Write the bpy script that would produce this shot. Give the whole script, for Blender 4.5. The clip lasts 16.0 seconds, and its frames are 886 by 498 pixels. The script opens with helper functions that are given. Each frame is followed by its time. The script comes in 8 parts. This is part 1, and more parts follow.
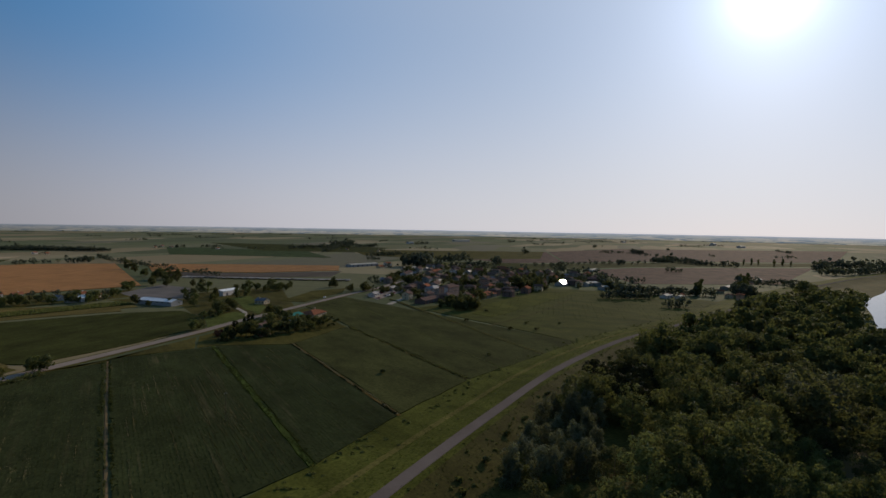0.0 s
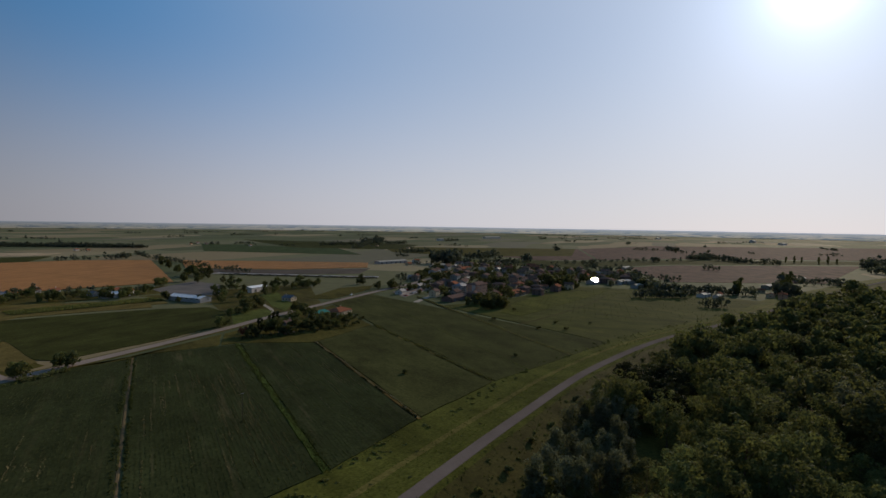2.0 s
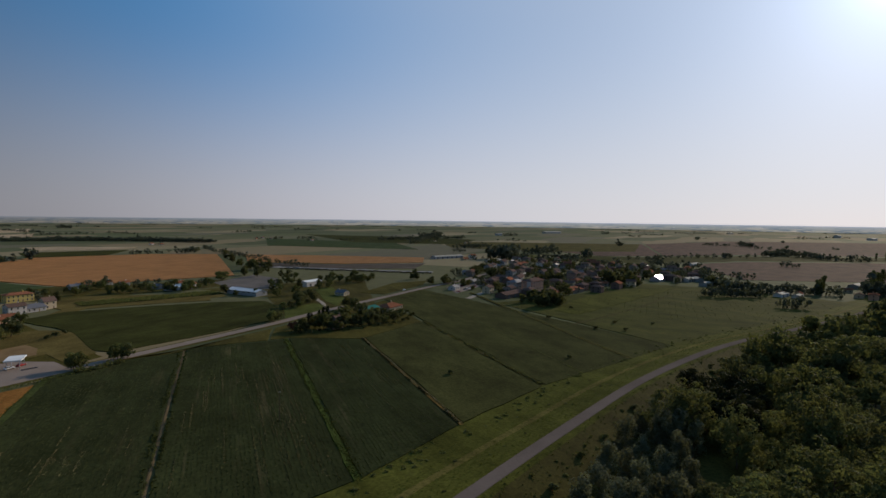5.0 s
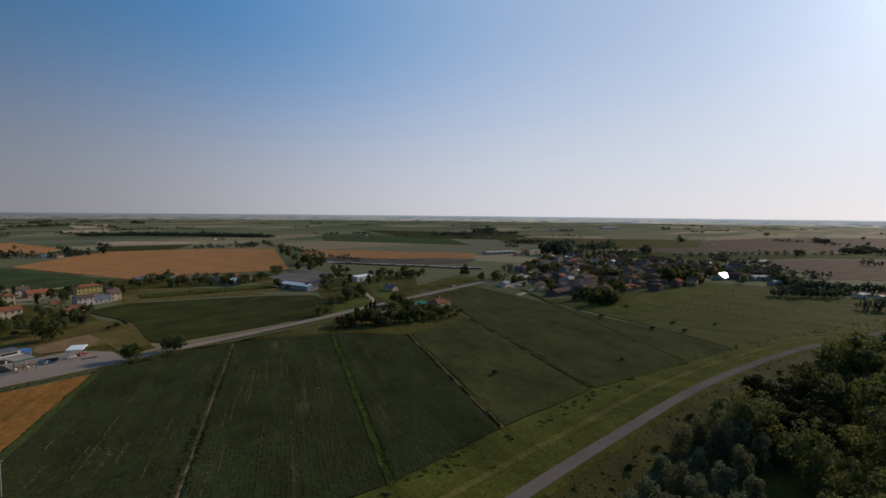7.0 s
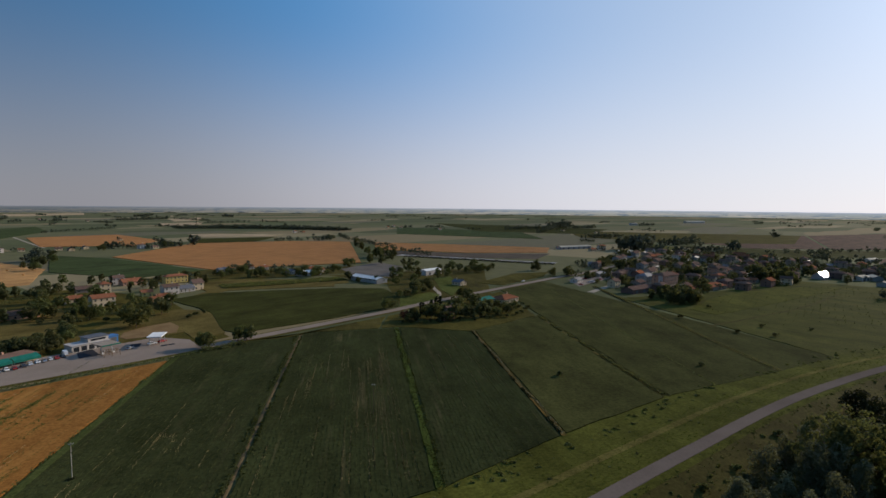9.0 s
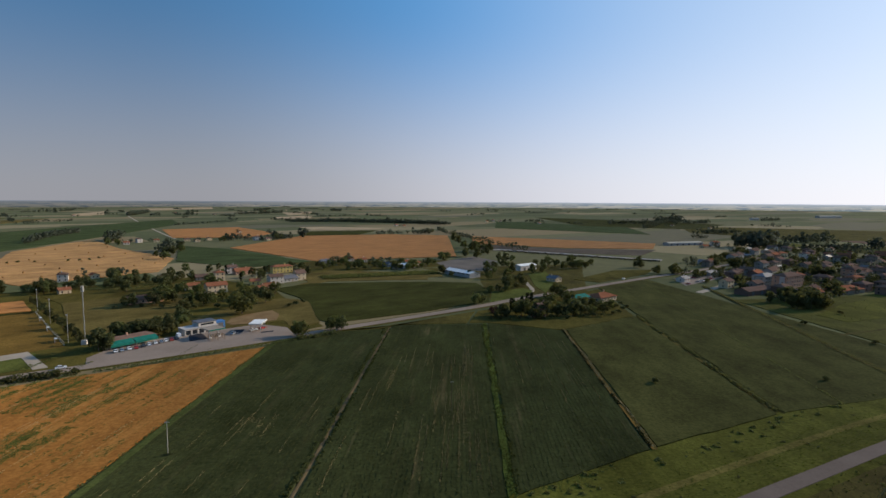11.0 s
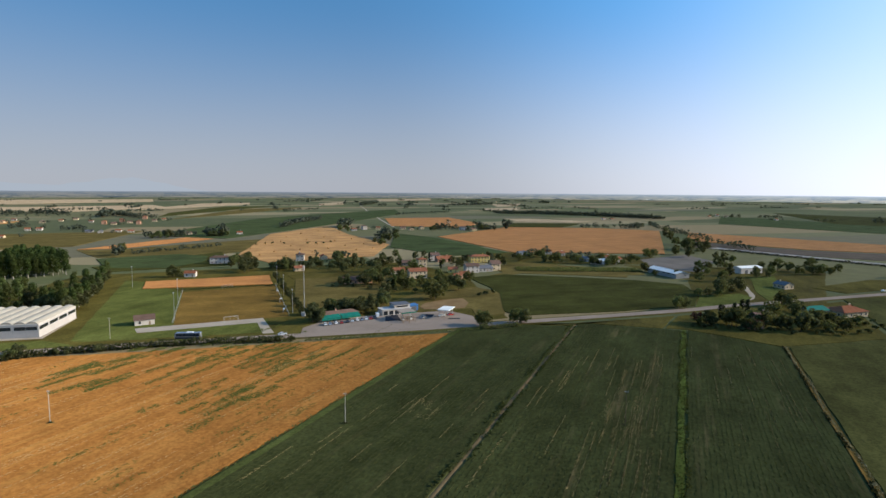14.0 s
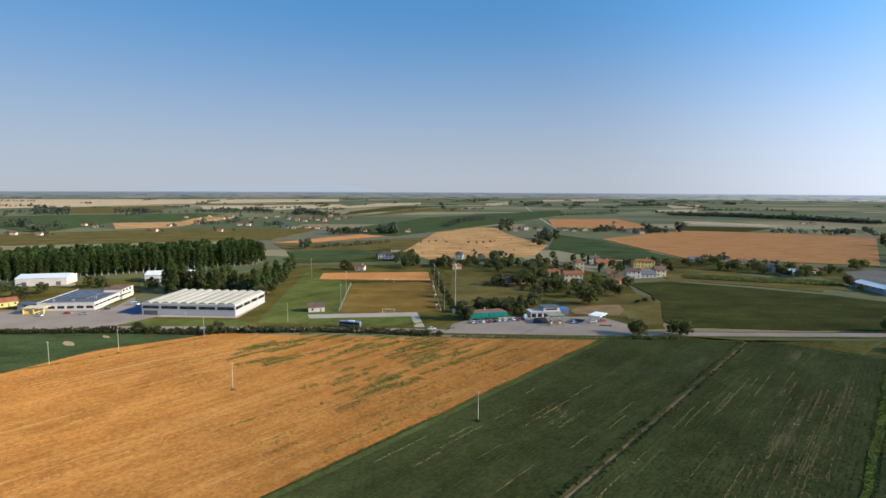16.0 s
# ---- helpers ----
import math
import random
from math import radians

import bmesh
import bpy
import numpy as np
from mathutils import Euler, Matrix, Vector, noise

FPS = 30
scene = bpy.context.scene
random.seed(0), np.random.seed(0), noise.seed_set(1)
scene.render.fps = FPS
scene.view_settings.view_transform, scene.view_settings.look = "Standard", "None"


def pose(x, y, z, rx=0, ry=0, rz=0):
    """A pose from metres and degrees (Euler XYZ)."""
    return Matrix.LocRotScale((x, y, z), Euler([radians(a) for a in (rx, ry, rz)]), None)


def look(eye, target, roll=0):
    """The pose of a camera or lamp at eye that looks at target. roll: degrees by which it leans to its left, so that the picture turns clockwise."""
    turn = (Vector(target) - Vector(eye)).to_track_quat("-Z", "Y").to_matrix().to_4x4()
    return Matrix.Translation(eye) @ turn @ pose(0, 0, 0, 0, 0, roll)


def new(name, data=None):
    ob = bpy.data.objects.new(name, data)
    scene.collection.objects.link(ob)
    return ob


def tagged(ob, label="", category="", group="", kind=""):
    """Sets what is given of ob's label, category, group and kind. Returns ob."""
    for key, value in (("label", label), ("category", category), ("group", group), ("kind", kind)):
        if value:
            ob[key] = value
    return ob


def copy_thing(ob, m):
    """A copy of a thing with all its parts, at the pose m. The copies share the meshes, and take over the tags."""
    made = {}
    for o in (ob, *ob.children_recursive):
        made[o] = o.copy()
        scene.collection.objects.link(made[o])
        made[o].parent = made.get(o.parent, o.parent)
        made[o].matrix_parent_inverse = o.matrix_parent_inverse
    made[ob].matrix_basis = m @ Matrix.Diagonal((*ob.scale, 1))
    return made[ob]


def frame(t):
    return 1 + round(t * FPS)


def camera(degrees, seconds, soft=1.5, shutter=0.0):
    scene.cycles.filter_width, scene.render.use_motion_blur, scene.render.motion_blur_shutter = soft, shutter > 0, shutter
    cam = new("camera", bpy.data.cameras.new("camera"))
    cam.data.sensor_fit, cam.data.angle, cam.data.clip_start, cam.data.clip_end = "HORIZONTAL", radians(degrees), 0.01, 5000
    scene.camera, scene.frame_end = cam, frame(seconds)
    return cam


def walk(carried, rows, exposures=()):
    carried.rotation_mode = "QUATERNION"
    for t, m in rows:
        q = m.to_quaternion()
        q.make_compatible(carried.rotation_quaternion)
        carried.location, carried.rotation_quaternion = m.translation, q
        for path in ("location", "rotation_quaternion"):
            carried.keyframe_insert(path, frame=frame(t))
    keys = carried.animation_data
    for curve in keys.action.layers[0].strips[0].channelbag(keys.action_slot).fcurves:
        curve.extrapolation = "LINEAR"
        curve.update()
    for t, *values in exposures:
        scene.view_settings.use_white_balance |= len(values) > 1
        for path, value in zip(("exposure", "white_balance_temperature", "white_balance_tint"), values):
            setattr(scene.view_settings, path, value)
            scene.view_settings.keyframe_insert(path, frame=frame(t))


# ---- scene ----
cam = camera(77.84, 16.0, soft=1.5)
PATH = [
    (0, (-37.97, -23.07, 74.91), (-32.739, -14.550, 74.518), 1.00),
    (0.5, (-35.99, -21.54, 74.81), (-30.872, -12.957, 74.411), 1.03),
    (1, (-34.08, -19.90, 74.70), (-29.084, -11.247, 74.280), 0.96),
    (1.5, (-32.15, -18.36, 74.67), (-27.277, -9.636, 74.233), 0.89),
    (2, (-30.39, -16.95, 74.68), (-25.649, -8.158, 74.224), 0.90),
    (2.5, (-28.63, -15.53, 74.69), (-24.035, -6.657, 74.227), 0.86),
    (3, (-26.71, -14.12, 74.60), (-22.268, -5.174, 74.112), 0.82),
    (3.5, (-24.84, -12.62, 74.47), (-20.545, -3.606, 73.965), 0.81),
    (4, (-22.94, -11.05, 74.40), (-18.812, -1.961, 73.876), 0.79),
    (6.5, (-13.66, -3.71, 73.90), (-10.576, 5.778, 73.269), 0.63),
    (7, (-11.95, -2.21, 73.72), (-9.129, 7.358, 73.064), 0.59),
    (7.5, (-10.20, -0.57, 73.66), (-7.659, 9.078, 72.979), 0.53),
    (8, (-8.14, 0.95, 73.69), (-5.924, 10.674, 72.975), 0.47),
    (8.5, (-6.16, 2.57, 73.79), (-4.290, 12.364, 73.040), 0.47),
    (9, (-4.44, 4.01, 73.87), (-2.946, 13.871, 73.083), 0.50),
    (11.5, (4.65, 11.26, 73.52), (3.779, 21.175, 72.583), 0.25),
    (12, (6.40, 12.77, 73.33), (4.962, 22.619, 72.357), 0.22),
    (12.5, (8.19, 14.18, 73.16), (6.161, 23.926, 72.166), 0.25),
    (13, (9.92, 15.66, 73.19), (7.263, 25.248, 72.167), 0.27),
    (13.5, (11.66, 16.92, 73.31), (8.341, 26.300, 72.268), 0.29),
    (14, (13.33, 18.35, 73.41), (9.359, 27.465, 72.342), 0.40),
    (14.5, (15.31, 19.74, 73.49), (10.679, 28.533, 72.408), 0.37),
    (15, (16.99, 21.01, 73.53), (11.696, 29.420, 72.446), 0.32),
    (15.5, (18.88, 22.11, 73.59), (12.964, 30.099, 72.500), 0.25),
    (16, (20.49, 23.29, 73.72), (13.999, 30.817, 72.642), 0.26),
]
walk(cam, [(t, look(eye, target, roll)) for t, eye, target, roll in PATH],
     exposures=[(0, -0.8, 6560, 12), (4, -0.76, 6560, 12), (9, -0.42, 6500, 11.5), (12.5, 0.05, 6380, 8.5), (16, 0.45, 6020, 6)])

# ---- sky and sun ----
SUN_AZ, SUN_EL = radians(61.8), radians(20.8)      # clockwise from +Y
sun_way = Vector((math.sin(SUN_AZ) * math.cos(SUN_EL), math.cos(SUN_AZ) * math.cos(SUN_EL), math.sin(SUN_EL)))
world = bpy.data.worlds.new("world")
world.use_nodes = True
scene.world = world
wt = world.node_tree
sky = wt.nodes.new("ShaderNodeTexSky")
sky.sky_type, sky.sun_disc = "NISHITA", False
sky.sun_elevation, sky.sun_rotation = SUN_EL, SUN_AZ
sky.air_density, sky.dust_density, sky.ozone_density = 1.0, 0.6, 2.5
sky.altitude = 60
back = wt.nodes["Background"]
back.inputs["Strength"].default_value = 0.10
# summer haze: an even veil, pale at the horizon and blue above, brighter round the sun
where = wt.nodes.new("ShaderNodeTexCoord")
split = wt.nodes.new("ShaderNodeSeparateXYZ")
wt.links.new(where.outputs["Generated"], split.inputs[0])


def graded(value, lo, hi, a, b, how="SMOOTHSTEP"):
    n = wt.nodes.new("ShaderNodeMapRange")
    n.interpolation_type = how
    for key, v in (("From Min", lo), ("From Max", hi), ("To Min", a), ("To Max", b)):
        n.inputs[key].default_value = v
    wt.links.new(value, n.inputs["Value"])
    return n.outputs[0]


veil = wt.nodes.new("ShaderNodeMix")
veil.data_type = "RGBA"
veil.inputs["A"].default_value, veil.inputs["B"].default_value = (3.9, 3.93, 4.36, 1), (0.62, 2.18, 4.6, 1)
wt.links.new(graded(split.outputs["Z"], -0.03, 0.34, 0, 1), veil.inputs["Factor"])
near_sun = wt.nodes.new("ShaderNodeVectorMath")
near_sun.operation = "DOT_PRODUCT"
near_sun.inputs[1].default_value = sun_way
wt.links.new(where.outputs["Generated"], near_sun.inputs[0])
lit = wt.nodes.new("ShaderNodeVectorMath")
lit.operation = "SCALE"
whiter = wt.nodes.new("ShaderNodeMix")
whiter.data_type = "RGBA"
whiter.inputs["B"].default_value = (3.95, 4.08, 4.3, 1)
wt.links.new(graded(near_sun.outputs["Value"], 0.40, 1.0, 0.0, 0.60), whiter.inputs["Factor"])
wt.links.new(veil.outputs["Result"], whiter.inputs["A"])
wt.links.new(whiter.outputs["Result"], lit.inputs[0])
halo = wt.nodes.new("ShaderNodeMath")
halo.operation = "MULTIPLY"
wt.links.new(graded(near_sun.outputs["Value"], 0.0, 1.0, 0.94, 2.75), halo.inputs[0])
aureole = wt.nodes.new("ShaderNodeMath")
aureole.operation = "ADD"
aureole.inputs[1].default_value = 1.0
layers = []
for power, gain in ((26.0, 0.40), (150.0, 0.75), (900.0, 3.0)):
    up = wt.nodes.new("ShaderNodeMath")
    up.operation = "POWER"
    up.inputs[1].default_value = power
    wt.links.new(graded(near_sun.outputs["Value"], 0.0, 1.0, 0.0, 1.0, "LINEAR"), up.inputs[0])
    by = wt.nodes.new("ShaderNodeMath")
    by.operation = "MULTIPLY"
    by.inputs[1].default_value = gain
    wt.links.new(up.outputs[0], by.inputs[0])
    layers.append(by.outputs[0])
total = layers[0]
for layer in layers[1:]:
    both = wt.nodes.new("ShaderNodeMath")
    both.operation = "ADD"
    wt.links.new(total, both.inputs[0])
    wt.links.new(layer, both.inputs[1])
    total = both.outputs[0]
wt.links.new(total, aureole.inputs[0])
wt.links.new(aureole.outputs[0], halo.inputs[1])
wt.links.new(halo.outputs[0], lit.inputs["Scale"])
pale = wt.nodes.new("ShaderNodeMix")
pale.data_type = "RGBA"
wt.links.new(graded(split.outputs["Z"], 0.0, 0.35, 0.93, 0.72), pale.inputs["Factor"])
wt.links.new(sky.outputs[0], pale.inputs["A"])
wt.links.new(lit.outputs[0], pale.inputs["B"])
wt.links.new(pale.outputs["Result"], back.inputs["Color"])
sun_data = bpy.data.lights.new("sun", "SUN")
sun_data.energy, sun_data.angle, sun_data.color = 5.2, radians(0.5), (1.0, 0.84, 0.62)
sun = new("sun", sun_data)
sun.matrix_world = look(sun_way * 500, (0, 0, 0))


# ---- materials ----
def nodes_of(name):
    m = bpy.data.materials.new(name)
    m.use_nodes = True
    return m, m.node_tree, m.node_tree.nodes["Principled BSDF"]


def coords(nt, scale=(1, 1, 1), turn=0.0, world_space=False):
    """Texture coordinates in metres; world_space takes the place in the world."""
    tc = nt.nodes.new("ShaderNodeNewGeometry" if world_space else "ShaderNodeTexCoord")
    mp = nt.nodes.new("ShaderNodeMapping")
    mp.inputs["Rotation"].default_value[2] = turn
    mp.inputs["Scale"].default_value = scale
    nt.links.new(tc.outputs["Position" if world_space else "Object"], mp.inputs["Vector"])
    return mp.outputs[0]


def noise_at(nt, vec, scale, detail=4, rough=0.6):
    n = nt.nodes.new("ShaderNodeTexNoise")
    n.inputs["Scale"].default_value = scale
    n.inputs["Detail"].default_value = detail
    n.inputs["Roughness"].default_value = rough
    nt.links.new(vec, n.inputs["Vector"])
    return n.outputs["Fac"]


def ramp(nt, fac, lo, hi, a=(0, 0, 0, 1), b=(1, 1, 1, 1)):
    r = nt.nodes.new("ShaderNodeValToRGB")
    r.color_ramp.elements[0].position, r.color_ramp.elements[1].position = lo, hi
    r.color_ramp.elements[0].color, r.color_ramp.elements[1].color = a, b
    nt.links.new(fac, r.inputs["Fac"])
    return r.outputs["Color"]


def mix(nt, fac, a, b, how="MIX"):
    x = nt.nodes.new("ShaderNodeMix")
    x.data_type, x.blend_type = "RGBA", how
    for sock, value in ((x.inputs["Factor"], fac), (x.inputs["A"], a), (x.inputs["B"], b)):
        if isinstance(value, (int, float)):
            sock.default_value = value
        elif isinstance(value, tuple):
            sock.default_value = (*value, 1) if len(value) == 3 else value
        else:
            nt.links.new(value, sock)
    return x.outputs["Result"]


def bump(nt, bsdf, fac, strength, distance):
    b = nt.nodes.new("ShaderNodeBump")
    b.inputs["Strength"].default_value, b.inputs["Distance"].default_value = strength, distance
    nt.links.new(fac, b.inputs["Height"])
    nt.links.new(b.outputs[0], bsdf.inputs["Normal"])


def plain(name, c1, c2, big=0.15, fine=2.0, rough=0.8, metal=0.0, relief=0.02, jitter=0.0):
    """A worn surface: two tones in large stains and fine grain."""
    m, nt, b = nodes_of(name)
    vec = coords(nt)
    n1, n2 = noise_at(nt, vec, big), noise_at(nt, vec, fine, 6)
    col = mix(nt, ramp(nt, n1, 0.35, 0.65), c1, c2)
    col = mix(nt, 0.35, col, mix(nt, n2, tuple(v * 0.6 for v in c1), tuple(min(1, v * 1.3) for v in c2)))
    if jitter:
        info = nt.nodes.new("ShaderNodeObjectInfo")
        hsv = nt.nodes.new("ShaderNodeHueSaturation")
        mr = nt.nodes.new("ShaderNodeMapRange")
        mr.inputs["To Min"].default_value, mr.inputs["To Max"].default_value = 1 - jitter, 1 + jitter
        nt.links.new(info.outputs["Random"], mr.inputs["Value"])
        nt.links.new(mr.outputs[0], hsv.inputs["Value"])
        nt.links.new(col, hsv.inputs["Color"])
        col = hsv.outputs[0]
    nt.links.new(col, b.inputs["Base Color"])
    b.inputs["Roughness"].default_value, b.inputs["Metallic"].default_value = rough, metal
    if rough >= 0.8:
        b.inputs["Specular IOR Level"].default_value, b.inputs["Diffuse Roughness"].default_value = 0.0 if rough >= 0.9 else 0.06, 0.2
    if relief:
        bump(nt, b, n2, 0.5, relief)
    return m


def summer(c, dry=1.13):
    """Greens of a dry late summer: some brown and dust in every green."""
    r, g, b = c
    return (r * dry, g, b * 1.2) if g > 0.85 * r else c


def crop(name, dark, light, bare, turn=0.0, relief=0.15, rows=0.7, streak=0.5, patch=0.35, sheen=0.0, bare_at=(0.58, 0.75), gloss=0.012, matte=0.15, uneven=1.0):
    """A sown field: rows and long streaks along its own Y (turned by turn), pale patches, and a bluish sheen that
    stands in for haze on far fields.
    """
    m, nt, b = nodes_of(name)
    dark, light = summer(dark), summer(light)
    vec = coords(nt, turn=turn, world_space=True)
    def scaled(s):
        mp = nt.nodes.new("ShaderNodeMapping")
        mp.inputs["Scale"].default_value = s
        nt.links.new(vec, mp.inputs["Vector"])
        return mp.outputs[0]
    long_streak = noise_at(nt, scaled((0.28, 0.012, 1)), 1.0, 5, 0.65)
    fine_streak = noise_at(nt, scaled((1.1, 0.05, 1)), 1.0, 4, 0.6)
    large = noise_at(nt, vec, 0.018, 5, 0.6)
    grain = noise_at(nt, vec, 0.9, 6, 0.7)
    col = mix(nt, ramp(nt, large, 0.35, 0.65), dark, light)
    middle = noise_at(nt, vec, 0.11, 4, 0.6)
    col = mix(nt, 0.5, col, mix(nt, ramp(nt, middle, 0.36, 0.64), tuple(v * 0.72 for v in dark), tuple(min(1, v * 1.22) for v in light)))
    col = mix(nt, streak, col, mix(nt, ramp(nt, fine_streak, 0.35, 0.65), dark, light))
    f = nt.nodes.new("ShaderNodeMath")
    f.operation = "MULTIPLY"
    nt.links.new(ramp(nt, long_streak, *bare_at), f.inputs[0])
    nt.links.new(ramp(nt, noise_at(nt, vec, 0.03, 3), 0.36, 0.56), f.inputs[1])
    f2 = nt.nodes.new("ShaderNodeMath")
    f2.operation = "MULTIPLY"
    f2.inputs[1].default_value = patch
    nt.links.new(f.outputs[0], f2.inputs[0])
    col = mix(nt, f2.outputs[0], col, bare)
    col = mix(nt, 0.45, col, mix(nt, ramp(nt, grain, 0.36, 0.64), tuple(v * 0.50 for v in dark), tuple(min(1, v * 1.35) for v in light)))
    mottle = nt.nodes.new("ShaderNodeMapRange")
    for key, v in (("From Min", 0.32), ("From Max", 0.68), ("To Min", 1 - 0.40 * uneven), ("To Max", 1 + 0.32 * uneven)):
        mottle.inputs[key].default_value = v
    nt.links.new(noise_at(nt, scaled((1, 0.45, 1)), 0.05, 8, 0.68), mottle.inputs["Value"])
    col = mix(nt, 1.0, col, mottle.outputs[0], "MULTIPLY")
    nt.links.new(col, b.inputs["Base Color"])
    b.inputs["Roughness"].default_value = 0.85
    b.inputs["Specular IOR Level"].default_value = gloss
    b.inputs["Diffuse Roughness"].default_value = matte
    # tinted sheen imitates distance haze at grazing view; zero on near crops
    b.inputs["Sheen Weight"].default_value = sheen
    b.inputs["Sheen Roughness"].default_value = 0.4
    b.inputs["Sheen Tint"].default_value = (0.65, 0.83, 1, 1)
    bump(nt, b, grain, 0.5, relief)
    return m


def leafy(name, dark, light, tint=0.25, through_light=0.45):
    """Leaves: lit from both sides, each clump and each plant a little different."""
    m, nt, b = nodes_of(name)
    dark, light = summer(dark, 1.03), summer(light, 1.03)
    geo = nt.nodes.new("ShaderNodeNewGeometry")
    info = nt.nodes.new("ShaderNodeObjectInfo")
    col = mix(nt, geo.outputs["Random Per Island"], dark, light)
    hsv = nt.nodes.new("ShaderNodeHueSaturation")
    mr = nt.nodes.new("ShaderNodeMapRange")
    mr.inputs["To Min"].default_value, mr.inputs["To Max"].default_value = 1 - tint, 1 + tint
    nt.links.new(info.outputs["Random"], mr.inputs["Value"])
    nt.links.new(mr.outputs[0], hsv.inputs["Value"])
    mh = nt.nodes.new("ShaderNodeMapRange")
    mh.inputs["To Min"].default_value, mh.inputs["To Max"].default_value = 0.478, 0.512
    nt.links.new(info.outputs["Random"], mh.inputs["Value"])
    nt.links.new(mh.outputs[0], hsv.inputs["Hue"])
    nt.links.new(col, hsv.inputs["Color"])
    b.inputs["Roughness"].default_value = 0.75
    b.inputs["Specular IOR Level"].default_value = 0.05
    nt.links.new(hsv.outputs[0], b.inputs["Base Color"])
    tr = nt.nodes.new("ShaderNodeBsdfTranslucent")
    warm = mix(nt, 0.35, hsv.outputs[0], (0.15, 0.16, 0.03))
    nt.links.new(warm, tr.inputs["Color"])
    ms = nt.nodes.new("ShaderNodeMixShader")
    ms.inputs[0].default_value = through_light
    out = nt.nodes["Material Output"]
    nt.links.new(b.outputs[0], ms.inputs[1])
    nt.links.new(tr.outputs[0], ms.inputs[2])
    nt.links.new(ms.outputs[0], out.inputs["Surface"])
    return m


M = {}
M["soy"] = crop("soy_leaves", (0.032, 0.041, 0.013), (0.045, 0.056, 0.016), (0.127, 0.090, 0.043), patch=0.6, bare_at=(0.55, 0.72), gloss=0.006, matte=0.6)
M["soy_thin"] = crop("soy_thin", (0.034, 0.044, 0.013), (0.050, 0.061, 0.017), (0.184, 0.129, 0.063), patch=0.75, bare_at=(0.55, 0.70), gloss=0.006, matte=0.6)
M["soy_far"] = crop("soy_far", (0.038, 0.045, 0.010), (0.054, 0.060, 0.013), (0.098, 0.075, 0.034), turn=radians(48), patch=0.5, gloss=0.006, matte=0.5, sheen=0.0)
M["soy_light"] = crop("soy_light", (0.052, 0.056, 0.014), (0.075, 0.080, 0.019), (0.092, 0.077, 0.032), patch=0.5, matte=0.5, gloss=0.004, sheen=0.004)
M["maize"] = crop("maize_leaves", (0.036, 0.058, 0.016), (0.054, 0.077, 0.023), (0.090, 0.090, 0.036), turn=radians(48), patch=0.3, gloss=0.006, matte=0.3, sheen=0.006)
M["wheat"] = crop("ripe_wheat", (0.256, 0.106, 0.025), (0.337, 0.150, 0.038), (0.439, 0.227, 0.063), patch=0.9, sheen=0.0, relief=0.06, bare_at=(0.5, 0.66), matte=0.8, uneven=0.55)
M["wheat_far"] = crop("ripe_wheat_far", (0.351, 0.140, 0.039), (0.437, 0.194, 0.057), (0.475, 0.263, 0.091), turn=radians(48), patch=0.5, relief=0.06, gloss=0.02, matte=0.6, sheen=0.02, uneven=0.55)
M["straw"] = crop("straw", (0.37, 0.185, 0.062), (0.46, 0.25, 0.090), (0.50, 0.33, 0.15), turn=radians(48), patch=0.5, gloss=0.02, sheen=0.02)
M["pale_straw"] = crop("pale_straw", (0.350, 0.244, 0.133), (0.423, 0.308, 0.179), (0.460, 0.359, 0.221), turn=radians(48), patch=0.5, gloss=0.02, matte=0.3, sheen=0.03)
M["turf"] = crop("dry_turf", (0.120, 0.079, 0.019), (0.178, 0.106, 0.027), (0.249, 0.130, 0.046), turn=radians(48), patch=0.6, matte=0.5)
M["grass"] = crop("meadow_grass", (0.059, 0.059, 0.013), (0.095, 0.087, 0.018), (0.152, 0.115, 0.039), patch=0.4, matte=0.4, gloss=0.006)
M["lawn"] = crop("mown_lawn", (0.066, 0.088, 0.018), (0.100, 0.120, 0.026), (0.15, 0.13, 0.045), patch=0.4, gloss=0.006, matte=0.4)
M["verge"] = crop("lush_verge", (0.066, 0.077, 0.011), (0.115, 0.121, 0.019), (0.138, 0.119, 0.038), patch=0.5, gloss=0.006, matte=0.5, sheen=0.0)
M["lane"] = crop("mown_track", (0.116, 0.109, 0.022), (0.169, 0.150, 0.034), (0.195, 0.150, 0.053), patch=0.5, gloss=0.004, matte=0.5)
M["lush"] = crop("lush_strip", (0.057, 0.088, 0.013), (0.084, 0.116, 0.020), (0.098, 0.098, 0.030), patch=0.3, matte=0.5)
M["fringe"] = crop("weedy_fringe", (0.044, 0.064, 0.015), (0.072, 0.092, 0.023), (0.15, 0.125, 0.05), patch=0.6, gloss=0.006, matte=0.5)
M["scrub"] = crop("dry_scrub", (0.062, 0.055, 0.013), (0.101, 0.083, 0.020), (0.134, 0.096, 0.032), patch=0.5, matte=0.5)
M["meadow"] = crop("young_orchard_grass", (0.065, 0.072, 0.013), (0.097, 0.101, 0.019), (0.122, 0.101, 0.036), turn=radians(-30), patch=0.7, bare_at=(0.48, 0.62), matte=0.5, gloss=0.005, sheen=0.005)
M["olive"] = crop("olive_crop", (0.086, 0.076, 0.021), (0.118, 0.101, 0.027), (0.160, 0.123, 0.044), turn=radians(48), patch=0.3, gloss=0.006, sheen=0.0)
M["plough"] = crop("ploughed_soil", (0.06, 0.045, 0.03), (0.09, 0.065, 0.045), (0.12, 0.09, 0.06), turn=radians(48), patch=0.4, gloss=0.02, sheen=0.02)
M["track"] = plain("track_earth", (0.12, 0.085, 0.042), (0.175, 0.125, 0.066), 0.2, 1.5, 0.95, relief=0.05)
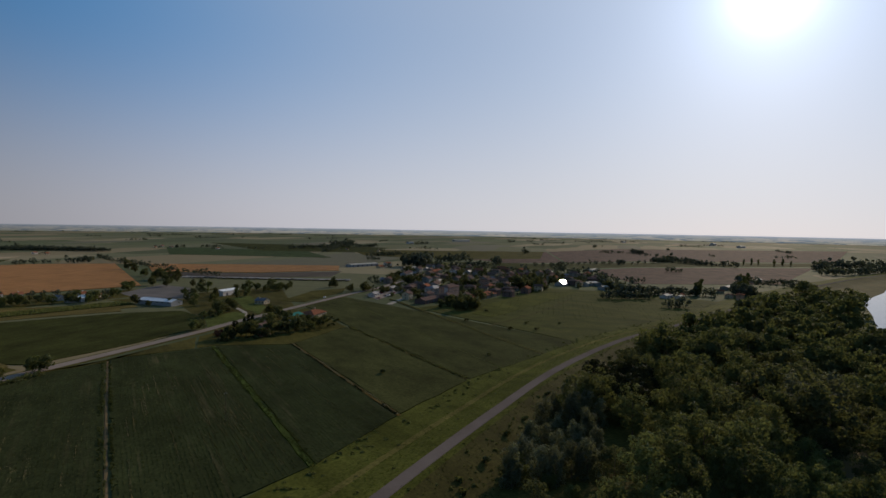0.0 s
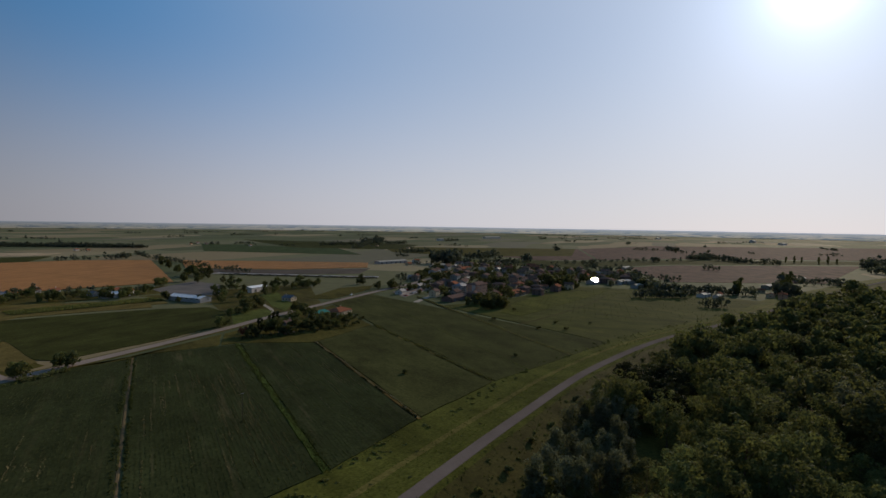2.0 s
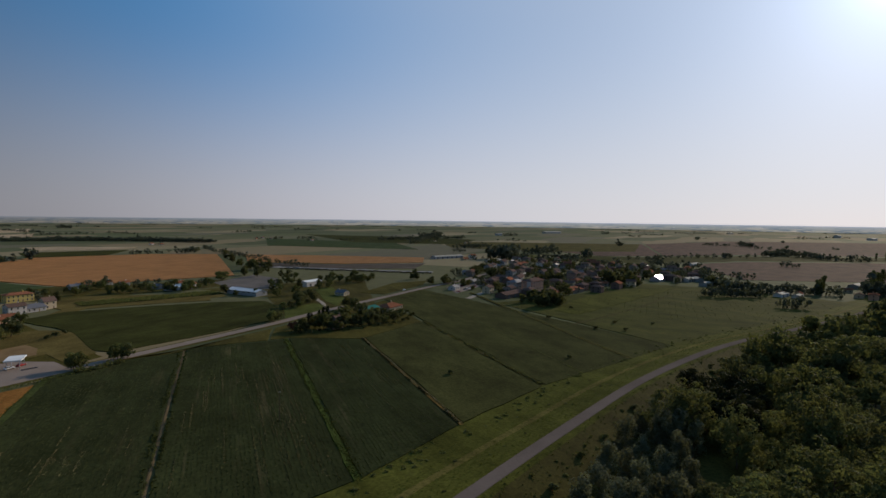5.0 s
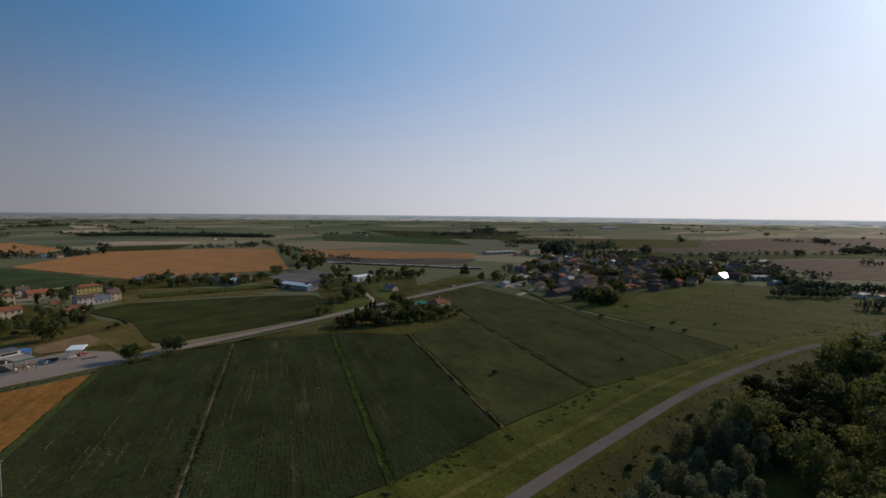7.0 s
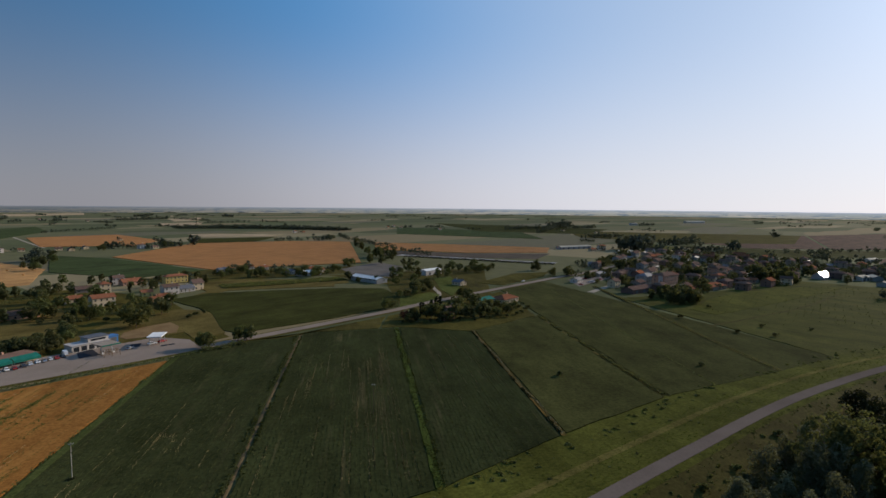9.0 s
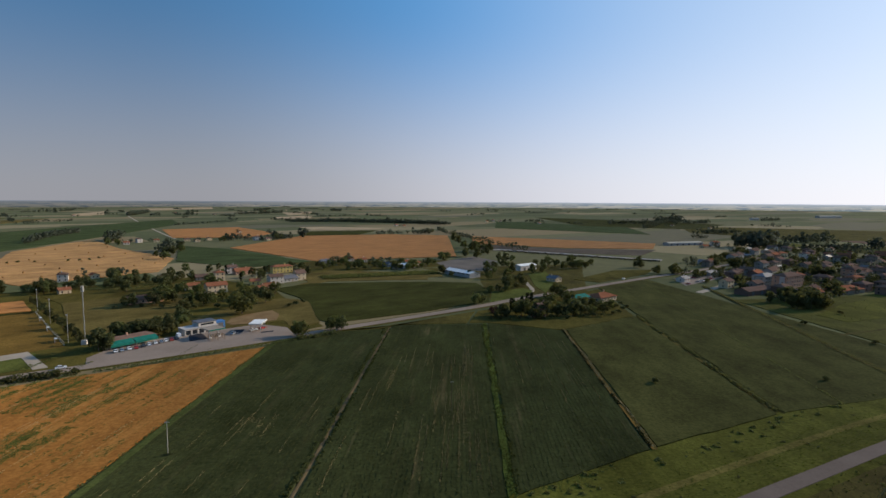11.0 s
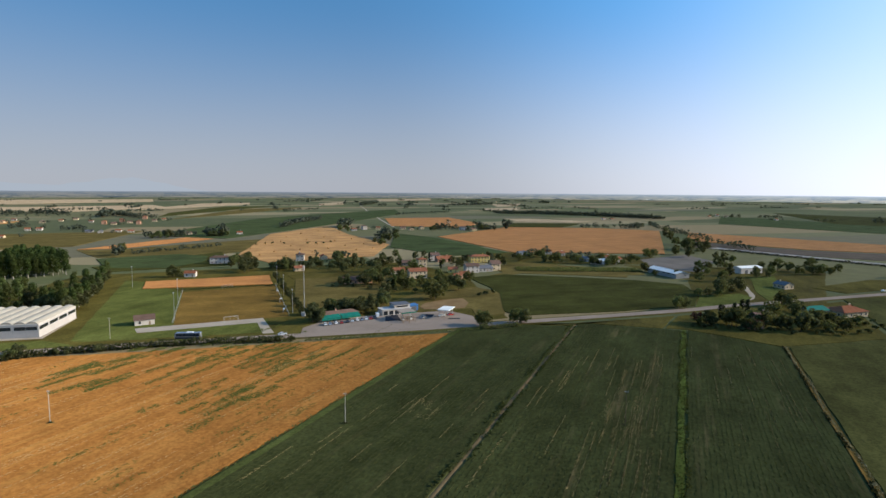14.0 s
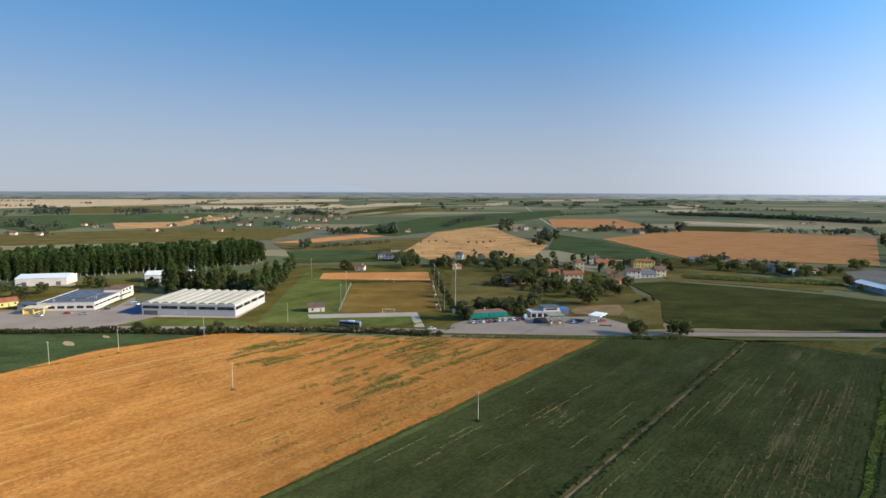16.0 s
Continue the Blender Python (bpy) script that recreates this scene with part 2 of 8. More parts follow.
M["earth"] = plain("brown_earth", (0.17, 0.11, 0.055), (0.25, 0.165, 0.085), 0.12, 0.8, 0.95, relief=0.1)
# for the painted canopy shadows and a dark strip on the forecourt
M["dark_patch"] = plain("dark_forecourt", (0.035, 0.036, 0.042), (0.055, 0.056, 0.064), 0.2, 1.5, 0.9)
M["dirt"] = plain("bare_earth", (0.30, 0.21, 0.12), (0.38, 0.28, 0.17), 0.08, 0.8, 0.95, relief=0.1)
M["asphalt"] = plain("worn_asphalt", (0.22, 0.172, 0.138), (0.29, 0.232, 0.190), 0.05, 1.2, 0.95)
M["yard"] = plain("dusty_yard", (0.12, 0.105, 0.092), (0.18, 0.16, 0.14), 0.04, 0.8, 0.95)
M["stubble"] = crop("brown_stubble", (0.100, 0.050, 0.029), (0.139, 0.071, 0.042), (0.162, 0.104, 0.055), turn=radians(48), patch=0.4, matte=0.4, gloss=0.006, sheen=0.035)
M["tarmac"] = plain("dike_tarmac", (0.135, 0.104, 0.086), (0.185, 0.146, 0.120), 0.06, 1.0, 0.95)
M["gravel"] = plain("pale_gravel", (0.30, 0.25, 0.195), (0.39, 0.335, 0.27), 0.1, 1.5, 0.95, relief=0.05)
M["concrete"] = plain("pale_concrete", (0.42, 0.39, 0.37), (0.50, 0.47, 0.45), 0.08, 1.0, 0.85, jitter=0.06)
M["vault"] = plain("vault_roof_sheet", (0.36, 0.32, 0.26), (0.44, 0.40, 0.33), 0.12, 1.5, 0.8, jitter=0.08)
M["white"] = plain("white_plaster", (0.52, 0.47, 0.42), (0.64, 0.585, 0.53), 0.2, 2.0, 0.85, jitter=0.08)
M["cream"] = plain("cream_plaster", (0.55, 0.42, 0.26), (0.64, 0.52, 0.36), 0.2, 2.0, 0.85, jitter=0.1)
M["pink"] = plain("terracotta_plaster", (0.48, 0.26, 0.17), (0.56, 0.34, 0.23), 0.2, 2.0, 0.85, jitter=0.1)
M["yellow"] = plain("yellow_plaster", (0.62, 0.45, 0.14), (0.70, 0.54, 0.20), 0.2, 2.0, 0.85)
M["brick"] = plain("dull_brick", (0.165, 0.110, 0.090), (0.225, 0.155, 0.128), 0.2, 2.0, 0.9, jitter=0.2)
M["drab"] = plain("drab_plaster", (0.24, 0.20, 0.16), (0.32, 0.27, 0.22), 0.2, 2.0, 0.9, jitter=0.2)
M["grey"] = plain("grey_plaster", (0.30, 0.29, 0.28), (0.38, 0.37, 0.35), 0.2, 2.0, 0.85, jitter=0.1)
M["tile"] = plain("clay_roof_tile", (0.21, 0.082, 0.046), (0.30, 0.125, 0.070), 0.3, 3.0, 0.9, relief=0.05, jitter=0.18)
M["old_tile"] = plain("old_roof_tile", (0.12, 0.076, 0.060), (0.18, 0.118, 0.092), 0.3, 3.0, 0.9, relief=0.05, jitter=0.18)
M["slate"] = plain("dark_roof_sheet", (0.075, 0.075, 0.085), (0.12, 0.12, 0.13), 0.1, 1.0, 0.6, jitter=0.1)
M["sheet"] = plain("white_roof_sheet", (0.62, 0.62, 0.60), (0.74, 0.74, 0.72), 0.1, 1.0, 0.6, jitter=0.06)
M["metal"] = plain("shiny_roof_metal", (0.62, 0.62, 0.64), (0.70, 0.70, 0.72), 0.1, 1.0, 0.24, 1.0, relief=0)
M["galv"] = plain("galvanised_steel", (0.40, 0.41, 0.42), (0.52, 0.53, 0.54), 0.5, 3.0, 0.45, 0.7, relief=0)
M["pole"] = plain("weathered_concrete_pole", (0.42, 0.38, 0.32), (0.54, 0.50, 0.43), 0.5, 3.0, 0.9)
M["wood"] = plain("weathered_wood", (0.20, 0.14, 0.09), (0.30, 0.22, 0.15), 0.5, 4.0, 0.85)
M["bark"] = plain("bark", (0.10, 0.075, 0.05), (0.17, 0.13, 0.095), 0.6, 4.0, 0.95, jitter=0.2)
M["pale_bark"] = plain("pale_poplar_bark", (0.30, 0.27, 0.22), (0.42, 0.39, 0.33), 0.6, 4.0, 0.9, jitter=0.2)
M["glass"] = plain("dark_window_glass", (0.018, 0.022, 0.028), (0.03, 0.035, 0.04), 0.5, 1.0, 0.12, relief=0)
M["teal"] = plain("teal_awning_canvas", (0.012, 0.12, 0.095), (0.02, 0.17, 0.13), 0.4, 3.0, 0.8)
M["blue"] = plain("blue_sheet", (0.03, 0.13, 0.34), (0.05, 0.18, 0.42), 0.4, 3.0, 0.5)
M["navy"] = plain("navy_shade", (0.016, 0.036, 0.095), (0.026, 0.055, 0.13), 0.3, 2.0, 0.7)
M["black"] = plain("black_rubber", (0.02, 0.02, 0.02), (0.035, 0.035, 0.035), 1.0, 4.0, 0.8, relief=0)
M["carwhite"] = plain("white_car_paint", (0.72, 0.72, 0.72), (0.78, 0.78, 0.78), 1, 3, 0.25, relief=0)
M["carred"] = plain("red_car_paint", (0.33, 0.03, 0.025), (0.38, 0.04, 0.03), 1, 3, 0.25, relief=0)
M["cardark"] = plain("dark_car_paint", (0.03, 0.035, 0.045), (0.05, 0.055, 0.065), 1, 3, 0.25, relief=0)
M["carsilver"] = plain("silver_car_paint", (0.42, 0.43, 0.45), (0.50, 0.51, 0.53), 1, 3, 0.25, 0.6, relief=0)
M["soy_leaf"] = leafy("soy_leaf_tufts", (0.038, 0.050, 0.014), (0.059, 0.070, 0.021), 0.0, 0.22)
M["weed_leaf"] = leafy("weed_tufts", (0.044, 0.064, 0.013), (0.084, 0.100, 0.022), 0.0, 0.15)
M["grass_leaf"] = leafy("grass_tufts", (0.068, 0.092, 0.014), (0.104, 0.124, 0.021), 0.0, 0.35)
M["dry_leaf"] = leafy("dry_scrub_tufts", (0.062, 0.074, 0.020), (0.125, 0.120, 0.040), 0.0, 0.3)
M["pale_stalk"] = leafy("pale_stalks", (0.34, 0.22, 0.095), (0.44, 0.31, 0.15), 0.0, 0.1)
M["withered"] = leafy("withered_soya", (0.19, 0.150, 0.072), (0.26, 0.205, 0.105), 0.0, 0.05)
M["pale_weed"] = leafy("pale_dry_weeds", (0.17, 0.15, 0.065), (0.27, 0.235, 0.11), 0.0, 0.25)
M["leaf"] = leafy("broad_leaves", (0.074, 0.088, 0.026), (0.108, 0.124, 0.038))
M["leaf_dark"] = leafy("dark_leaves", (0.056, 0.064, 0.024), (0.092, 0.101, 0.036))
M["leaf_gold"] = leafy("yellowing_leaves", (0.096, 0.108, 0.028), (0.14, 0.15, 0.042))
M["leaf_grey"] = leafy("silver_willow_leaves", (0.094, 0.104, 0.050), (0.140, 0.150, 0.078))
M["leaf_poplar"] = leafy("poplar_leaves", (0.030, 0.050, 0.013), (0.062, 0.088, 0.021))
# near-black: shade painted in for the wood, own dark green for conifers, hedges, weeds
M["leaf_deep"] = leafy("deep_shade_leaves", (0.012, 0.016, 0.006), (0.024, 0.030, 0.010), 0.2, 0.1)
# distance haze mixed into the leaf colour: paler and bluer green
M["leaf_far"] = leafy("haze_tinted_leaves", (0.062, 0.080, 0.048), (0.094, 0.114, 0.070), 0.25, 0.25)
M["leaf_red"] = leafy("copper_red_leaves", (0.090, 0.034, 0.026), (0.140, 0.056, 0.040), 0.1, 0.3)
M["leaf_slim"] = leafy("pale_poplar_leaves", (0.050, 0.072, 0.018), (0.100, 0.122, 0.032))


def water_material():
    m, nt, b = nodes_of("river_water")
    b.inputs["Base Color"].default_value = (0.03, 0.04, 0.035, 1)
    b.inputs["Roughness"].default_value = 0.08
    bump(nt, b, noise_at(nt, coords(nt, world_space=True), 0.25, 4), 0.25, 0.15)
    return m


def plain_far():
    """The wide plain: strips of farmland of many crops, smaller and paler tones mixed in."""
    m, nt, b = nodes_of("farmland_plain")
    vec = coords(nt, turn=radians(-42), world_space=True)
    warp = nt.nodes.new("ShaderNodeVectorMath")
    warp.operation = "ADD"
    wn = nt.nodes.new("ShaderNodeTexNoise")
    wn.inputs["Scale"].default_value = 0.0008
    ws = nt.nodes.new("ShaderNodeVectorMath")
    ws.operation = "SCALE"
    ws.inputs["Scale"].default_value = 260
    nt.links.new(vec, wn.inputs["Vector"])
    nt.links.new(wn.outputs["Color"], ws.inputs[0])
    nt.links.new(vec, warp.inputs[0])
    nt.links.new(ws.outputs[0], warp.inputs[1])
    def parcels(w, h, seed):
        mp = nt.nodes.new("ShaderNodeMapping")
        mp.inputs["Scale"].default_value = (1 / w, 1 / h, 0)
        mp.inputs["Location"].default_value = (seed, seed * 0.7, 0)
        nt.links.new(warp.outputs[0], mp.inputs["Vector"])
        v = nt.nodes.new("ShaderNodeTexVoronoi")
        v.distance = "CHEBYCHEV"
        v.inputs["Scale"].default_value = 1
        v.inputs["Randomness"].default_value = 0.75
        nt.links.new(mp.outputs[0], v.inputs["Vector"])
        sep = nt.nodes.new("ShaderNodeSeparateColor")
        nt.links.new(v.outputs["Color"], sep.inputs[0])
        return sep.outputs[0]
    r = nt.nodes.new("ShaderNodeValToRGB")
    r.color_ramp.interpolation = "CONSTANT"
    tones = [(0.0, (0.060, 0.066, 0.020)), (0.20, (0.118, 0.105, 0.042)), (0.38, (0.075, 0.083, 0.026)), (0.52, (0.145, 0.130, 0.06)),
             (0.64, (0.25, 0.175, 0.090)), (0.75, (0.13, 0.105, 0.065)), (0.83, (0.090, 0.097, 0.032)), (0.92, (0.29, 0.22, 0.12))]
    for i, (p, c) in enumerate(tones):
        e = r.color_ramp.elements[i] if i < 2 else r.color_ramp.elements.new(p)
        e.position, e.color = p, (*c, 1)
    nt.links.new(parcels(520, 170, 0.3), r.inputs["Fac"])
    grain = noise_at(nt, vec, 0.05, 6, 0.7)
    col = mix(nt, 0.35, r.outputs[0], mix(nt, ramp(nt, grain, 0.3, 0.7), (0.04, 0.05, 0.018), (0.145, 0.14, 0.055)))
    nt.links.new(col, b.inputs["Base Color"])
    b.inputs["Roughness"].default_value = 0.85
    b.inputs["Specular IOR Level"].default_value = 0.012
    b.inputs["Diffuse Roughness"].default_value = 0.15
    # blue-tinted sheen put in as haze over the far plain
    b.inputs["Sheen Weight"].default_value = 0.033
    b.inputs["Sheen Roughness"].default_value = 0.4
    b.inputs["Sheen Tint"].default_value = (0.65, 0.83, 1, 1)
    return m


M["plain"] = plain_far()
M["water"] = water_material()


# ---- building helpers ----
def mesh_object(name, verts, faces, material, parent=None):
    me = bpy.data.meshes.new(name)
    me.from_pydata(verts, [], faces)
    me.materials.append(material)
    ob = new(name, me)
    if parent is not None:
        ob.parent = parent
    return ob


def part(name, bm, material, parent=None, label="", smooth=False):
    me = bpy.data.meshes.new(name)
    bmesh.ops.recalc_face_normals(bm, faces=bm.faces)
    if smooth:
        for f in bm.faces:
            f.smooth = True
    bm.to_mesh(me)
    bm.free()
    me.materials.append(material)
    ob = new(name, me)
    if parent is not None:
        ob.parent = parent
    return tagged(ob, label)


def thing(name, m, label, category, group=""):
    ob = new(name)
    ob.matrix_world = m
    return tagged(ob, label, category, group)


def box(bm, x0, x1, y0, y1, z0, z1, m=None):
    vs = [bm.verts.new((x, y, z)) for z in (z0, z1) for x, y in ((x0, y0), (x1, y0), (x1, y1), (x0, y1))]
    for idx in ((3, 2, 1, 0), (4, 5, 6, 7), (0, 1, 5, 4), (1, 2, 6, 5), (2, 3, 7, 6), (3, 0, 4, 7)):
        bm.faces.new([vs[i] for i in idx])
    if m is not None:
        bmesh.ops.transform(bm, matrix=m, verts=vs)
    return vs


def boxes(*rows):
    bm = bmesh.new()
    for r in rows:
        box(bm, *r)
    return bm


def prism(bm, outline, z0, z1):
    """A slab over an outline of (x, y)."""
    lo = [bm.verts.new((x, y, z0)) for x, y in outline]
    hi = [bm.verts.new((x, y, z1)) for x, y in outline]
    n = len(outline)
    bm.faces.new(hi)
    bm.faces.new(lo[::-1])
    for i in range(n):
        bm.faces.new((lo[i], lo[(i + 1) % n], hi[(i + 1) % n], hi[i]))


def tube(bm, a, b, r0, r1, sides=6):
    a, b = Vector(a), Vector(b)
    q = (b - a).to_track_quat("Z", "Y")
    rings = []
    for p, r in ((a, r0), (b, r1)):
        rings.append([bm.verts.new(p + q @ Vector((r * math.cos(6.2832 * i / sides), r * math.sin(6.2832 * i / sides), 0))) for i in range(sides)])
    for i in range(sides):
        j = (i + 1) % sides
        bm.faces.new((rings[0][i], rings[0][j], rings[1][j], rings[1][i]))
    bm.faces.new(rings[0][::-1])
    bm.faces.new(rings[1])


def along(points, step):
    """Points every step metres on a smooth line through the given ones, with the direction there."""
    P = [Vector((*p, 0)) for p in points]
    P = [P[0] * 2 - P[1]] + P + [P[-1] * 2 - P[-2]]
    out = []
    for i in range(1, len(P) - 2):
        n = max(2, int((P[i + 1] - P[i]).length / step))
        for k in range(n):
            t = k / n
            a, b, c, d = P[i - 1:i + 3]
            out.append(0.5 * (2 * b + (c - a) * t + (2 * a - 5 * b + 4 * c - d) * t * t + (3 * b - a - 3 * c + d) * t ** 3))
    out.append(P[-2])
    res = []
    for i, p in enumerate(out):
        d = (out[min(i + 1, len(out) - 1)] - out[max(i - 1, 0)]).normalized()
        res.append((p, d))
    return res


def ribbon(name, points, profile, material, step=8, kind="structure", label=""):
    """A strip swept along a line; profile: (offset to the right, height) pairs."""
    line = along(points, step)
    verts, faces, k = [], [], len(profile)
    for p, d in line:
        side = Vector((d.y, -d.x, 0))
        for o, z in profile:
            verts.append((p.x + side.x * o, p.y + side.y * o, z))
    for i in range(len(line) - 1):
        for j in range(k - 1):
            a = i * k + j
            faces.append((a, a + k, a + k + 1, a + 1))
    ob = mesh_object(name, verts, faces, material)
    return tagged(ob, label, "", "", kind)


def field(name, outline, material, height, label):
    """A sown or mown plot: a slab of its crop's height with a broken edge."""
    bm = bmesh.new()
    pts = []
    n = len(outline)
    for i in range(n):
        a, b = Vector(outline[i]), Vector(outline[(i + 1) % n])
        m = max(1, min(40, int((b - a).length / 6)))
        side = Vector((b.y - a.y, a.x - b.x)).normalized()
        for k in range(m):
            w = 0 if k == 0 else (noise.noise((a.x * 0.1 + k * 0.7, a.y * 0.1, height)) * 0.9)
            q = a.lerp(b, k / m) + side * w
            pts.append((q.x, q.y))
    prism(bm, pts, -0.3, height)
    return tagged(part(name, bm, material), label, "field", "", "structure")


# ---- the land ----
def ground_sheet():
    """One round sheet of farmland out to the horizon."""
    verts, faces = [(0, 0, -0.05)], []
    rings = [60, 150, 300, 500, 800, 1200, 1800, 2600, 3600, 4880]
    n = 96
    for r in rings:
        for i in range(n):
            a = 2 * math.pi * i / n
            verts.append((r * math.cos(a), r * math.sin(a), -0.05))
    for i in range(n):
        faces.append((0, 1 + i, 1 + (i + 1) % n))
    for k in range(len(rings) - 1):
        for i in range(n):
            a, b = 1 + k * n + i, 1 + k * n + (i + 1) % n
            faces.append((a, a + n, b + n, b))
    return tagged(mesh_object("ground", verts, faces, M["plain"]), "flat patchwork farmland reaching the horizon", "ground", "", "structure")


ground_sheet()


def horizon_backdrop():
    """The hazy rim of the plain: far woods and towns in blue haze, with low hills to the north-west."""
    m = bpy.data.materials.new("distance_haze")
    m.use_nodes = True
    nt = m.node_tree
    nt.nodes.clear()
    out = nt.nodes.new("ShaderNodeOutputMaterial")
    em = nt.nodes.new("ShaderNodeEmission")
    geo = nt.nodes.new("ShaderNodeNewGeometry")
    sep = nt.nodes.new("ShaderNodeSeparateXYZ")
    nt.links.new(geo.outputs["Position"], sep.inputs[0])

    def height(lo, hi):
        n = nt.nodes.new("ShaderNodeMapRange")
        n.inputs["From Min"].default_value, n.inputs["From Max"].default_value = lo, hi
        nt.links.new(sep.outputs["Z"], n.inputs["Value"])
        return n.outputs[0]

    # haze is painted into the emitted colours, thicker with height
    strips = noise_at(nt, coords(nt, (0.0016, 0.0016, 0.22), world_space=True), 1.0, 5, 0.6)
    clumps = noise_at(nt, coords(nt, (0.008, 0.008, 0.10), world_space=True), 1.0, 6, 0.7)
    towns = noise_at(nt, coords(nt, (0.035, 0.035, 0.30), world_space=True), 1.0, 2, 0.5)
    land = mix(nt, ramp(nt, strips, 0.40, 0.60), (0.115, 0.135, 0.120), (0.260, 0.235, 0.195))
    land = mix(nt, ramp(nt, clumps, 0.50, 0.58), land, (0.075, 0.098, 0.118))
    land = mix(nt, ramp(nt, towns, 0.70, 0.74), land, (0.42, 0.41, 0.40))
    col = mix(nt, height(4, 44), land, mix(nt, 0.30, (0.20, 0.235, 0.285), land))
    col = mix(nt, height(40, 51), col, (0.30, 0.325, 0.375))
    # the ring glows stronger towards the sun, as painted sunlit haze
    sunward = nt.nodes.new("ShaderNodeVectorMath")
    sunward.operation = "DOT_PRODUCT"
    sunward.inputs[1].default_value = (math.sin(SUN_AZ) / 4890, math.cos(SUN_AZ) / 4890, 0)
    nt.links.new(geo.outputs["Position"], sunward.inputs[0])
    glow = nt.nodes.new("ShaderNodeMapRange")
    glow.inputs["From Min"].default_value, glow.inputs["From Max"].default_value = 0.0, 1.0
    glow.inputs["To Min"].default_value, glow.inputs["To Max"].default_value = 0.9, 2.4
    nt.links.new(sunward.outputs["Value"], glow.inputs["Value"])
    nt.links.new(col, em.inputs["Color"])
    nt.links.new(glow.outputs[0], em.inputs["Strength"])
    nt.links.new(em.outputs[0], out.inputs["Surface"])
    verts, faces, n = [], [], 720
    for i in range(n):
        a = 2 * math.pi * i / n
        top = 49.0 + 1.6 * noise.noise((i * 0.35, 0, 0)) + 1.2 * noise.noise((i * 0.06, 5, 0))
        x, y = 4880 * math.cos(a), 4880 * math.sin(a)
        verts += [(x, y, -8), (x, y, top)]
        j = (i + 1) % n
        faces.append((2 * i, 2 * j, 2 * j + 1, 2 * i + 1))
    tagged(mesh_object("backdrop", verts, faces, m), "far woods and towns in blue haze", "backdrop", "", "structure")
    # hills emit one blue-grey tone: the haze before them, painted in
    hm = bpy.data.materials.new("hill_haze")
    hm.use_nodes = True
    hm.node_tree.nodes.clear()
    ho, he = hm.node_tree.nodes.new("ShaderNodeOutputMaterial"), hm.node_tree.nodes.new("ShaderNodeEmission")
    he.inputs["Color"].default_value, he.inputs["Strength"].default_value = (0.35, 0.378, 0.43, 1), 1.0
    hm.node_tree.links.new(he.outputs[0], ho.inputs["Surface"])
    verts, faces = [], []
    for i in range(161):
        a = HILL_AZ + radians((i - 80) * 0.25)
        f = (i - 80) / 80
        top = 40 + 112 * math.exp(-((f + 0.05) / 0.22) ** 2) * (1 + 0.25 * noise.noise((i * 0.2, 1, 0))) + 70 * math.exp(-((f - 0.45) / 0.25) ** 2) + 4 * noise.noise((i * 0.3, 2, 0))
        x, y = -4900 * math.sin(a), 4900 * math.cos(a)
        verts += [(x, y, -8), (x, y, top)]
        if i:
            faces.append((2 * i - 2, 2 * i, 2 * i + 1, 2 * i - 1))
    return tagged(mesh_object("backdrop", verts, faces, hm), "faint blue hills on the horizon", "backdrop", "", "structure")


HILL_AZ = radians(54.1)
horizon_backdrop()

# fields beside the dike, their rows running north
field("field", [(-94, 272), (-170, 211), (-244, 155), (-256, 104), (-249, 68), (-190, 10), (-150, 34), (-120, 55), (-94, 73)], M["wheat"], 0.55, "ripe golden wheat field with weedy green streaks")
field("field", [(-93, 75), (-66, 95), (-39.4, 114), (-39.2, 314), (-68, 305), (-93, 284)], M["soy"], 0.40, "dark green soya field beside the wheat")
field("field", [(-37.6, 118), (14.6, 140), (15.4, 330), (-36.6, 322)], M["soy_thin"], 0.36, "dark green soya field with thin dry streaks")
field("field", [(17.6, 141), (59, 168), (60, 316), (19, 332)], M["soy_thin"], 0.38, "dark green soya field with thin dry streaks")
field("field", [(15.0, 140), (17.0, 142), (18.0, 332), (15.9, 330)], M["lush"], 0.45, "bright green strip of tall weeds between fields")
field("field", [(62, 170), (112, 197), (113, 356), (63, 318)], M["soy_light"], 0.38, "dark green soya field")
field("field", [(116, 199), (230, 238), (175, 520), (118, 470)], M["soy_light"], 0.34, "green soya field running up to the town")
field("field", [(230, 240), (400, 262), (530, 290), (500, 420), (440, 500), (300, 440), (205, 420)], M["meadow"], 0.25, "rough green meadow with rows of young trees")
field("field", [(232.3, 367.1), (276.6, 408.0), (335.7, 440.4), (412.3, 461.4), (447.6, 454.6), (376.0, 414.4), (312.8, 382.7), (267.9, 359.6), (238.7, 346.7)], M["verge"], 0.4, "bright yellow-green meadow before the town")
field("field", [(-252.4, 68.7), (-241.3, 148.5), (-279.4, 129.0), (-333.5, 83.6), (-360, 40), (-290, 30)], M["maize"], 0.35, "bright green field behind the poles")

field("field", [(-92, 286), (-68, 307), (-40, 316), (-36, 324), (6, 331), (12, 366), (-60, 304), (-84, 287)], M["grass"], 0.2, "rough grass strip between the soya and the road")
field("field", [(8, 332), (19, 334), (60, 318), (63, 320), (113, 358), (116, 462), (98, 445), (48, 400), (14, 367)], M["grass"], 0.2, "rough grass round the farmstead trees")
field("field", [(-56, 307), (-40, 317), (-36, 325), (5, 333), (10, 362), (-22, 335)], M["scrub"], 0.24, "brownish dry strip beside the road")

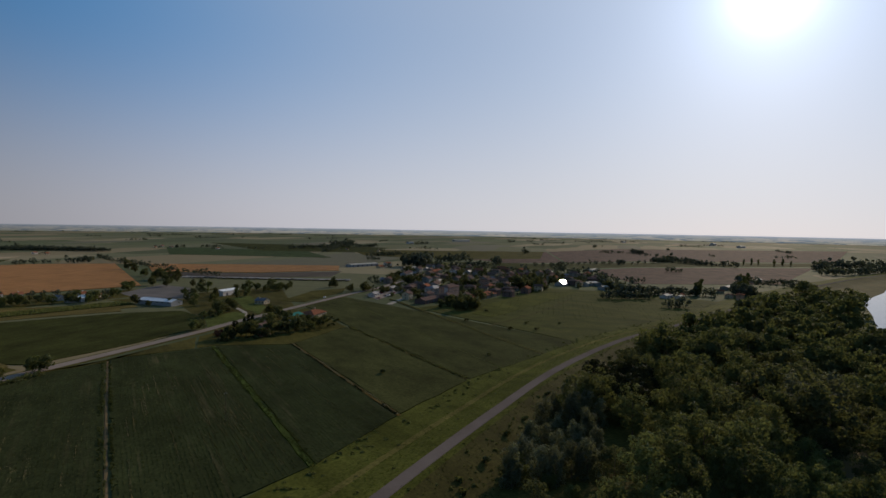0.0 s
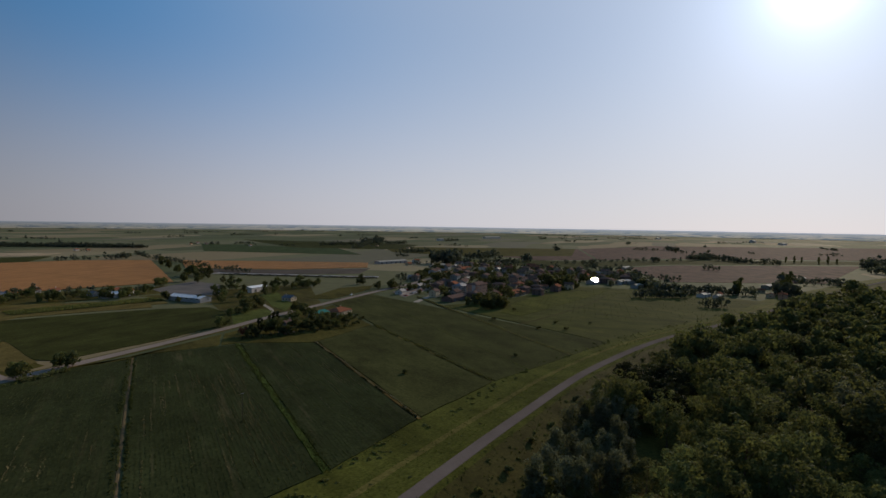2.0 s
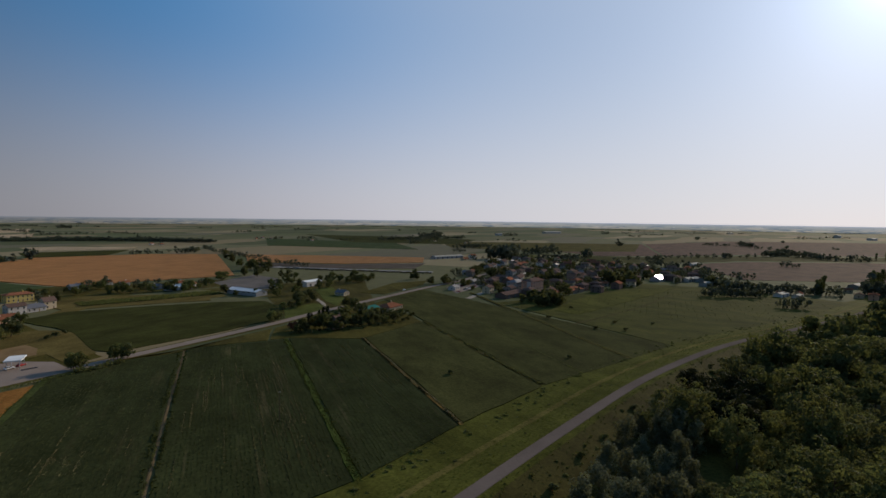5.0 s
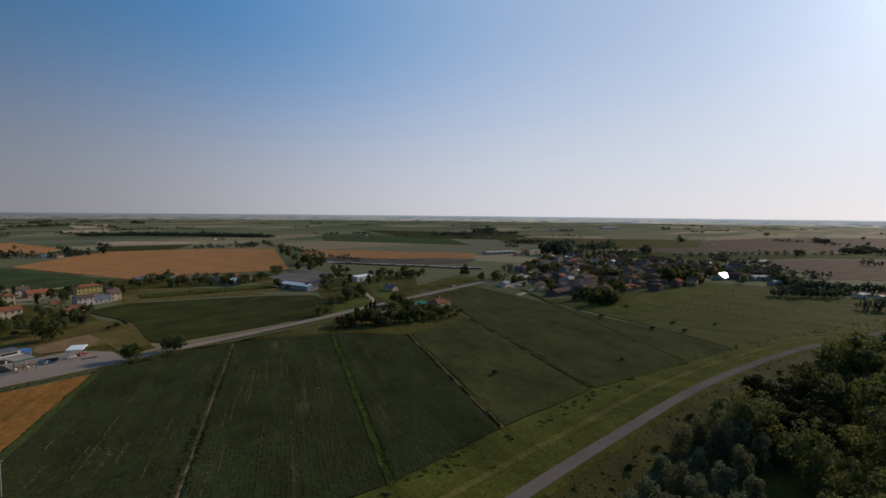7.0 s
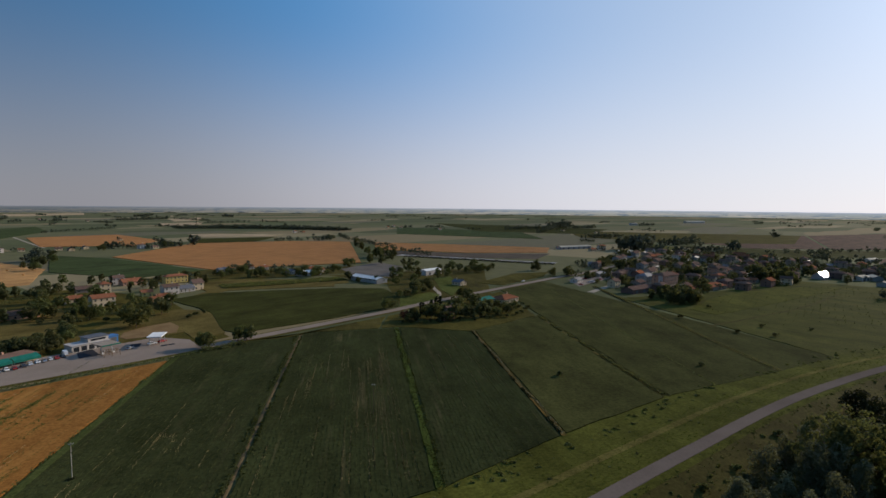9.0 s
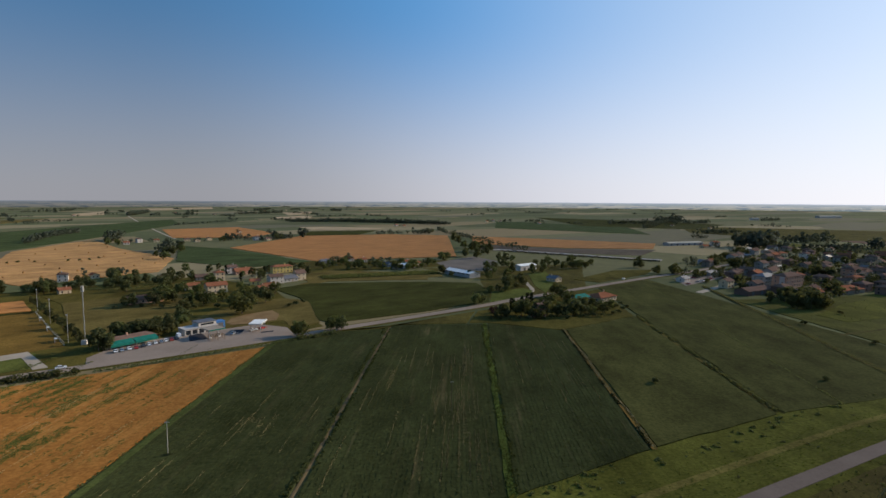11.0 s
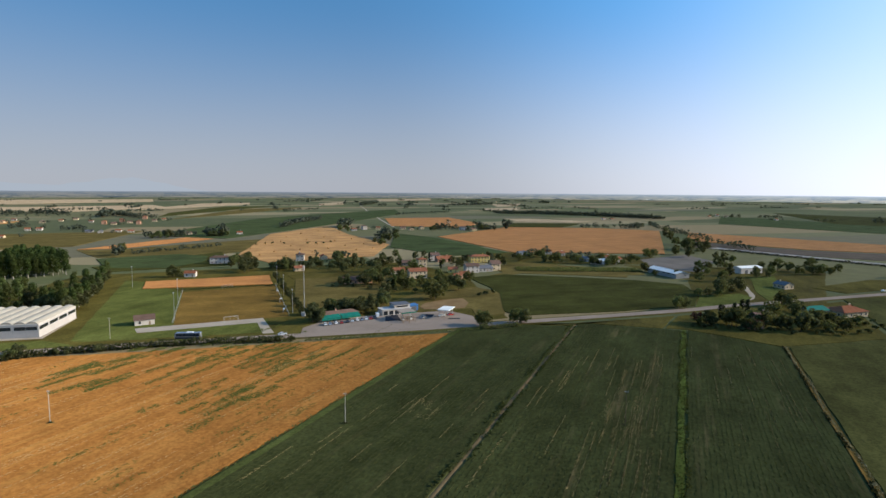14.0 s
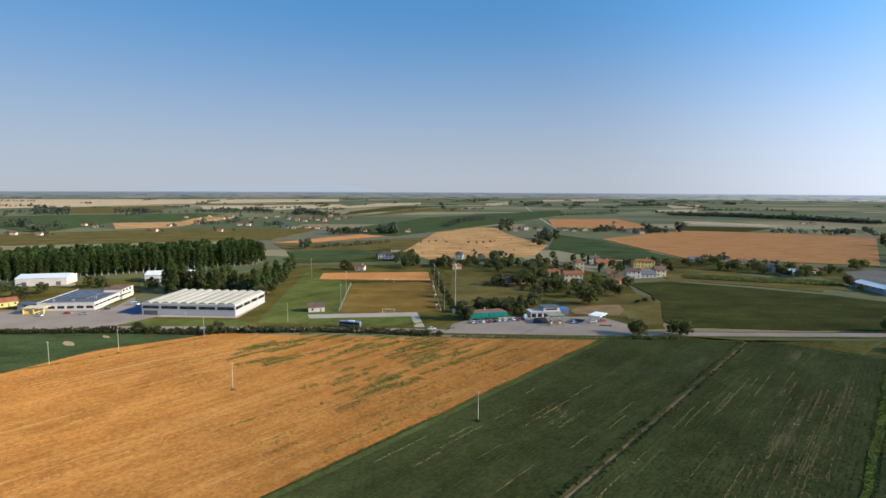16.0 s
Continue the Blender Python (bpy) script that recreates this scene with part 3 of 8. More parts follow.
# beyond the main road
field("field", [(-299.6, 126.6), (-381.6, 201.1), (-447.6, 312.1), (-365.4, 398.9), (-241.5, 513.1), (-152.0, 450.1), (-76.6, 319.6), (-112.8, 274.7), (-157.2, 232.2)], M["grass"], 0.03, "rough grass between the houses and the road")
field("field", [(-298.7, 129.0), (-309.6, 140.0), (-265.8, 177.5), (-243.1, 178.7)], M["lawn"], 0.10, "mown grass strip before the hall")
field("field", [(-396.7, 95.3), (-501.6, 114.6), (-466.4, 201.7), (-387.4, 172.2), (-360.6, 145.4)], M["grass"], 0.04, "rough grass round the works")
field("field", [(-234.4, 224.7), (-192.6, 268.4), (-271.5, 348.6), (-309.2, 296.3)], M["turf"], 0.06, "worn yellow-green football pitch")
field("field", [(-345.3, 292.6), (-274.4, 349.7), (-306.5, 382.3), (-370.0, 315.2)], M["wheat_far"], 0.5, "narrow golden wheat strip behind the pitch")
field("field", [(-252.8, 182.1), (-391.0, 314.1), (-370.8, 314.5), (-309.2, 296.3), (-234.4, 224.7), (-248.1, 212.4), (-236.7, 205.5), (-222, 200)], M["lawn"], 0.12, "mown green grass beside the pitch")
field("field", [(-181.1, 234.2), (-198.3, 257.1), (-229.8, 221.0), (-235.5, 204.6), (-249.3, 181.7)], M["lawn"], 0.10, "green verge along the road")
field("field", [(-274.5, 377.0), (-217.5, 429.1), (-157.8, 328.1), (-187.7, 289.8), (-183.0, 272.8), (-227.1, 317.2)], M["olive"], 0.25, "olive green paddock behind the restaurant")
field("field", [(-161.3, 313.5), (-157.7, 358.0), (-145.8, 385.2), (-129.5, 405.6), (-115.8, 401.2), (-105.2, 395.1), (-81.0, 329.0), (-92.6, 313.5), (-104.6, 333.3), (-128.3, 310.2), (-144.4, 305.5)], M["olive"], 0.22, "rough grass behind the filling station")
field("field", [(-149.7, 445.8), (-127.6, 476.2), (-63.6, 488.9), (-20.6, 494.5), (15.9, 488.9), (26.6, 447.1), (23.4, 402.4), (-25.0, 361.0), (-72.0, 327.8), (-83.5, 334.9), (-104.8, 391.1), (-120.9, 413.2)], M["soy_far"], 0.36, "dark green field beyond the main road")
field("field", [(-141.8, 441.7), (-127.4, 511.4), (-17.0, 555.1), (-14.8, 527.5), (-116.3, 489.9)], M["olive"], 0.3, "vineyard strip at the edge of the green field")
field("field", [(-338.1, 804.8), (-309.6, 1073.3), (-146.7, 1136.8), (-25.4, 1117.0), (-3.4, 712.1), (-116.9, 670.3), (-167.1, 645.0)], M["wheat_far"], 0.55, "large golden wheat field")
field("field", [(-439.8, 485.5), (-601.3, 723.0), (-635.5, 935.0), (-490.0, 781.0), (-347.4, 663.2), (-298.4, 541.7), (-364.3, 447.4)], M["straw"], 0.3, "mown straw field with scattered shrubs")
field("field", [(-686.0, 1248.8), (-562.1, 1375.0), (-399.2, 1168.4), (-387.7, 1023.1), (-526.5, 995.0)], M["wheat_far"], 0.5, "golden wheat field by the farmhouses")
field("field", [(-431.9, 837.0), (-335.4, 787.3), (-174.3, 643.2), (-223.2, 578.1), (-328.4, 633.1)], M["maize"], 0.4, "dark green maize field")
field("field", [(-642.1, 437.5), (-664.3, 613.1), (-613.8, 616.2), (-611.5, 466.4)], M["wheat_far"], 0.5, "narrow golden wheat field")
field("field", [(-1072.5, 219.8), (-989.9, 475.2), (-831.4, 672.6), (-681.7, 457.8), (-859.6, 180.6)], M["olive"], 0.5, "wide olive green crop field")
field("field", [(-1260.7, 443.2), (-1202.6, 558.6), (-1363.6, 672.1), (-1295.5, 742.2), (-1041.2, 466.6), (-1079.2, 387.8)], M["straw"], 0.4, "pale straw field")
field("field", [(-752.0, 611.9), (-952.4, 1095.3), (-975.1, 1830.1), (-780.0, 1511.2), (-656.7, 964.4), (-618.1, 741.9), (-601.0, 628.5)], M["maize"], 0.4, "dark green maize field")
field("field", [(-484.7, 348.7), (-474.8, 495.7), (-383.8, 416.9), (-445.6, 336.2)], M["soy_far"], 0.4, "dark green field behind the white farmhouse")
field("field", [(23.6, 1097.3), (151.1, 1042.7), (331.8, 948.3), (292.1, 846.6), (163.1, 847.7), (21.4, 921.0)], M["wheat_far"], 0.5, "long golden wheat strip")
field("field", [(21.3, 909.8), (161.4, 838.5), (291.5, 830.4), (242.9, 747.1), (128.6, 773.9), (27.9, 813.0)], M["plough"], 0.15, "dark ploughed strip beside the canal")
field("field", [(107.6, 517.3), (161.6, 584.6), (205.1, 595.1), (188.9, 560.7), (126.4, 500.0)], M["grass"], 0.3, "green plot beside the main road")
field("field", [(-26.3, 644.1), (18.9, 717.7), (46.7, 662.1), (33.6, 574.6), (-4.9, 561.0)], M["yard"], 0.06, "dusty grey yard between the sheds")

field("field", [(1210.9, 1342.8), (1719.9, 1493.8), (2735.8, 1099.8), (1594.1, 662.2), (1055.1, 879.8), (841.6, 877.1)], M["stubble"], 0.2, "wide brown stubble field beyond the town")
field("field", [(733.6, 708.5), (883.6, 717.3), (1267.3, 567.6), (795.7, 397.9), (598.6, 493.7)], M["stubble"], 0.2, "brown stubble field behind the houses")
field("field", [(612.1, 985.1), (782.8, 856.2), (1007.1, 840.0), (1514.7, 641.2), (1349.7, 593.3), (886.2, 739.6), (665.8, 729.2), (566.9, 809.9)], M["soy_light"], 0.3, "long green strip behind the town")
field("field", [(618.8, 1592.9), (1192.4, 1344.2), (891.3, 1023.3), (651.5, 1070.1), (527.3, 1283.6)], M["grass"], 0.25, "pale green fields beyond the town")
field("field", [(120.2, 1869.9), (453.0, 1528.7), (408.1, 1199.6), (89.3, 1427.8)], M["maize"], 0.3, "green strip beyond the golden field")


field("field", [(-1735.3, 342.4), (-1735.0, 476.0), (-1598.8, 775.0), (-1469.9, 804.1), (-1372.2, 676.7), (-1238.9, 562.6), (-1292.5, 448.7), (-1096.0, 301.4), (-1079.4, 265.7), (-1227.7, 248.7)], M["maize"], 0.46, "wide dark green maize field")
field("field", [(-4352.2, 825.2), (-3813.9, 1598.0), (-3152.0, 2548.1), (-2577.9, 2090.9), (-2682.9, 1158.5), (-2473.0, 744.2), (-2452.0, 474.6)], M["pale_straw"], 0.3, "long pale straw field near the horizon")
field("field", [(-2316.1, 627.4), (-2416.5, 1046.2), (-1921.3, 819.0), (-1796.7, 621.2), (-1800.7, 506.8)], M["olive"], 0.3, "olive stubble field among straw fields")
field("field", [(-2259.0, 1106.8), (-2098.2, 1708.9), (-1794.6, 1527.2), (-1682.7, 1081.5), (-1937.3, 963.8)], M["pale_straw"], 0.32, "pale straw field behind the far village")
field("field", [(-1623.1, 1228.0), (-2138.2, 2003.4), (-2082.4, 2271.4), (-1843.5, 2016.1), (-1743.1, 1708.1)], M["pale_straw"], 0.33, "narrow pale straw strip")
field("field", [(-1103.5, 954.1), (-1431.4, 1528.4), (-1412.7, 1851.9), (-1291.6, 1595.3), (-1149.9, 1141.2)], M["olive"], 0.44, "olive strip between green fields")
field("field", [(-1218.1, 1018.2), (-1385.5, 1187.9), (-1669.8, 1671.3), (-1578.7, 1899.7), (-1438.5, 1520.4)], M["soy_far"], 0.4, "narrow dark green crop strip")
field("field", [(-731.4, 2128.1), (-627.3, 2331.2), (-555.9, 2013.6), (-629.1, 1868.8)], M["pale_straw"], 0.3, "small pale straw field")
field("field", [(-920.2, 2808.8), (-834.4, 3064.6), (-700.9, 2550.8), (-753.4, 2384.6)], M["pale_straw"], 0.3, "small pale straw field")
field("field", [(-414.3, 1395.0), (-347.4, 1429.5), (-189.9, 1384.8), (-217.8, 1307.6), (-343.6, 1285.1)], M["pale_straw"], 0.3, "pale straw strip beside the wood")
field("field", [(-362.3, 1214.2), (-193.6, 1284.8), (-211.4, 1089.2), (-304.9, 1052.6)], M["soy_far"], 0.4, "dark green strip behind the golden field")
field("field", [(-1702.7, 2356.3), (-1847.6, 2792.3), (-1497.8, 2274.2), (-1510.2, 2113.8)], M["pale_straw"], 0.3, "small distant straw field")
field("field", [(-2112.4, 3635.4), (-1956.2, 4264.7), (-1644.1, 3596.0), (-1799.6, 3106.2)], M["pale_straw"], 0.3, "small distant straw field")
field("field", [(562.8, 1030.6), (580.2, 963.4), (568.7, 906.3), (495.2, 888.2)], M["verge"], 0.3, "bright green meadow behind the town")
field("field", [(696.1, 1153.7), (1015.1, 1333.4), (1206.9, 1351.6), (843.1, 888.8), (710.1, 918.7)], M["stubble"], 0.21, "brown stubble field beyond the town")
field("field", [(307.2, 2280.4), (647.6, 1964.3), (802.3, 1710.1), (598.0, 1421.3), (341.8, 1568.1)], M["soy_far"], 0.31, "wide green crop field in the haze")
field("field", [(-38.6, 589.1), (141.4, 643.9), (87.0, 362.4), (25.7, 391.2), (19.7, 517.7)], M["scrub"], 0.02, "rough grass round the farmstead")
field("field", [(24.0, 399.1), (27.2, 443.0), (54.4, 465.3), (61.1, 451.4), (51.4, 418.2)], M["lawn"], 0.16, "mown green plot before the farmstead")
field("field", [(69.4, 555.9), (90.3, 574.6), (84.2, 479.9), (70.2, 444.2), (65.9, 474.1)], M["lawn"], 0.16, "green paddock beside the farmhouse")
field("field", [(-539.5, 390.7), (-498.8, 458.9), (-456.8, 458.3), (-425.8, 424.8), (-417.5, 375.7), (-468.5, 350.2)], M["maize"], 0.5, "dark green maize strip behind the hut")
field("field", [(-636.8, 432.8), (-602.3, 461.6), (-569.9, 589.0), (-539.8, 662.1), (-455.4, 543.0), (-461.4, 461.8), (-548.9, 397.1)], M["olive"], 0.26, "olive green plots behind the maize")
field("field", [(-155.7, 520.4), (-131.6, 562.8), (-30.1, 551.9), (-27.6, 506.4), (-65.8, 501.4), (-130.6, 485.6)], M["olive"], 0.28, "vegetable rows behind the green field")


# ---- dike, roads, river ----
DIKE = [(-420, -160), (-230, -60), (-110, 12), (-30, 72), (27, 108), (88, 144), (160, 183), (244, 216), (322, 234), (420, 256), (540, 291), (720, 330), (908, 366), (1110, 392), (1500, 430)]
ribbon("ground", DIKE, [(-37, -0.15), (-34, 0.12), (-27, 0.3), (-20, 0.95), (-13, 2.1), (-6, 3.6), (-3.5, 4.0), (3.5, 3.95), (9, 2.6), (17, 0.8), (24, -0.2)], M["verge"], 6,
       label="grassy river dike with a road on its crest")
ribbon("road", DIKE, [(-2.3, 3.9), (-2.2, 4.08), (0, 4.12), (2.2, 4.08), (2.3, 3.9)], M["tarmac"], 5, label="narrow worn tarmac road on the dike")
ribbon("ground", DIKE[2:], [(5, 3.75), (9, 2.9), (17, 1.1), (25, 0.3), (70, 0.05)], M["scrub"], 6, label="dry scrubby slope towards the river woods")

ribbon("ground", DIKE, [(-17.2, 1.46), (-16.6, 1.62), (-14.6, 1.95), (-14.0, 1.98)], M["lane"], 6, label="pale mown track along the dike's slope")

ROAD = [(-620, -150), (-480, -30), (-352, 78), (-300, 122), (-240, 174), (-190, 215), (-148, 247), (-110, 277), (-66, 314), (15, 384), (38, 407), (92, 456), (187, 540), (260, 600), (420, 760)]
ribbon("road", ROAD, [(-3.8, 0.0), (-3.6, 0.16), (0, 0.22), (3.6, 0.16), (3.8, 0.0)], M["asphalt"], 6, label="pale two-lane asphalt road across the plain")
ribbon("pavement", ROAD, [(-5.6, 0.0), (-5.2, 0.10), (-3.7, 0.12)], M["grass"], 8, label="grassy verge of the main road")
ribbon("pavement", ROAD, [(3.7, 0.12), (5.4, 0.10), (6.4, 0.0)], M["scrub"], 8, label="dry verge of the main road")


def plot(name, outline, material, z, label):
    bm = bmesh.new()
    prism(bm, outline, -0.2, z)
    return tagged(part(name, bm, material), label, "", "", "structure")


plot("pavement", [(-158.2, 234.2), (-168.7, 250.4), (-167.7, 274.8), (-154.2, 287.0), (-129.0, 311.5), (-116.6, 322.6), (-96.5, 315.1), (-86.5, 298.3), (-115.5, 267.9)], M["asphalt"], 0.14, "pale asphalt forecourt of the filling station")
plot("ground", [(-135.5, 323.8), (-137.5, 335.0), (-132.5, 348.5), (-121.0, 361.2), (-112.2, 349.0), (-108.8, 333.5), (-120.4, 323.1), (-129.8, 318.6)], M["earth"], 0.33, "bare orange-brown earth beside the forecourt")
plot("pavement", [(-345.2, 85.8), (-301.2, 120.3), (-302.8, 130.4), (-308.5, 158.2), (-332.8, 148.5), (-379.5, 165.6), (-351.5, 142.4), (-389.0, 93.9)], M["asphalt"], 0.13, "pale concrete yard of the works")
# shadow beside the hall, painted as a thin dark blue slab
plot("pavement", [(-336.3, 139.9), (-348.8, 156.8), (-345.7, 157.3), (-319.1, 147.3), (-321.4, 143.3)], M["navy"], 0.16, "dark blue shadow painted on the ground beside the hall")
plot("ground", [(-466.2, 141.3), (-483.6, 149.4), (-484.5, 155.7), (-463.5, 153.8), (-453.3, 146.6)], M["dirt"], 0.5, "heap of pale earth behind the works")
plot("pavement", [(-319.4, 140.6), (-269.6, 179.6), (-297.2, 214.4), (-307.6, 217.4), (-279.4, 184.2), (-325.4, 149.0)], M["gravel"], 0.12, "gravel strip along the hall")
plot("pavement", [(-246.8, 211.5), (-203.2, 258.8), (-175.6, 235.9), (-179.7, 232.3), (-198.5, 249.1), (-237.8, 206.3)], M["gravel"], 0.17, "pale gravel track to the changing room")
ribbon("pavement", [(39.1, 409.0), (59.9, 448.7), (60.8, 484.5), (60.3, 516.1)], [(-1.8, 0.0), (-1.5, 0.14), (1.5, 0.14), (1.8, 0)], M["gravel"], 6, label="gravel farm drive")
CANAL = [(52, 819), (66, 803), (110, 775), (155, 746), (212, 706), (248, 686)]
ribbon("water", CANAL, [(-6.2, 0.1), (-5.2, 0.3), (5.2, 0.3), (6.2, 0.1)], M["gravel"], 12, label="still grey water of an irrigation canal")
for a, b in ((-7.6, -5.4), (5.4, 6.8)):
    ribbon("pavement", CANAL, [(a, 0.1), (a + 0.2, 0.62), (b - 0.2, 0.62), (b, 0.2)], M["concrete"], 12, label="pale concrete bank of the irrigation canal")
ribbon("road", [(-1323.4, 2150.5), (-887.3, 1510.2), (-614.0, 1119.2), (-506.2, 970.0)], [(-2.2, 0.1), (2.2, 0.1)], M["gravel"], 20, label="pale farm track")
ribbon("pavement", [(-38.5, 112), (-38.6, 200), (-38, 320)], [(-0.6, 0.0), (-0.32, 0.12), (0.22, 0.12), (0.6, 0)], M["track"], 6, label="dirt track between the fields")
ribbon("ground", [(60.6, 168), (61, 240), (61.5, 318)], [(-0.9, 0.42), (-0.3, 0.25), (0.3, 0.25), (0.9, 0.42)], M["turf"], 6, label="dry ditch with pale grass")
ribbon("ground", [(114, 198), (114.5, 280), (115, 358)], [(-1.8, 0.4), (-0.6, -0.02), (0.6, -0.02), (1.8, 0.4)], M["scrub"], 6, label="dark overgrown ditch")

ribbon("ground", [(211.0, 483.8), (196.9, 346.6), (189.2, 276.8), (184.3, 222.6)], [(-1.8, 0.5), (-0.6, 0.42), (0.6, 0.42), (1.8, 0.5)], M["scrub"], 6, label="dark overgrown ditch across the green field")
ribbon("pavement", [(210.9, 313.5), (257.6, 333.8), (327.9, 368.3), (402.9, 416.2)], [(-1.2, 0.30), (-0.9, 0.36), (0.9, 0.36), (1.2, 0.30)], M["scrub"], 6, label="faint track over the meadow")
tagged(part("water", (lambda b: (prism(b, [(250, -60), (310, 60), (396, 128), (440, 147), (566, 199), (681, 252), (817, 280), (1024, 345), (1500, 395), (2200, 470), (2200, 330), (1500, 250), (1100, 200), (800, 130), (600, 60), (480, -60)], -0.3, 0.35), b)[1])(bmesh.new()), M["water"]),
       "calm river mirroring the bright sky", "river", "", "structure")

plot("pavement", [(553.9, 304.1), (632.1, 339.5), (679.9, 331.0), (579.4, 292.6)], M["gravel"], 0.2, "pale sandy yard beside the dike")
for x, y, rx, ry in ((*(-279.5, 99.6), 5.5, 2.0), (*(-279.7, 115.6), 3.5, 1.2)):
    plot("ground", [(x + rx * math.cos(a * 0.524 + 0.6) * (1 + 0.15 * math.sin(a * 3)), y + ry * math.sin(a * 0.524 + 0.6)) for a in range(12)], M["dirt"], 0.37, "sandy bare patch in the green field")
# shadows of the two canopies, painted as dark slabs
plot("pavement", [(-136.2, 281.3), (-142.8, 293.3), (-138.4, 299.2), (-129.4, 287.4)], M["dark_patch"], 0.18, "canopy shadow painted dark on the forecourt")
plot("pavement", [(-122.1, 299.1), (-123.2, 307.2), (-118.7, 309.4), (-117.0, 301.9)], M["dark_patch"], 0.18, "canopy shadow painted dark on the forecourt")
plot("pavement", [(-106.5, 301.0), (-107.1, 303.8), (-101.5, 307.2), (-100.7, 304.6)], M["dark_patch"], 0.18, "dark strip on the forecourt")
field("field", [(-219.4, 562.8), (-176.0, 648.5), (-70.8, 659.2), (2.4, 674.9), (4.5, 615.5), (-59.7, 586.0), (-137.0, 542.3), (-184.8, 543.4)], M["scrub"], 0.04, "rough ground between farm buildings")
field("field", [(-307.4, 400.2), (-285.5, 440.3), (-249.7, 453.2), (-230.0, 417.6), (-270.6, 372.4)], M["scrub"], 0.2, "rough grass before the hedge")


# ---- plants ----
def crown_mesh(name, seed, height, width, base, lobes, leaves, size, material, shape="round"):
    """A crown of leaf sprays gathered in uneven lobes, with gaps between them."""
    rng = np.random.default_rng(seed)
    centres, radii = [], []
    for i in range(lobes):
        f = (i + 0.5) / lobes
        a = rng.uniform(0, 2 * math.pi)
        if shape == "round":
            z = base + (height - base) * (0.18 + 0.70 * f)
            reach = width * 0.5 * math.sin(math.pi * (0.2 + 0.62 * f)) * rng.uniform(0.15, 1.0) ** 0.6
            z += (height - base) * rng.uniform(-0.12, 0.10)
            r = width * rng.uniform(0.12, 0.26) * min(1.15, (20 / lobes) ** 0.4)
        elif shape == "tall":
            z = base + (height - base) * (0.06 + 0.86 * f)
            reach = width * 0.5 * math.sin(math.pi * (0.18 + 0.72 * f)) * rng.uniform(0.1, 0.6)
            r = width * rng.uniform(0.20, 0.32)
        elif shape == "plume":
            z = base + (height - base) * (0.05 + 0.88 * f)
            reach = width * 0.5 * (1.0 - 0.55 * f) * rng.uniform(0.35, 1.0)
            r = width * rng.uniform(0.10, 0.20)
        else:
            z = base + (height - base) * rng.uniform(0.2, 0.75)
            reach = width * 0.5 * rng.uniform(0.0, 0.75)
            r = width * rng.uniform(0.14, 0.24)
        centres.append((reach * math.cos(a), reach * math.sin(a), z))
        radii.append(r)
    centres, radii = np.array(centres), np.array(radii)
    pick = rng.choice(lobes, leaves, p=radii ** 2 / (radii ** 2).sum())
    d = rng.normal(size=(leaves, 3))
    d /= np.linalg.norm(d, axis=1)[:, None]
    d[:, 2] = np.where(rng.uniform(size=leaves) < 0.35, np.abs(d[:, 2]), d[:, 2])
    rad = radii[pick] * (0.55 + 0.5 * rng.uniform(size=leaves) ** 0.5) 
    c = centres[pick] + d * rad[:, None] * np.array((1, 1, 1.45 if shape == "plume" else 0.85))
    c[:, 2] = np.maximum(c[:, 2], base * 0.7)
    # leaf sprays face outwards, loosely
    n = d + rng.normal(size=(leaves, 3)) * 0.30
    n /= np.linalg.norm(n, axis=1)[:, None]
    u = np.cross(n, rng.normal(size=(leaves, 3)))
    u /= np.linalg.norm(u, axis=1)[:, None]
    v = np.cross(n, u)
    s = size * rng.uniform(0.6, 1.25, leaves)[:, None]
    bend = n * s * rng.uniform(-0.3, 0.3, leaves)[:, None]
    q = np.stack([c - u * s - v * s * 0.5, c + u * s * 0.4 - v * s * 0.7 + bend, c + u * s * 1.1 + v * s * 0.3, c - u * s * 0.3 + v * s * 0.9 + bend], 1).reshape(-1, 3)
    faces = np.arange(leaves * 4).reshape(-1, 4)
    me = bpy.data.meshes.new(name)
    me.from_pydata(q.tolist(), [], faces.tolist())
    me.materials.append(material)
    return me


def trunk_bm(seed, height, base, radius, limbs=5, spread=2.5):
    rng = random.Random(seed)
    bm = bmesh.new()
    bend = Vector((rng.uniform(-0.4, 0.4), rng.uniform(-0.4, 0.4), 0))
    p0, p1, p2 = Vector((0, 0, -0.3)), Vector((0, 0, base)) + bend * 0.5, Vector((0, 0, height * 0.72)) + bend
    tube(bm, p0, p1, radius * 1.25, radius * 0.8)
    tube(bm, p1, p2, radius * 0.8, radius * 0.25)
    for i in range(limbs):
        f = rng.uniform(0.0, 0.7)
        a = rng.uniform(0, 6.283)
        s = p1.lerp(p2, f)
        tube(bm, s, s + Vector((math.cos(a) * spread, math.sin(a) * spread, spread * rng.uniform(0.5, 1.1))), radius * 0.4, radius * 0.1, 5)
    return bm


def tree(name, seed, height, width, base, lobes, leaves, size, leaf, bark, label, shape="round", limbs=5):
    ob = thing(name, Matrix(), label, "tree")
    part("trunk", trunk_bm(seed, height, max(base, height * 0.18), 0.012 * height + 0.08, limbs, width * 0.25), M[bark], ob)
    c = new("crown", crown_mesh("crown", seed, height, width, base, lobes, leaves, size, M[leaf], shape))
    c.parent = ob
    return ob


PROTO = {}


def kinds(key, count, **k):
    PROTO[key] = [tree(seed=hash_of(key) + i * 7, **{**k, "height": k["height"] * (0.94 + 0.06 * i), "width": k["width"] * (1.06 - 0.06 * i)}) for i in range(count)]


def hash_of(s):
    return sum(ord(c) * (i + 3) for i, c in enumerate(s))


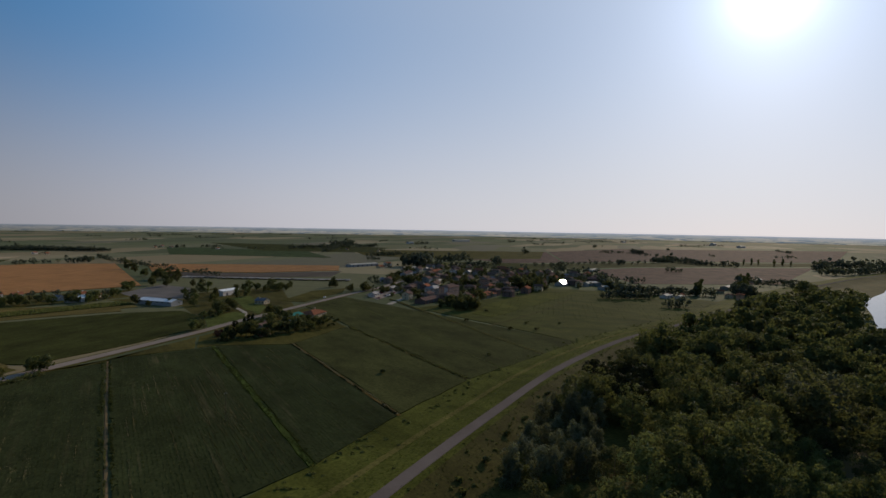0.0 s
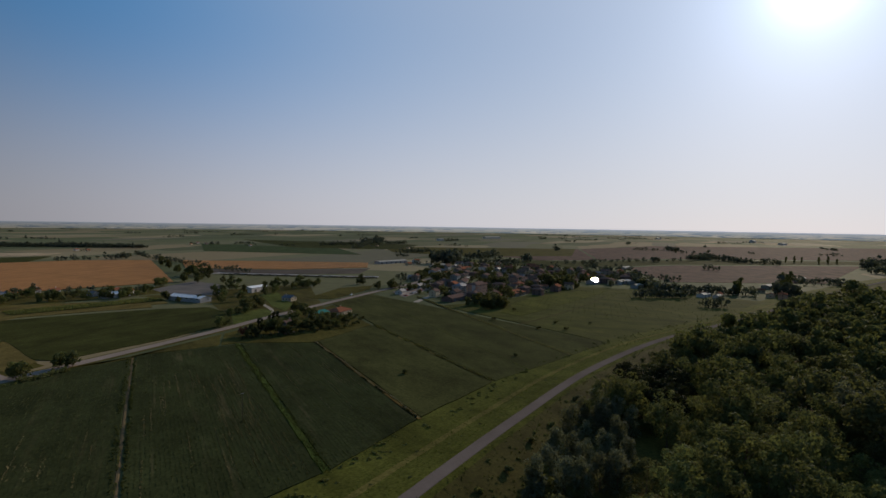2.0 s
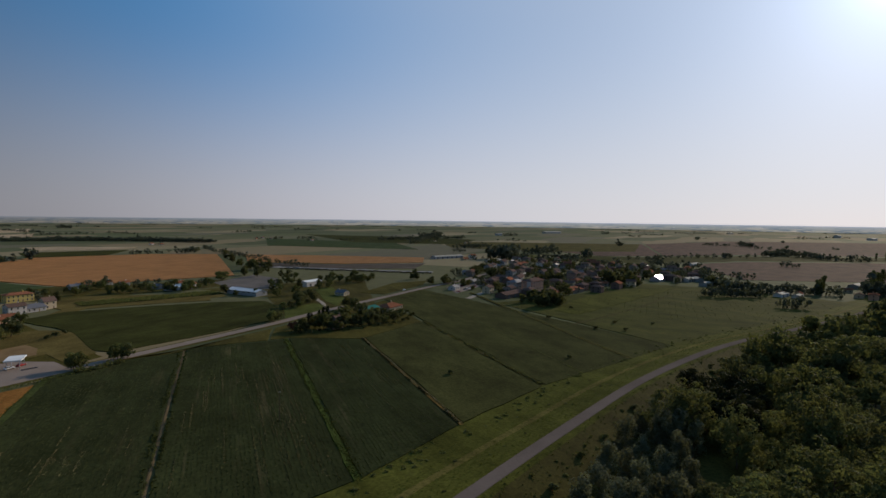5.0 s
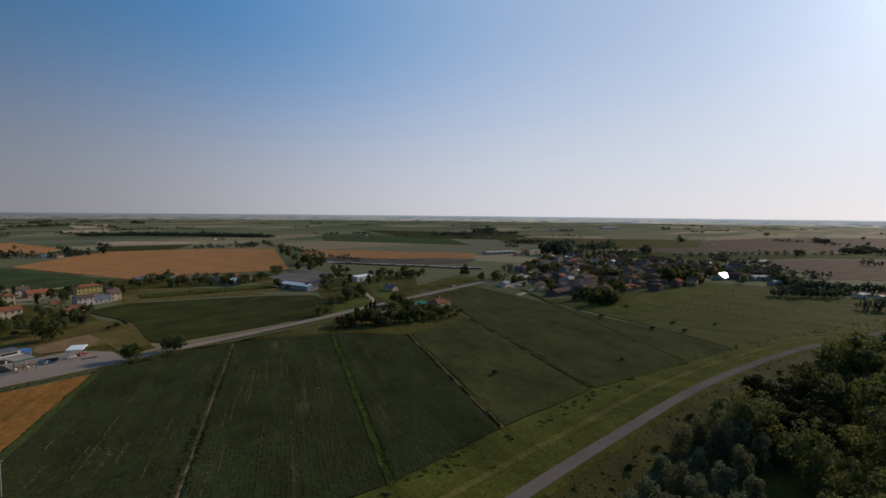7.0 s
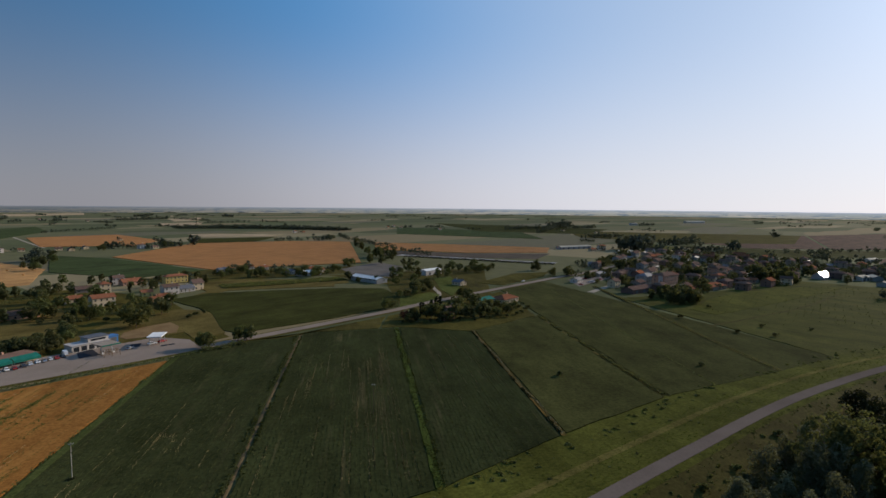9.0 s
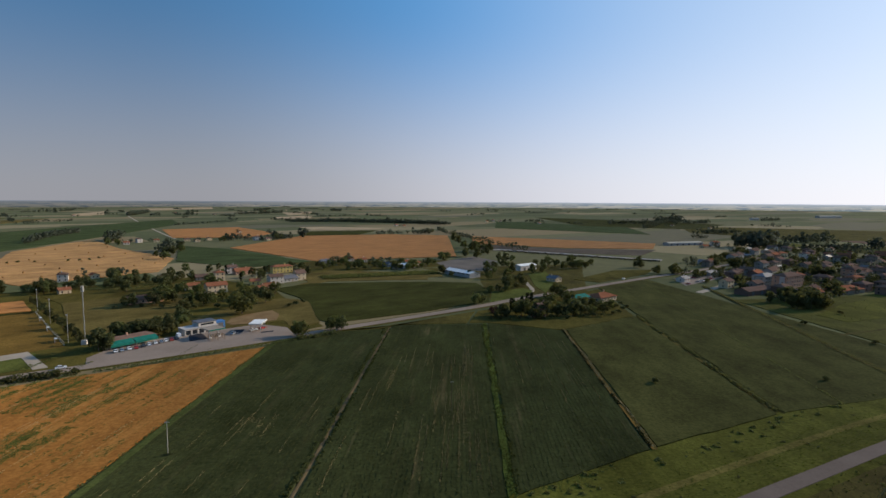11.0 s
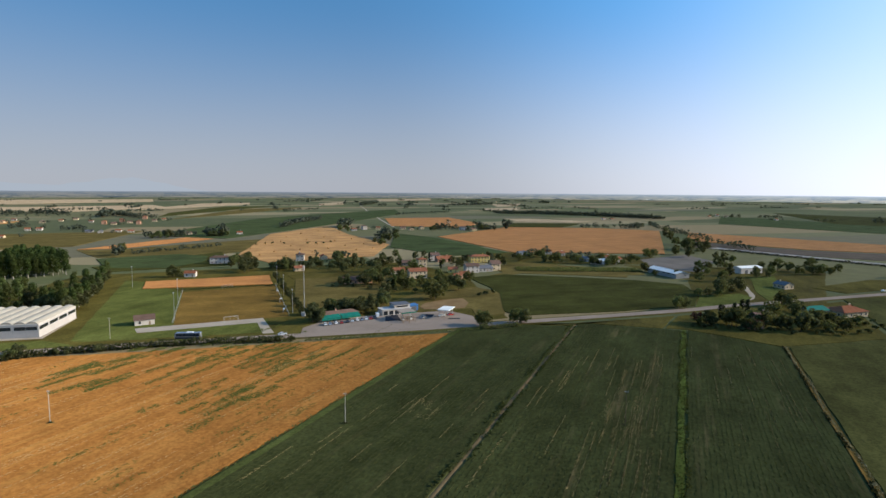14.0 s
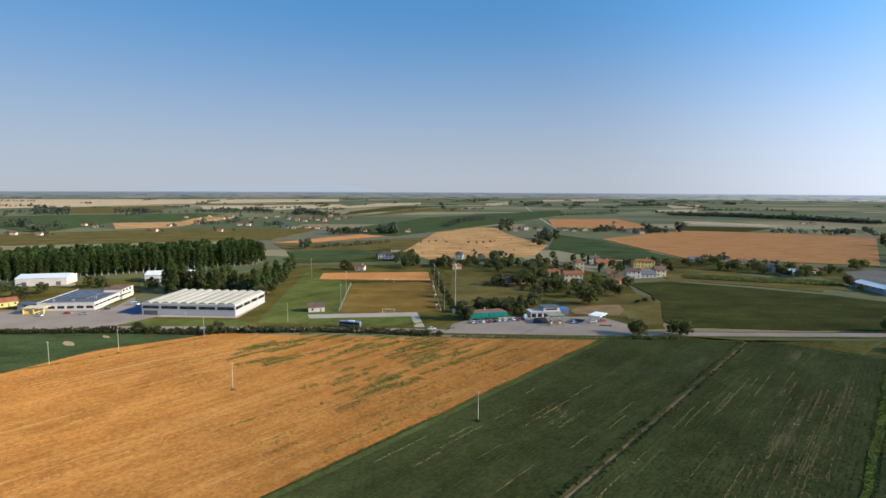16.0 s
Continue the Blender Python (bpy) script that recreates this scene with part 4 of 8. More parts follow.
kinds("oak", 4, name="tree", height=17, width=15, base=1.5, lobes=46, leaves=2500, size=0.36, leaf="leaf", bark="bark", label="broad green riverside tree with a dense crown")
kinds("dark", 4, name="tree", height=15, width=13, base=1.2, lobes=40, leaves=2200, size=0.36, leaf="leaf_dark", bark="bark", label="dark green leafy riverside tree")
kinds("gold", 3, name="tree", height=11, width=12, base=1.0, lobes=38, leaves=2300, size=0.33, leaf="leaf_gold", bark="bark", label="sunlit tree with yellowing leaves")
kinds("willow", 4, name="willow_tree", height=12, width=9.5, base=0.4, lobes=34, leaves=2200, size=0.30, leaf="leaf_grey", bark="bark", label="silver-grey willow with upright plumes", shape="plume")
kinds("deep", 2, name="tree", height=13, width=12, base=0.6, lobes=32, leaves=1500, size=0.42, leaf="leaf_deep", bark="bark", label="riverside tree with shade painted into near-black leaves")
kinds("wide", 4, name="tree", height=17, width=15, base=1.5, lobes=34, leaves=1100, size=0.58, leaf="leaf", bark="bark", label="broad green riverside tree", limbs=2)
kinds("shade", 3, name="tree", height=15, width=13, base=1.2, lobes=30, leaves=1000, size=0.58, leaf="leaf_dark", bark="bark", label="dark green riverside tree", limbs=2)
kinds("mid", 4, name="tree", height=10, width=9, base=0.8, lobes=20, leaves=760, size=0.52, leaf="leaf", bark="bark", label="round green garden tree among the houses")
kinds("middark", 4, name="tree", height=9, width=8, base=0.6, lobes=18, leaves=680, size=0.52, leaf="leaf_dark", bark="bark", label="dark green tree beside the buildings")
kinds("poplar", 3, name="poplar_tree", height=22, width=8.8, base=3.0, lobes=24, leaves=900, size=0.6, leaf="leaf_poplar", bark="pale_bark", label="tall plantation poplar with a pale bare trunk", shape="tall", limbs=3)
kinds("slim", 2, name="poplar_tree", height=18, width=7.0, base=0.8, lobes=18, leaves=900, size=0.5, leaf="leaf_slim", bark="bark", label="green upright tree behind the hall", shape="tall", limbs=2)
kinds("column", 1, name="poplar_tree", height=24, width=3.2, base=0.8, lobes=16, leaves=700, size=0.42, leaf="leaf_dark", bark="bark", label="single dark columnar poplar above the woods", shape="tall", limbs=2)
kinds("yard", 3, name="tree", height=9, width=9, base=0.8, lobes=11, leaves=180, size=0.95, leaf="leaf_dark", bark="bark", label="dark green tree between town houses", limbs=1)
kinds("stand", 2, name="poplar_tree", height=22, width=8.8, base=3.5, lobes=20, leaves=360, size=0.95, leaf="leaf_poplar", bark="pale_bark", label="tall plantation poplar", shape="tall", limbs=1)
kinds("bush", 3, name="bush", height=3.0, width=4.2, base=0.2, lobes=8, leaves=260, size=0.30, leaf="leaf_dark", bark="bark", label="dark green bush beside the road", shape="low", limbs=2)
kinds("shrub", 3, name="bush", height=2.2, width=3.6, base=0.1, lobes=8, leaves=130, size=0.36, leaf="leaf_gold", bark="bark", label="low yellow-green shrub on the dike", shape="low", limbs=2)
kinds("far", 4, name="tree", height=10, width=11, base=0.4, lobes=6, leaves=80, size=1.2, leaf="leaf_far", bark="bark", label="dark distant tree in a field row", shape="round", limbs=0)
kinds("conifer", 2, name="conifer_tree", height=13, width=4.6, base=0.6, lobes=16, leaves=420, size=0.5, leaf="leaf_deep", bark="bark", label="dark slender conifer in a farm garden", shape="tall", limbs=0)
kinds("red", 1, name="tree", height=9, width=8.5, base=1.0, lobes=16, leaves=560, size=0.55, leaf="leaf_red", bark="bark", label="copper-leaved tree beside the main road")

PLACED = set()
rnd = random.Random(11)


def plant(key, x, y, scale=1.0, z=0.0, squash=1.0):
    i = rnd.randrange(len(PROTO[key]))
    src = PROTO[key][i]
    m = pose(x, y, z, rnd.uniform(-3, 3), rnd.uniform(-3, 3), rnd.uniform(0, 360))
    s = scale * rnd.uniform(0.85, 1.15)
    if (key, i) in PLACED:
        ob = copy_thing(src, m)
    else:
        PLACED.add((key, i))
        ob = src
        ob.matrix_world = m
    ob.scale = (s, s, s * squash)
    return ob


def inside(p, outline):
    x, y = p
    c = False
    for i in range(len(outline)):
        (x1, y1), (x2, y2) = outline[i], outline[i - 1]
        if (y1 > y) != (y2 > y) and x < (x2 - x1) * (y - y1) / (y2 - y1) + x1:
            c = not c
    return c


SHINY = Vector((479.9, 516.2))      # the house with the mirroring roof stands free of trees towards the dike


def open_ground(x, y):
    """True where nothing tall stands before the house with the mirroring roof."""
    d = Vector((x, y)) - SHINY
    ahead = d.dot(Vector((-0.69, -0.72)))
    return not (-6 < ahead < 95 and abs(d.x * 0.72 - d.y * 0.69) < 17)


class Grove:
    """Many plants too far to tell apart, joined into one mesh."""
    cache = {}

    def __init__(self):
        self.co, self.loops, self.sizes, self.mi, self.mats, self.n = [], [], [], [], [], 0

    def add(self, key, x, y, scale=1.0, squash=1.0, z=0.0):
        if not open_ground(x, y):
            return
        k = rnd.randrange(len(PROTO[key]))
        if (key, k) not in Grove.cache:
            rows = []
            for c in PROTO[key][k].children:
                me = c.data
                co, lp, sz = np.empty(len(me.vertices) * 3), np.empty(len(me.loops), np.int32), np.empty(len(me.polygons), np.int32)
                me.vertices.foreach_get("co", co)
                me.loops.foreach_get("vertex_index", lp)
                me.polygons.foreach_get("loop_total", sz)
                rows.append((co.reshape(-1, 3), lp, sz, me.materials[0]))
            Grove.cache[key, k] = rows
        a = rnd.uniform(0, 6.283)
        s = scale * rnd.uniform(0.8, 1.2)
        R = np.array(((math.cos(a), -math.sin(a), 0), (math.sin(a), math.cos(a), 0), (0, 0, squash))) * s
        for co, lp, sz, mat in Grove.cache[key, k]:
            if mat not in self.mats:
                self.mats.append(mat)
            self.co.append(co @ R.T + np.array((x, y, z)))
            self.loops.append(lp + self.n)
            self.sizes.append(sz)
            self.mi.append(np.full(len(sz), self.mats.index(mat), np.int32))
            self.n += len(co)

    def row(self, key, points, step, scale=1.0, wobble=1.5, squash=1.0):
        for p, d in along(points, step):
            self.add(key, p.x + rnd.uniform(-wobble, wobble), p.y + rnd.uniform(-wobble, wobble), scale * rnd.uniform(0.7, 1.2), squash)

    def finish(self, name, label, category):
        return tagged(joined(name, np.concatenate(self.co), np.concatenate(self.loops), np.concatenate(self.sizes), self.mats, np.concatenate(self.mi)), label, category, "", "stuff")


def joined(name, co, loops, sizes, mats, mi=None):
    me = bpy.data.meshes.new(name)
    me.vertices.add(len(co))
    me.vertices.foreach_set("co", co.ravel())
    me.loops.add(len(loops))
    me.loops.foreach_set("vertex_index", loops.astype(np.int32))
    me.polygons.add(len(sizes))
    me.polygons.foreach_set("loop_start", np.concatenate(([0], np.cumsum(sizes)[:-1])).astype(np.int32))
    me.polygons.foreach_set("loop_total", sizes.astype(np.int32))
    for m in mats:
        me.materials.append(m)
    if mi is not None:
        me.polygons.foreach_set("material_index", mi)
    me.update(calc_edges=True)
    return new(name, me)


def tufts(name, places, height, width, material, label, category="plants", seed=1, cards=2, along_rows=False):
    """Small plants as bent crossing blades, joined: too many to count. places: rows of x, y, z."""
    rng = np.random.default_rng(seed)
    n = len(places)
    co = []
    for k in range(cards):
        a = rng.normal(math.pi / 2, 0.35, n) if along_rows else rng.uniform(0, math.pi, n)
        d = np.stack([np.cos(a), np.sin(a), np.zeros(n)], 1)
        lean = np.stack([-np.sin(a), np.cos(a), np.zeros(n)], 1) * rng.uniform(-0.5, 0.5, n)[:, None]
        h = height * rng.uniform(0.5, 1.3, n)[:, None]
        w = width * rng.uniform(0.6, 1.3, n)[:, None]
        up = np.array((0, 0, 1.0))
        co.append(np.stack([places - d * w * 0.35, places + d * w * 0.35, places + d * w * 0.6 + up * h * 0.8 + lean * h, places - d * w * 0.5 + up * h + lean * h * 0.7], 1))
    co = np.concatenate(co).reshape(-1, 3)
    m = len(co) // 4
    return tagged(joined(name, co, np.arange(m * 4), np.full(m, 4), [M[material]]), label, category, "", "stuff")


# woods between the dike and the river: the nearer trees stand singly, the farther ones as one wood
WOODS = [(68, 104), (96, 117), (128, 136), (166, 152), (208, 180), (262, 200), (330, 212), (430, 236), (545, 262), (640, 280), (668, 276), (660, 260), (556, 210), (432, 159), (384, 140), (300, 77), (246, 3), (200, 0), (120, 20), (60, 40), (26, 66), (48, 84)]
CLEARING = (116, 108, 8)
taken = []
wood = Grove()
for _ in range(6000):
    x, y = rnd.uniform(10, 700), rnd.uniform(-5, 290)
    far = math.hypot(x, y)
    gap = 6.6 + 3.0 * (0.5 + noise.noise((x * 0.03, y * 0.03, 8.0))) if far < 330 else 9.0
    if not inside((x, y), WOODS) or math.hypot(x - CLEARING[0], y - CLEARING[1]) < CLEARING[2]:
        continue
    if any((x - a) ** 2 + (y - b) ** 2 < gap * gap for a, b in taken):
        continue
    taken.append((x, y))
    w = noise.noise((x * 0.018, y * 0.018, 3.0))
    v = rnd.random()
    if math.hypot(x - 157, y - 141) < 19:
        continue
    elif math.hypot(x - 98, y - 112) < 24:
        continue
    elif math.hypot(x - 73, y - 89) < 15:
        key, s = "gold", 0.5
    elif w > 0.12:
        key, s = ("gold", 0.9) if v < 0.6 else ("oak", 0.75)
    elif w < -0.18:
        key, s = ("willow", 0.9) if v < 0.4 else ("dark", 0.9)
    else:
        key, s = ("oak", 1.0) if v < 0.6 else ("dark", 1.0)
    s *= 0.72 + 0.62 * abs(noise.noise((x * 0.045, y * 0.045, 6.0))) * 2 * rnd.uniform(0.8, 1.2)
    if far > 330:
        s *= 1.35 if x < 580 else 0.8
    if far < 215:
        plant(key, x, y, s)
    elif far < 330:
        wood.add({"oak": "wide", "dark": "shade", "gold": "wide", "willow": "shade", "deep": "deep"}[key], x, y, s)
    else:
        wood.add({"deep": "middark", "oak": "mid", "dark": "middark", "gold": "mid", "willow": "middark"}[key], x, y, s * 1.25)
# the wood's shaded hollow, made by trees with shade in their leaf colour
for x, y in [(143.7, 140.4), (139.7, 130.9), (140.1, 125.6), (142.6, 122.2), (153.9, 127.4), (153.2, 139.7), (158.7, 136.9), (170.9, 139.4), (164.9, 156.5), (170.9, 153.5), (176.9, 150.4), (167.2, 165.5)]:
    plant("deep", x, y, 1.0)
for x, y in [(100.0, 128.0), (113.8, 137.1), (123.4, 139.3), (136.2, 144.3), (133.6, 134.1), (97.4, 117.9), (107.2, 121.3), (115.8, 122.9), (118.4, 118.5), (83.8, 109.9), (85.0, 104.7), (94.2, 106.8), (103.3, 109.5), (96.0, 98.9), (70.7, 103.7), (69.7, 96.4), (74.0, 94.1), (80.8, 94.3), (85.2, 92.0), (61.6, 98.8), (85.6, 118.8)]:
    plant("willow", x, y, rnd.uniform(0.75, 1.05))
plant("column", *(248.1, 86.7), 1.0)
wood.finish("riverside_wood", "dense dark riverside wood of mixed trees", "wood")


# ---- buildings ----
def front(a, b):
    """The pose of a building whose front runs from a (its left end) to b: x along the front, y into the depth."""
    a, b = Vector(a), Vector(b)
    d = b - a
    return Matrix.Translation((a.x, a.y, 0)) @ Matrix.Rotation(math.atan2(d.y, d.x), 4, "Z"), d.length


def add_window(parent, x, y, z, w, h, side, frame_mat="white", recess=0.06):
    """A window in a wall: side 's' faces -y, 'n' +y, 'e' +x, 'w' -x; frame, pane and sill."""
    turn = {"s": 0, "e": 90, "n": 180, "w": 270}[side]
    m = pose(x, y, z, 0, 0, turn)
    f = bmesh.new()
    for r in ((-w / 2 - 0.07, w / 2 + 0.07, -0.05, 0.05, -0.08, 0), (-w / 2 - 0.07, w / 2 + 0.07, -0.05, 0.05, h, h + 0.08), (-w / 2 - 0.07, -w / 2, -0.05, 0.05, 0, h), (w / 2, w / 2 + 0.07, -0.05, 0.05, 0, h)):
        box(f, *r, m=m)
    win = part("window", f, M[frame_mat], parent)
    g = bmesh.new()
    box(g, -w / 2, w / 2, -0.02, 0.04, 0, h, m=m)
    part("pane", g, M["glass"], win)
    return win


def gable_walls(w, d, h, rise):
    bm = bmesh.new()
    x0, x1, y0, y1 = -w / 2, w / 2, -d / 2, d / 2
    lo = [bm.verts.new(p) for p in ((x0, y0, -0.3), (x1, y0, -0.3), (x1, y1, -0.3), (x0, y1, -0.3))]
    hi = [bm.verts.new(p) for p in ((x0, y0, h), (x1, y0, h), (x1, y1, h), (x0, y1, h))]
    r0, r1 = bm.verts.new((x0, 0, h + rise)), bm.verts.new((x1, 0, h + rise))
    bm.faces.new((lo[0], lo[1], hi[1], hi[0]))
    bm.faces.new((lo[2], lo[3], hi[3], hi[2]))
    bm.faces.new((lo[1], lo[2], hi[2], r1, hi[1]))
    bm.faces.new((lo[3], lo[0], hi[0], r0, hi[3]))
    return bm


def gable_roof(w, d, h, rise, over=0.5, thick=0.18):
    bm = bmesh.new()
    k = rise / (d / 2)
    for s in (-1, 1):
        y_e, z_e = s * (d / 2 + over), h - over * k
        pts = [(-w / 2 - over, 0, h + rise), (w / 2 + over, 0, h + rise), (w / 2 + over, y_e, z_e), (-w / 2 - over, y_e, z_e)]
        lo = [bm.verts.new((x, y, z + 0.02)) for x, y, z in pts]
        hi = [bm.verts.new((x, y, z + thick)) for x, y, z in pts]
        bm.faces.new(hi)
        bm.faces.new(lo[::-1])
        for i in range(4):
            bm.faces.new((lo[i], lo[(i + 1) % 4], hi[(i + 1) % 4], hi[i]))
    box(bm, -w / 2 - over, w / 2 + over, -0.15, 0.15, h + rise + thick - 0.06, h + rise + thick + 0.07)
    return bm


def hip_roof(w, d, h, rise, over=0.6, thick=0.15):
    bm = bmesh.new()
    rl = max(0.2, w / 2 - d / 2 * 0.9)
    eave = [(-w / 2 - over, -d / 2 - over), (w / 2 + over, -d / 2 - over), (w / 2 + over, d / 2 + over), (-w / 2 - over, d / 2 + over)]
    lo = [bm.verts.new((x, y, h - 0.02)) for x, y in eave]
    hi = [bm.verts.new((x, y, h + thick)) for x, y in eave]
    r0, r1 = bm.verts.new((-rl, 0, h + rise)), bm.verts.new((rl, 0, h + rise))
    bm.faces.new(lo[::-1])
    for i in range(4):
        bm.faces.new((lo[i], lo[(i + 1) % 4], hi[(i + 1) % 4], hi[i]))
    bm.faces.new((hi[0], hi[1], r1, r0))
    bm.faces.new((hi[1], hi[2], r1))
    bm.faces.new((hi[2], hi[3], r0, r1))
    bm.faces.new((hi[3], hi[0], r0))
    return bm


def house(m, w, d, storeys, wall, roof, label, hip=False, chimney=True, group="", name="house", cols=None, rise=None, lite=False):
    ob = thing(name, m, label, "house", group)
    h = 3.0 * storeys + 0.2
    rise = rise or (d * 0.21 if hip else d * 0.24)
    if hip:
        part("wall", boxes((-w / 2, w / 2, -d / 2, d / 2, -0.3, h)), M[wall], ob)
        r = part("roof", hip_roof(w, d, h, rise), M[roof], ob)
    else:
        part("wall", gable_walls(w, d, h, rise), M[wall], ob)
        r = part("roof", gable_roof(w, d, h, rise), M[roof], ob)
    if chimney:
        part("chimney", boxes((w * 0.18, w * 0.18 + 0.7, 0.5, 1.2, h + rise * 0.4, h + rise + 0.9), (w * 0.18 - 0.1, w * 0.18 + 0.8, 0.4, 1.3, h + rise + 0.9, h + rise + 1.05)), M[wall], r)
    cols = cols or max(2, int(w / 3.2))
    if lite:
        for s in range(storeys):
            for c in range(2):
                x, z = -w / 4 + c * w / 2, 1.0 + 3.0 * s
                part("window", boxes((x - 0.6, x + 0.6, -d / 2 - 0.04, -d / 2 + 0.04, z, z + 1.4)), M["glass"], ob)
                part("window", boxes((x - 0.6, x + 0.6, d / 2 - 0.04, d / 2 + 0.04, z, z + 1.4)), M["glass"], ob)
            part("window", boxes((-w / 2 - 0.04, -w / 2 + 0.04, -0.5, 0.5, 1.0 + 3.0 * s, 2.3 + 3.0 * s)), M["glass"], ob)
            part("window", boxes((w / 2 - 0.04, w / 2 + 0.04, -0.5, 0.5, 1.0 + 3.0 * s, 2.3 + 3.0 * s)), M["glass"], ob)
        return ob
    for s in range(storeys):
        z = 1.0 + 3.0 * s
        for c in range(cols):
            x = -w / 2 + w * (c + 0.5) / cols
            if s == 0 and c == cols // 2:
                dr = boxes((x - 0.5, x + 0.5, -d / 2 - 0.05, -d / 2 + 0.05, 0.05, 2.15))
                part("door", dr, M["wood"], ob)
            else:
                add_window(ob, x, -d / 2, z, 1.1, 1.4, "s")
            add_window(ob, x, d / 2, z, 1.1, 1.4, "n")
        for y in (-d / 4, d / 4):
            add_window(ob, -w / 2, y, z, 1.0, 1.3, "w")
            add_window(ob, w / 2, y, z, 1.0, 1.3, "e")
    return ob


def shed(m, w, d, h, rise, wall, roof, label, name="shed", doors=2):
    """A long low farm or works building with a shallow gable and wide doors."""
    ob = thing(name, m, label, "shed")
    part("wall", gable_walls(w, d, h, rise), M[wall], ob)
    part("roof", gable_roof(w, d, h, rise, 0.4, 0.14), M[roof], ob)
    for i in range(doors):
        x = -w / 2 + w * (i + 0.5) / doors
        part("door", boxes((x - 1.6, x + 1.6, -d / 2 - 0.06, -d / 2 + 0.04, 0.05, min(3.2, h - 0.4))), M["slate"], ob)
    n = max(2, int(w / 6))
    for i in range(n):
        add_window(ob, -w / 2 + w * (i + 0.5) / n, d / 2, h - 1.3, 2.2, 0.8, "n", "grey")
    return ob


def vaulted_hall():
    m, w = front((-318.7, 147.0), (-273.0, 180.4))
    d, h = 42.0, 6.6
    ob = thing("industrial_hall", m, "pale concrete industrial hall with a roof of barrel vaults", "hall")
    part("wall", boxes((0, w, 0, 0.35, -0.3, h), (0, w, d - 0.35, d, -0.3, h), (0, 0.35, 0.35, d - 0.35, -0.3, h), (w - 0.35, w, 0.35, d - 0.35, -0.3, h)), M["concrete"], ob)
    part("cornice", boxes((-0.12, w + 0.12, -0.14, 0.4, h, h + 0.35), (-0.12, 0.4, 0.4, d, h, h + 0.35), (w - 0.4, w + 0.12, 0.4, d, h, h + 0.35)), M["white"], ob)
    n = 10
    for i in range(n):
        bm = bmesh.new()
        x0, x1 = w * i / n + 0.45 * (i == 0), w * (i + 1) / n - 0.45 * (i == n - 1)
        cx, r = (x0 + x1) / 2, (x1 - x0) / 2 - 0.12
        prev = None
        for k in range(11):
            a = math.pi * k / 10
            x, z = cx - r * math.cos(a), h - 0.1 + 1.5 * math.sin(a)
            cur = (bm.verts.new((x, 0.5, z)), bm.verts.new((x, d - 0.1, z)))
            if prev:
                bm.faces.new((prev[0], cur[0], cur[1], prev[1]))
            prev = cur
        for y in (0.5, d - 0.1):
            bm.faces.new([bm.verts.new((cx - r * math.cos(math.pi * k / 10), y, h - 0.1 + 1.5 * math.sin(math.pi * k / 10))) for k in range(11)])
        part("roof_vault", bm, M["vault"], ob, smooth=False)
        part("gutter", boxes((x1 - 0.12, x1 + 0.12 - 0.24 * (i == n - 1), 0.5, d - 0.2, h - 0.25, h + 0.02)), M["galv"], ob)
    for i in range(5):
        add_window(ob, w * (i + 0.5) / 5, 0, h - 2.7, w / 5 - 1.4, 1.7, "s", "grey")
    for i in range(4):
        add_window(ob, w, d * (i + 0.5) / 4, h - 2.7, d / 4 - 1.4, 1.7, "e", "grey")
    for i in range(1, 10):
        part("panel_joint", boxes((w * i / 10 - 0.05, w * i / 10 + 0.05, -0.03, 0.02, 0, h)), M["grey"], ob)
    part("gate", boxes((1.2, 9.6, -0.05, 0.02, 0.05, 2.7)), M["slate"], ob, "dark roller gate")
    part("door", boxes((w * 0.46, w * 0.46 + 1.2, -0.06, 0.02, 0.05, 2.2)), M["white"], ob, "small white door")
    return ob


vaulted_hall()


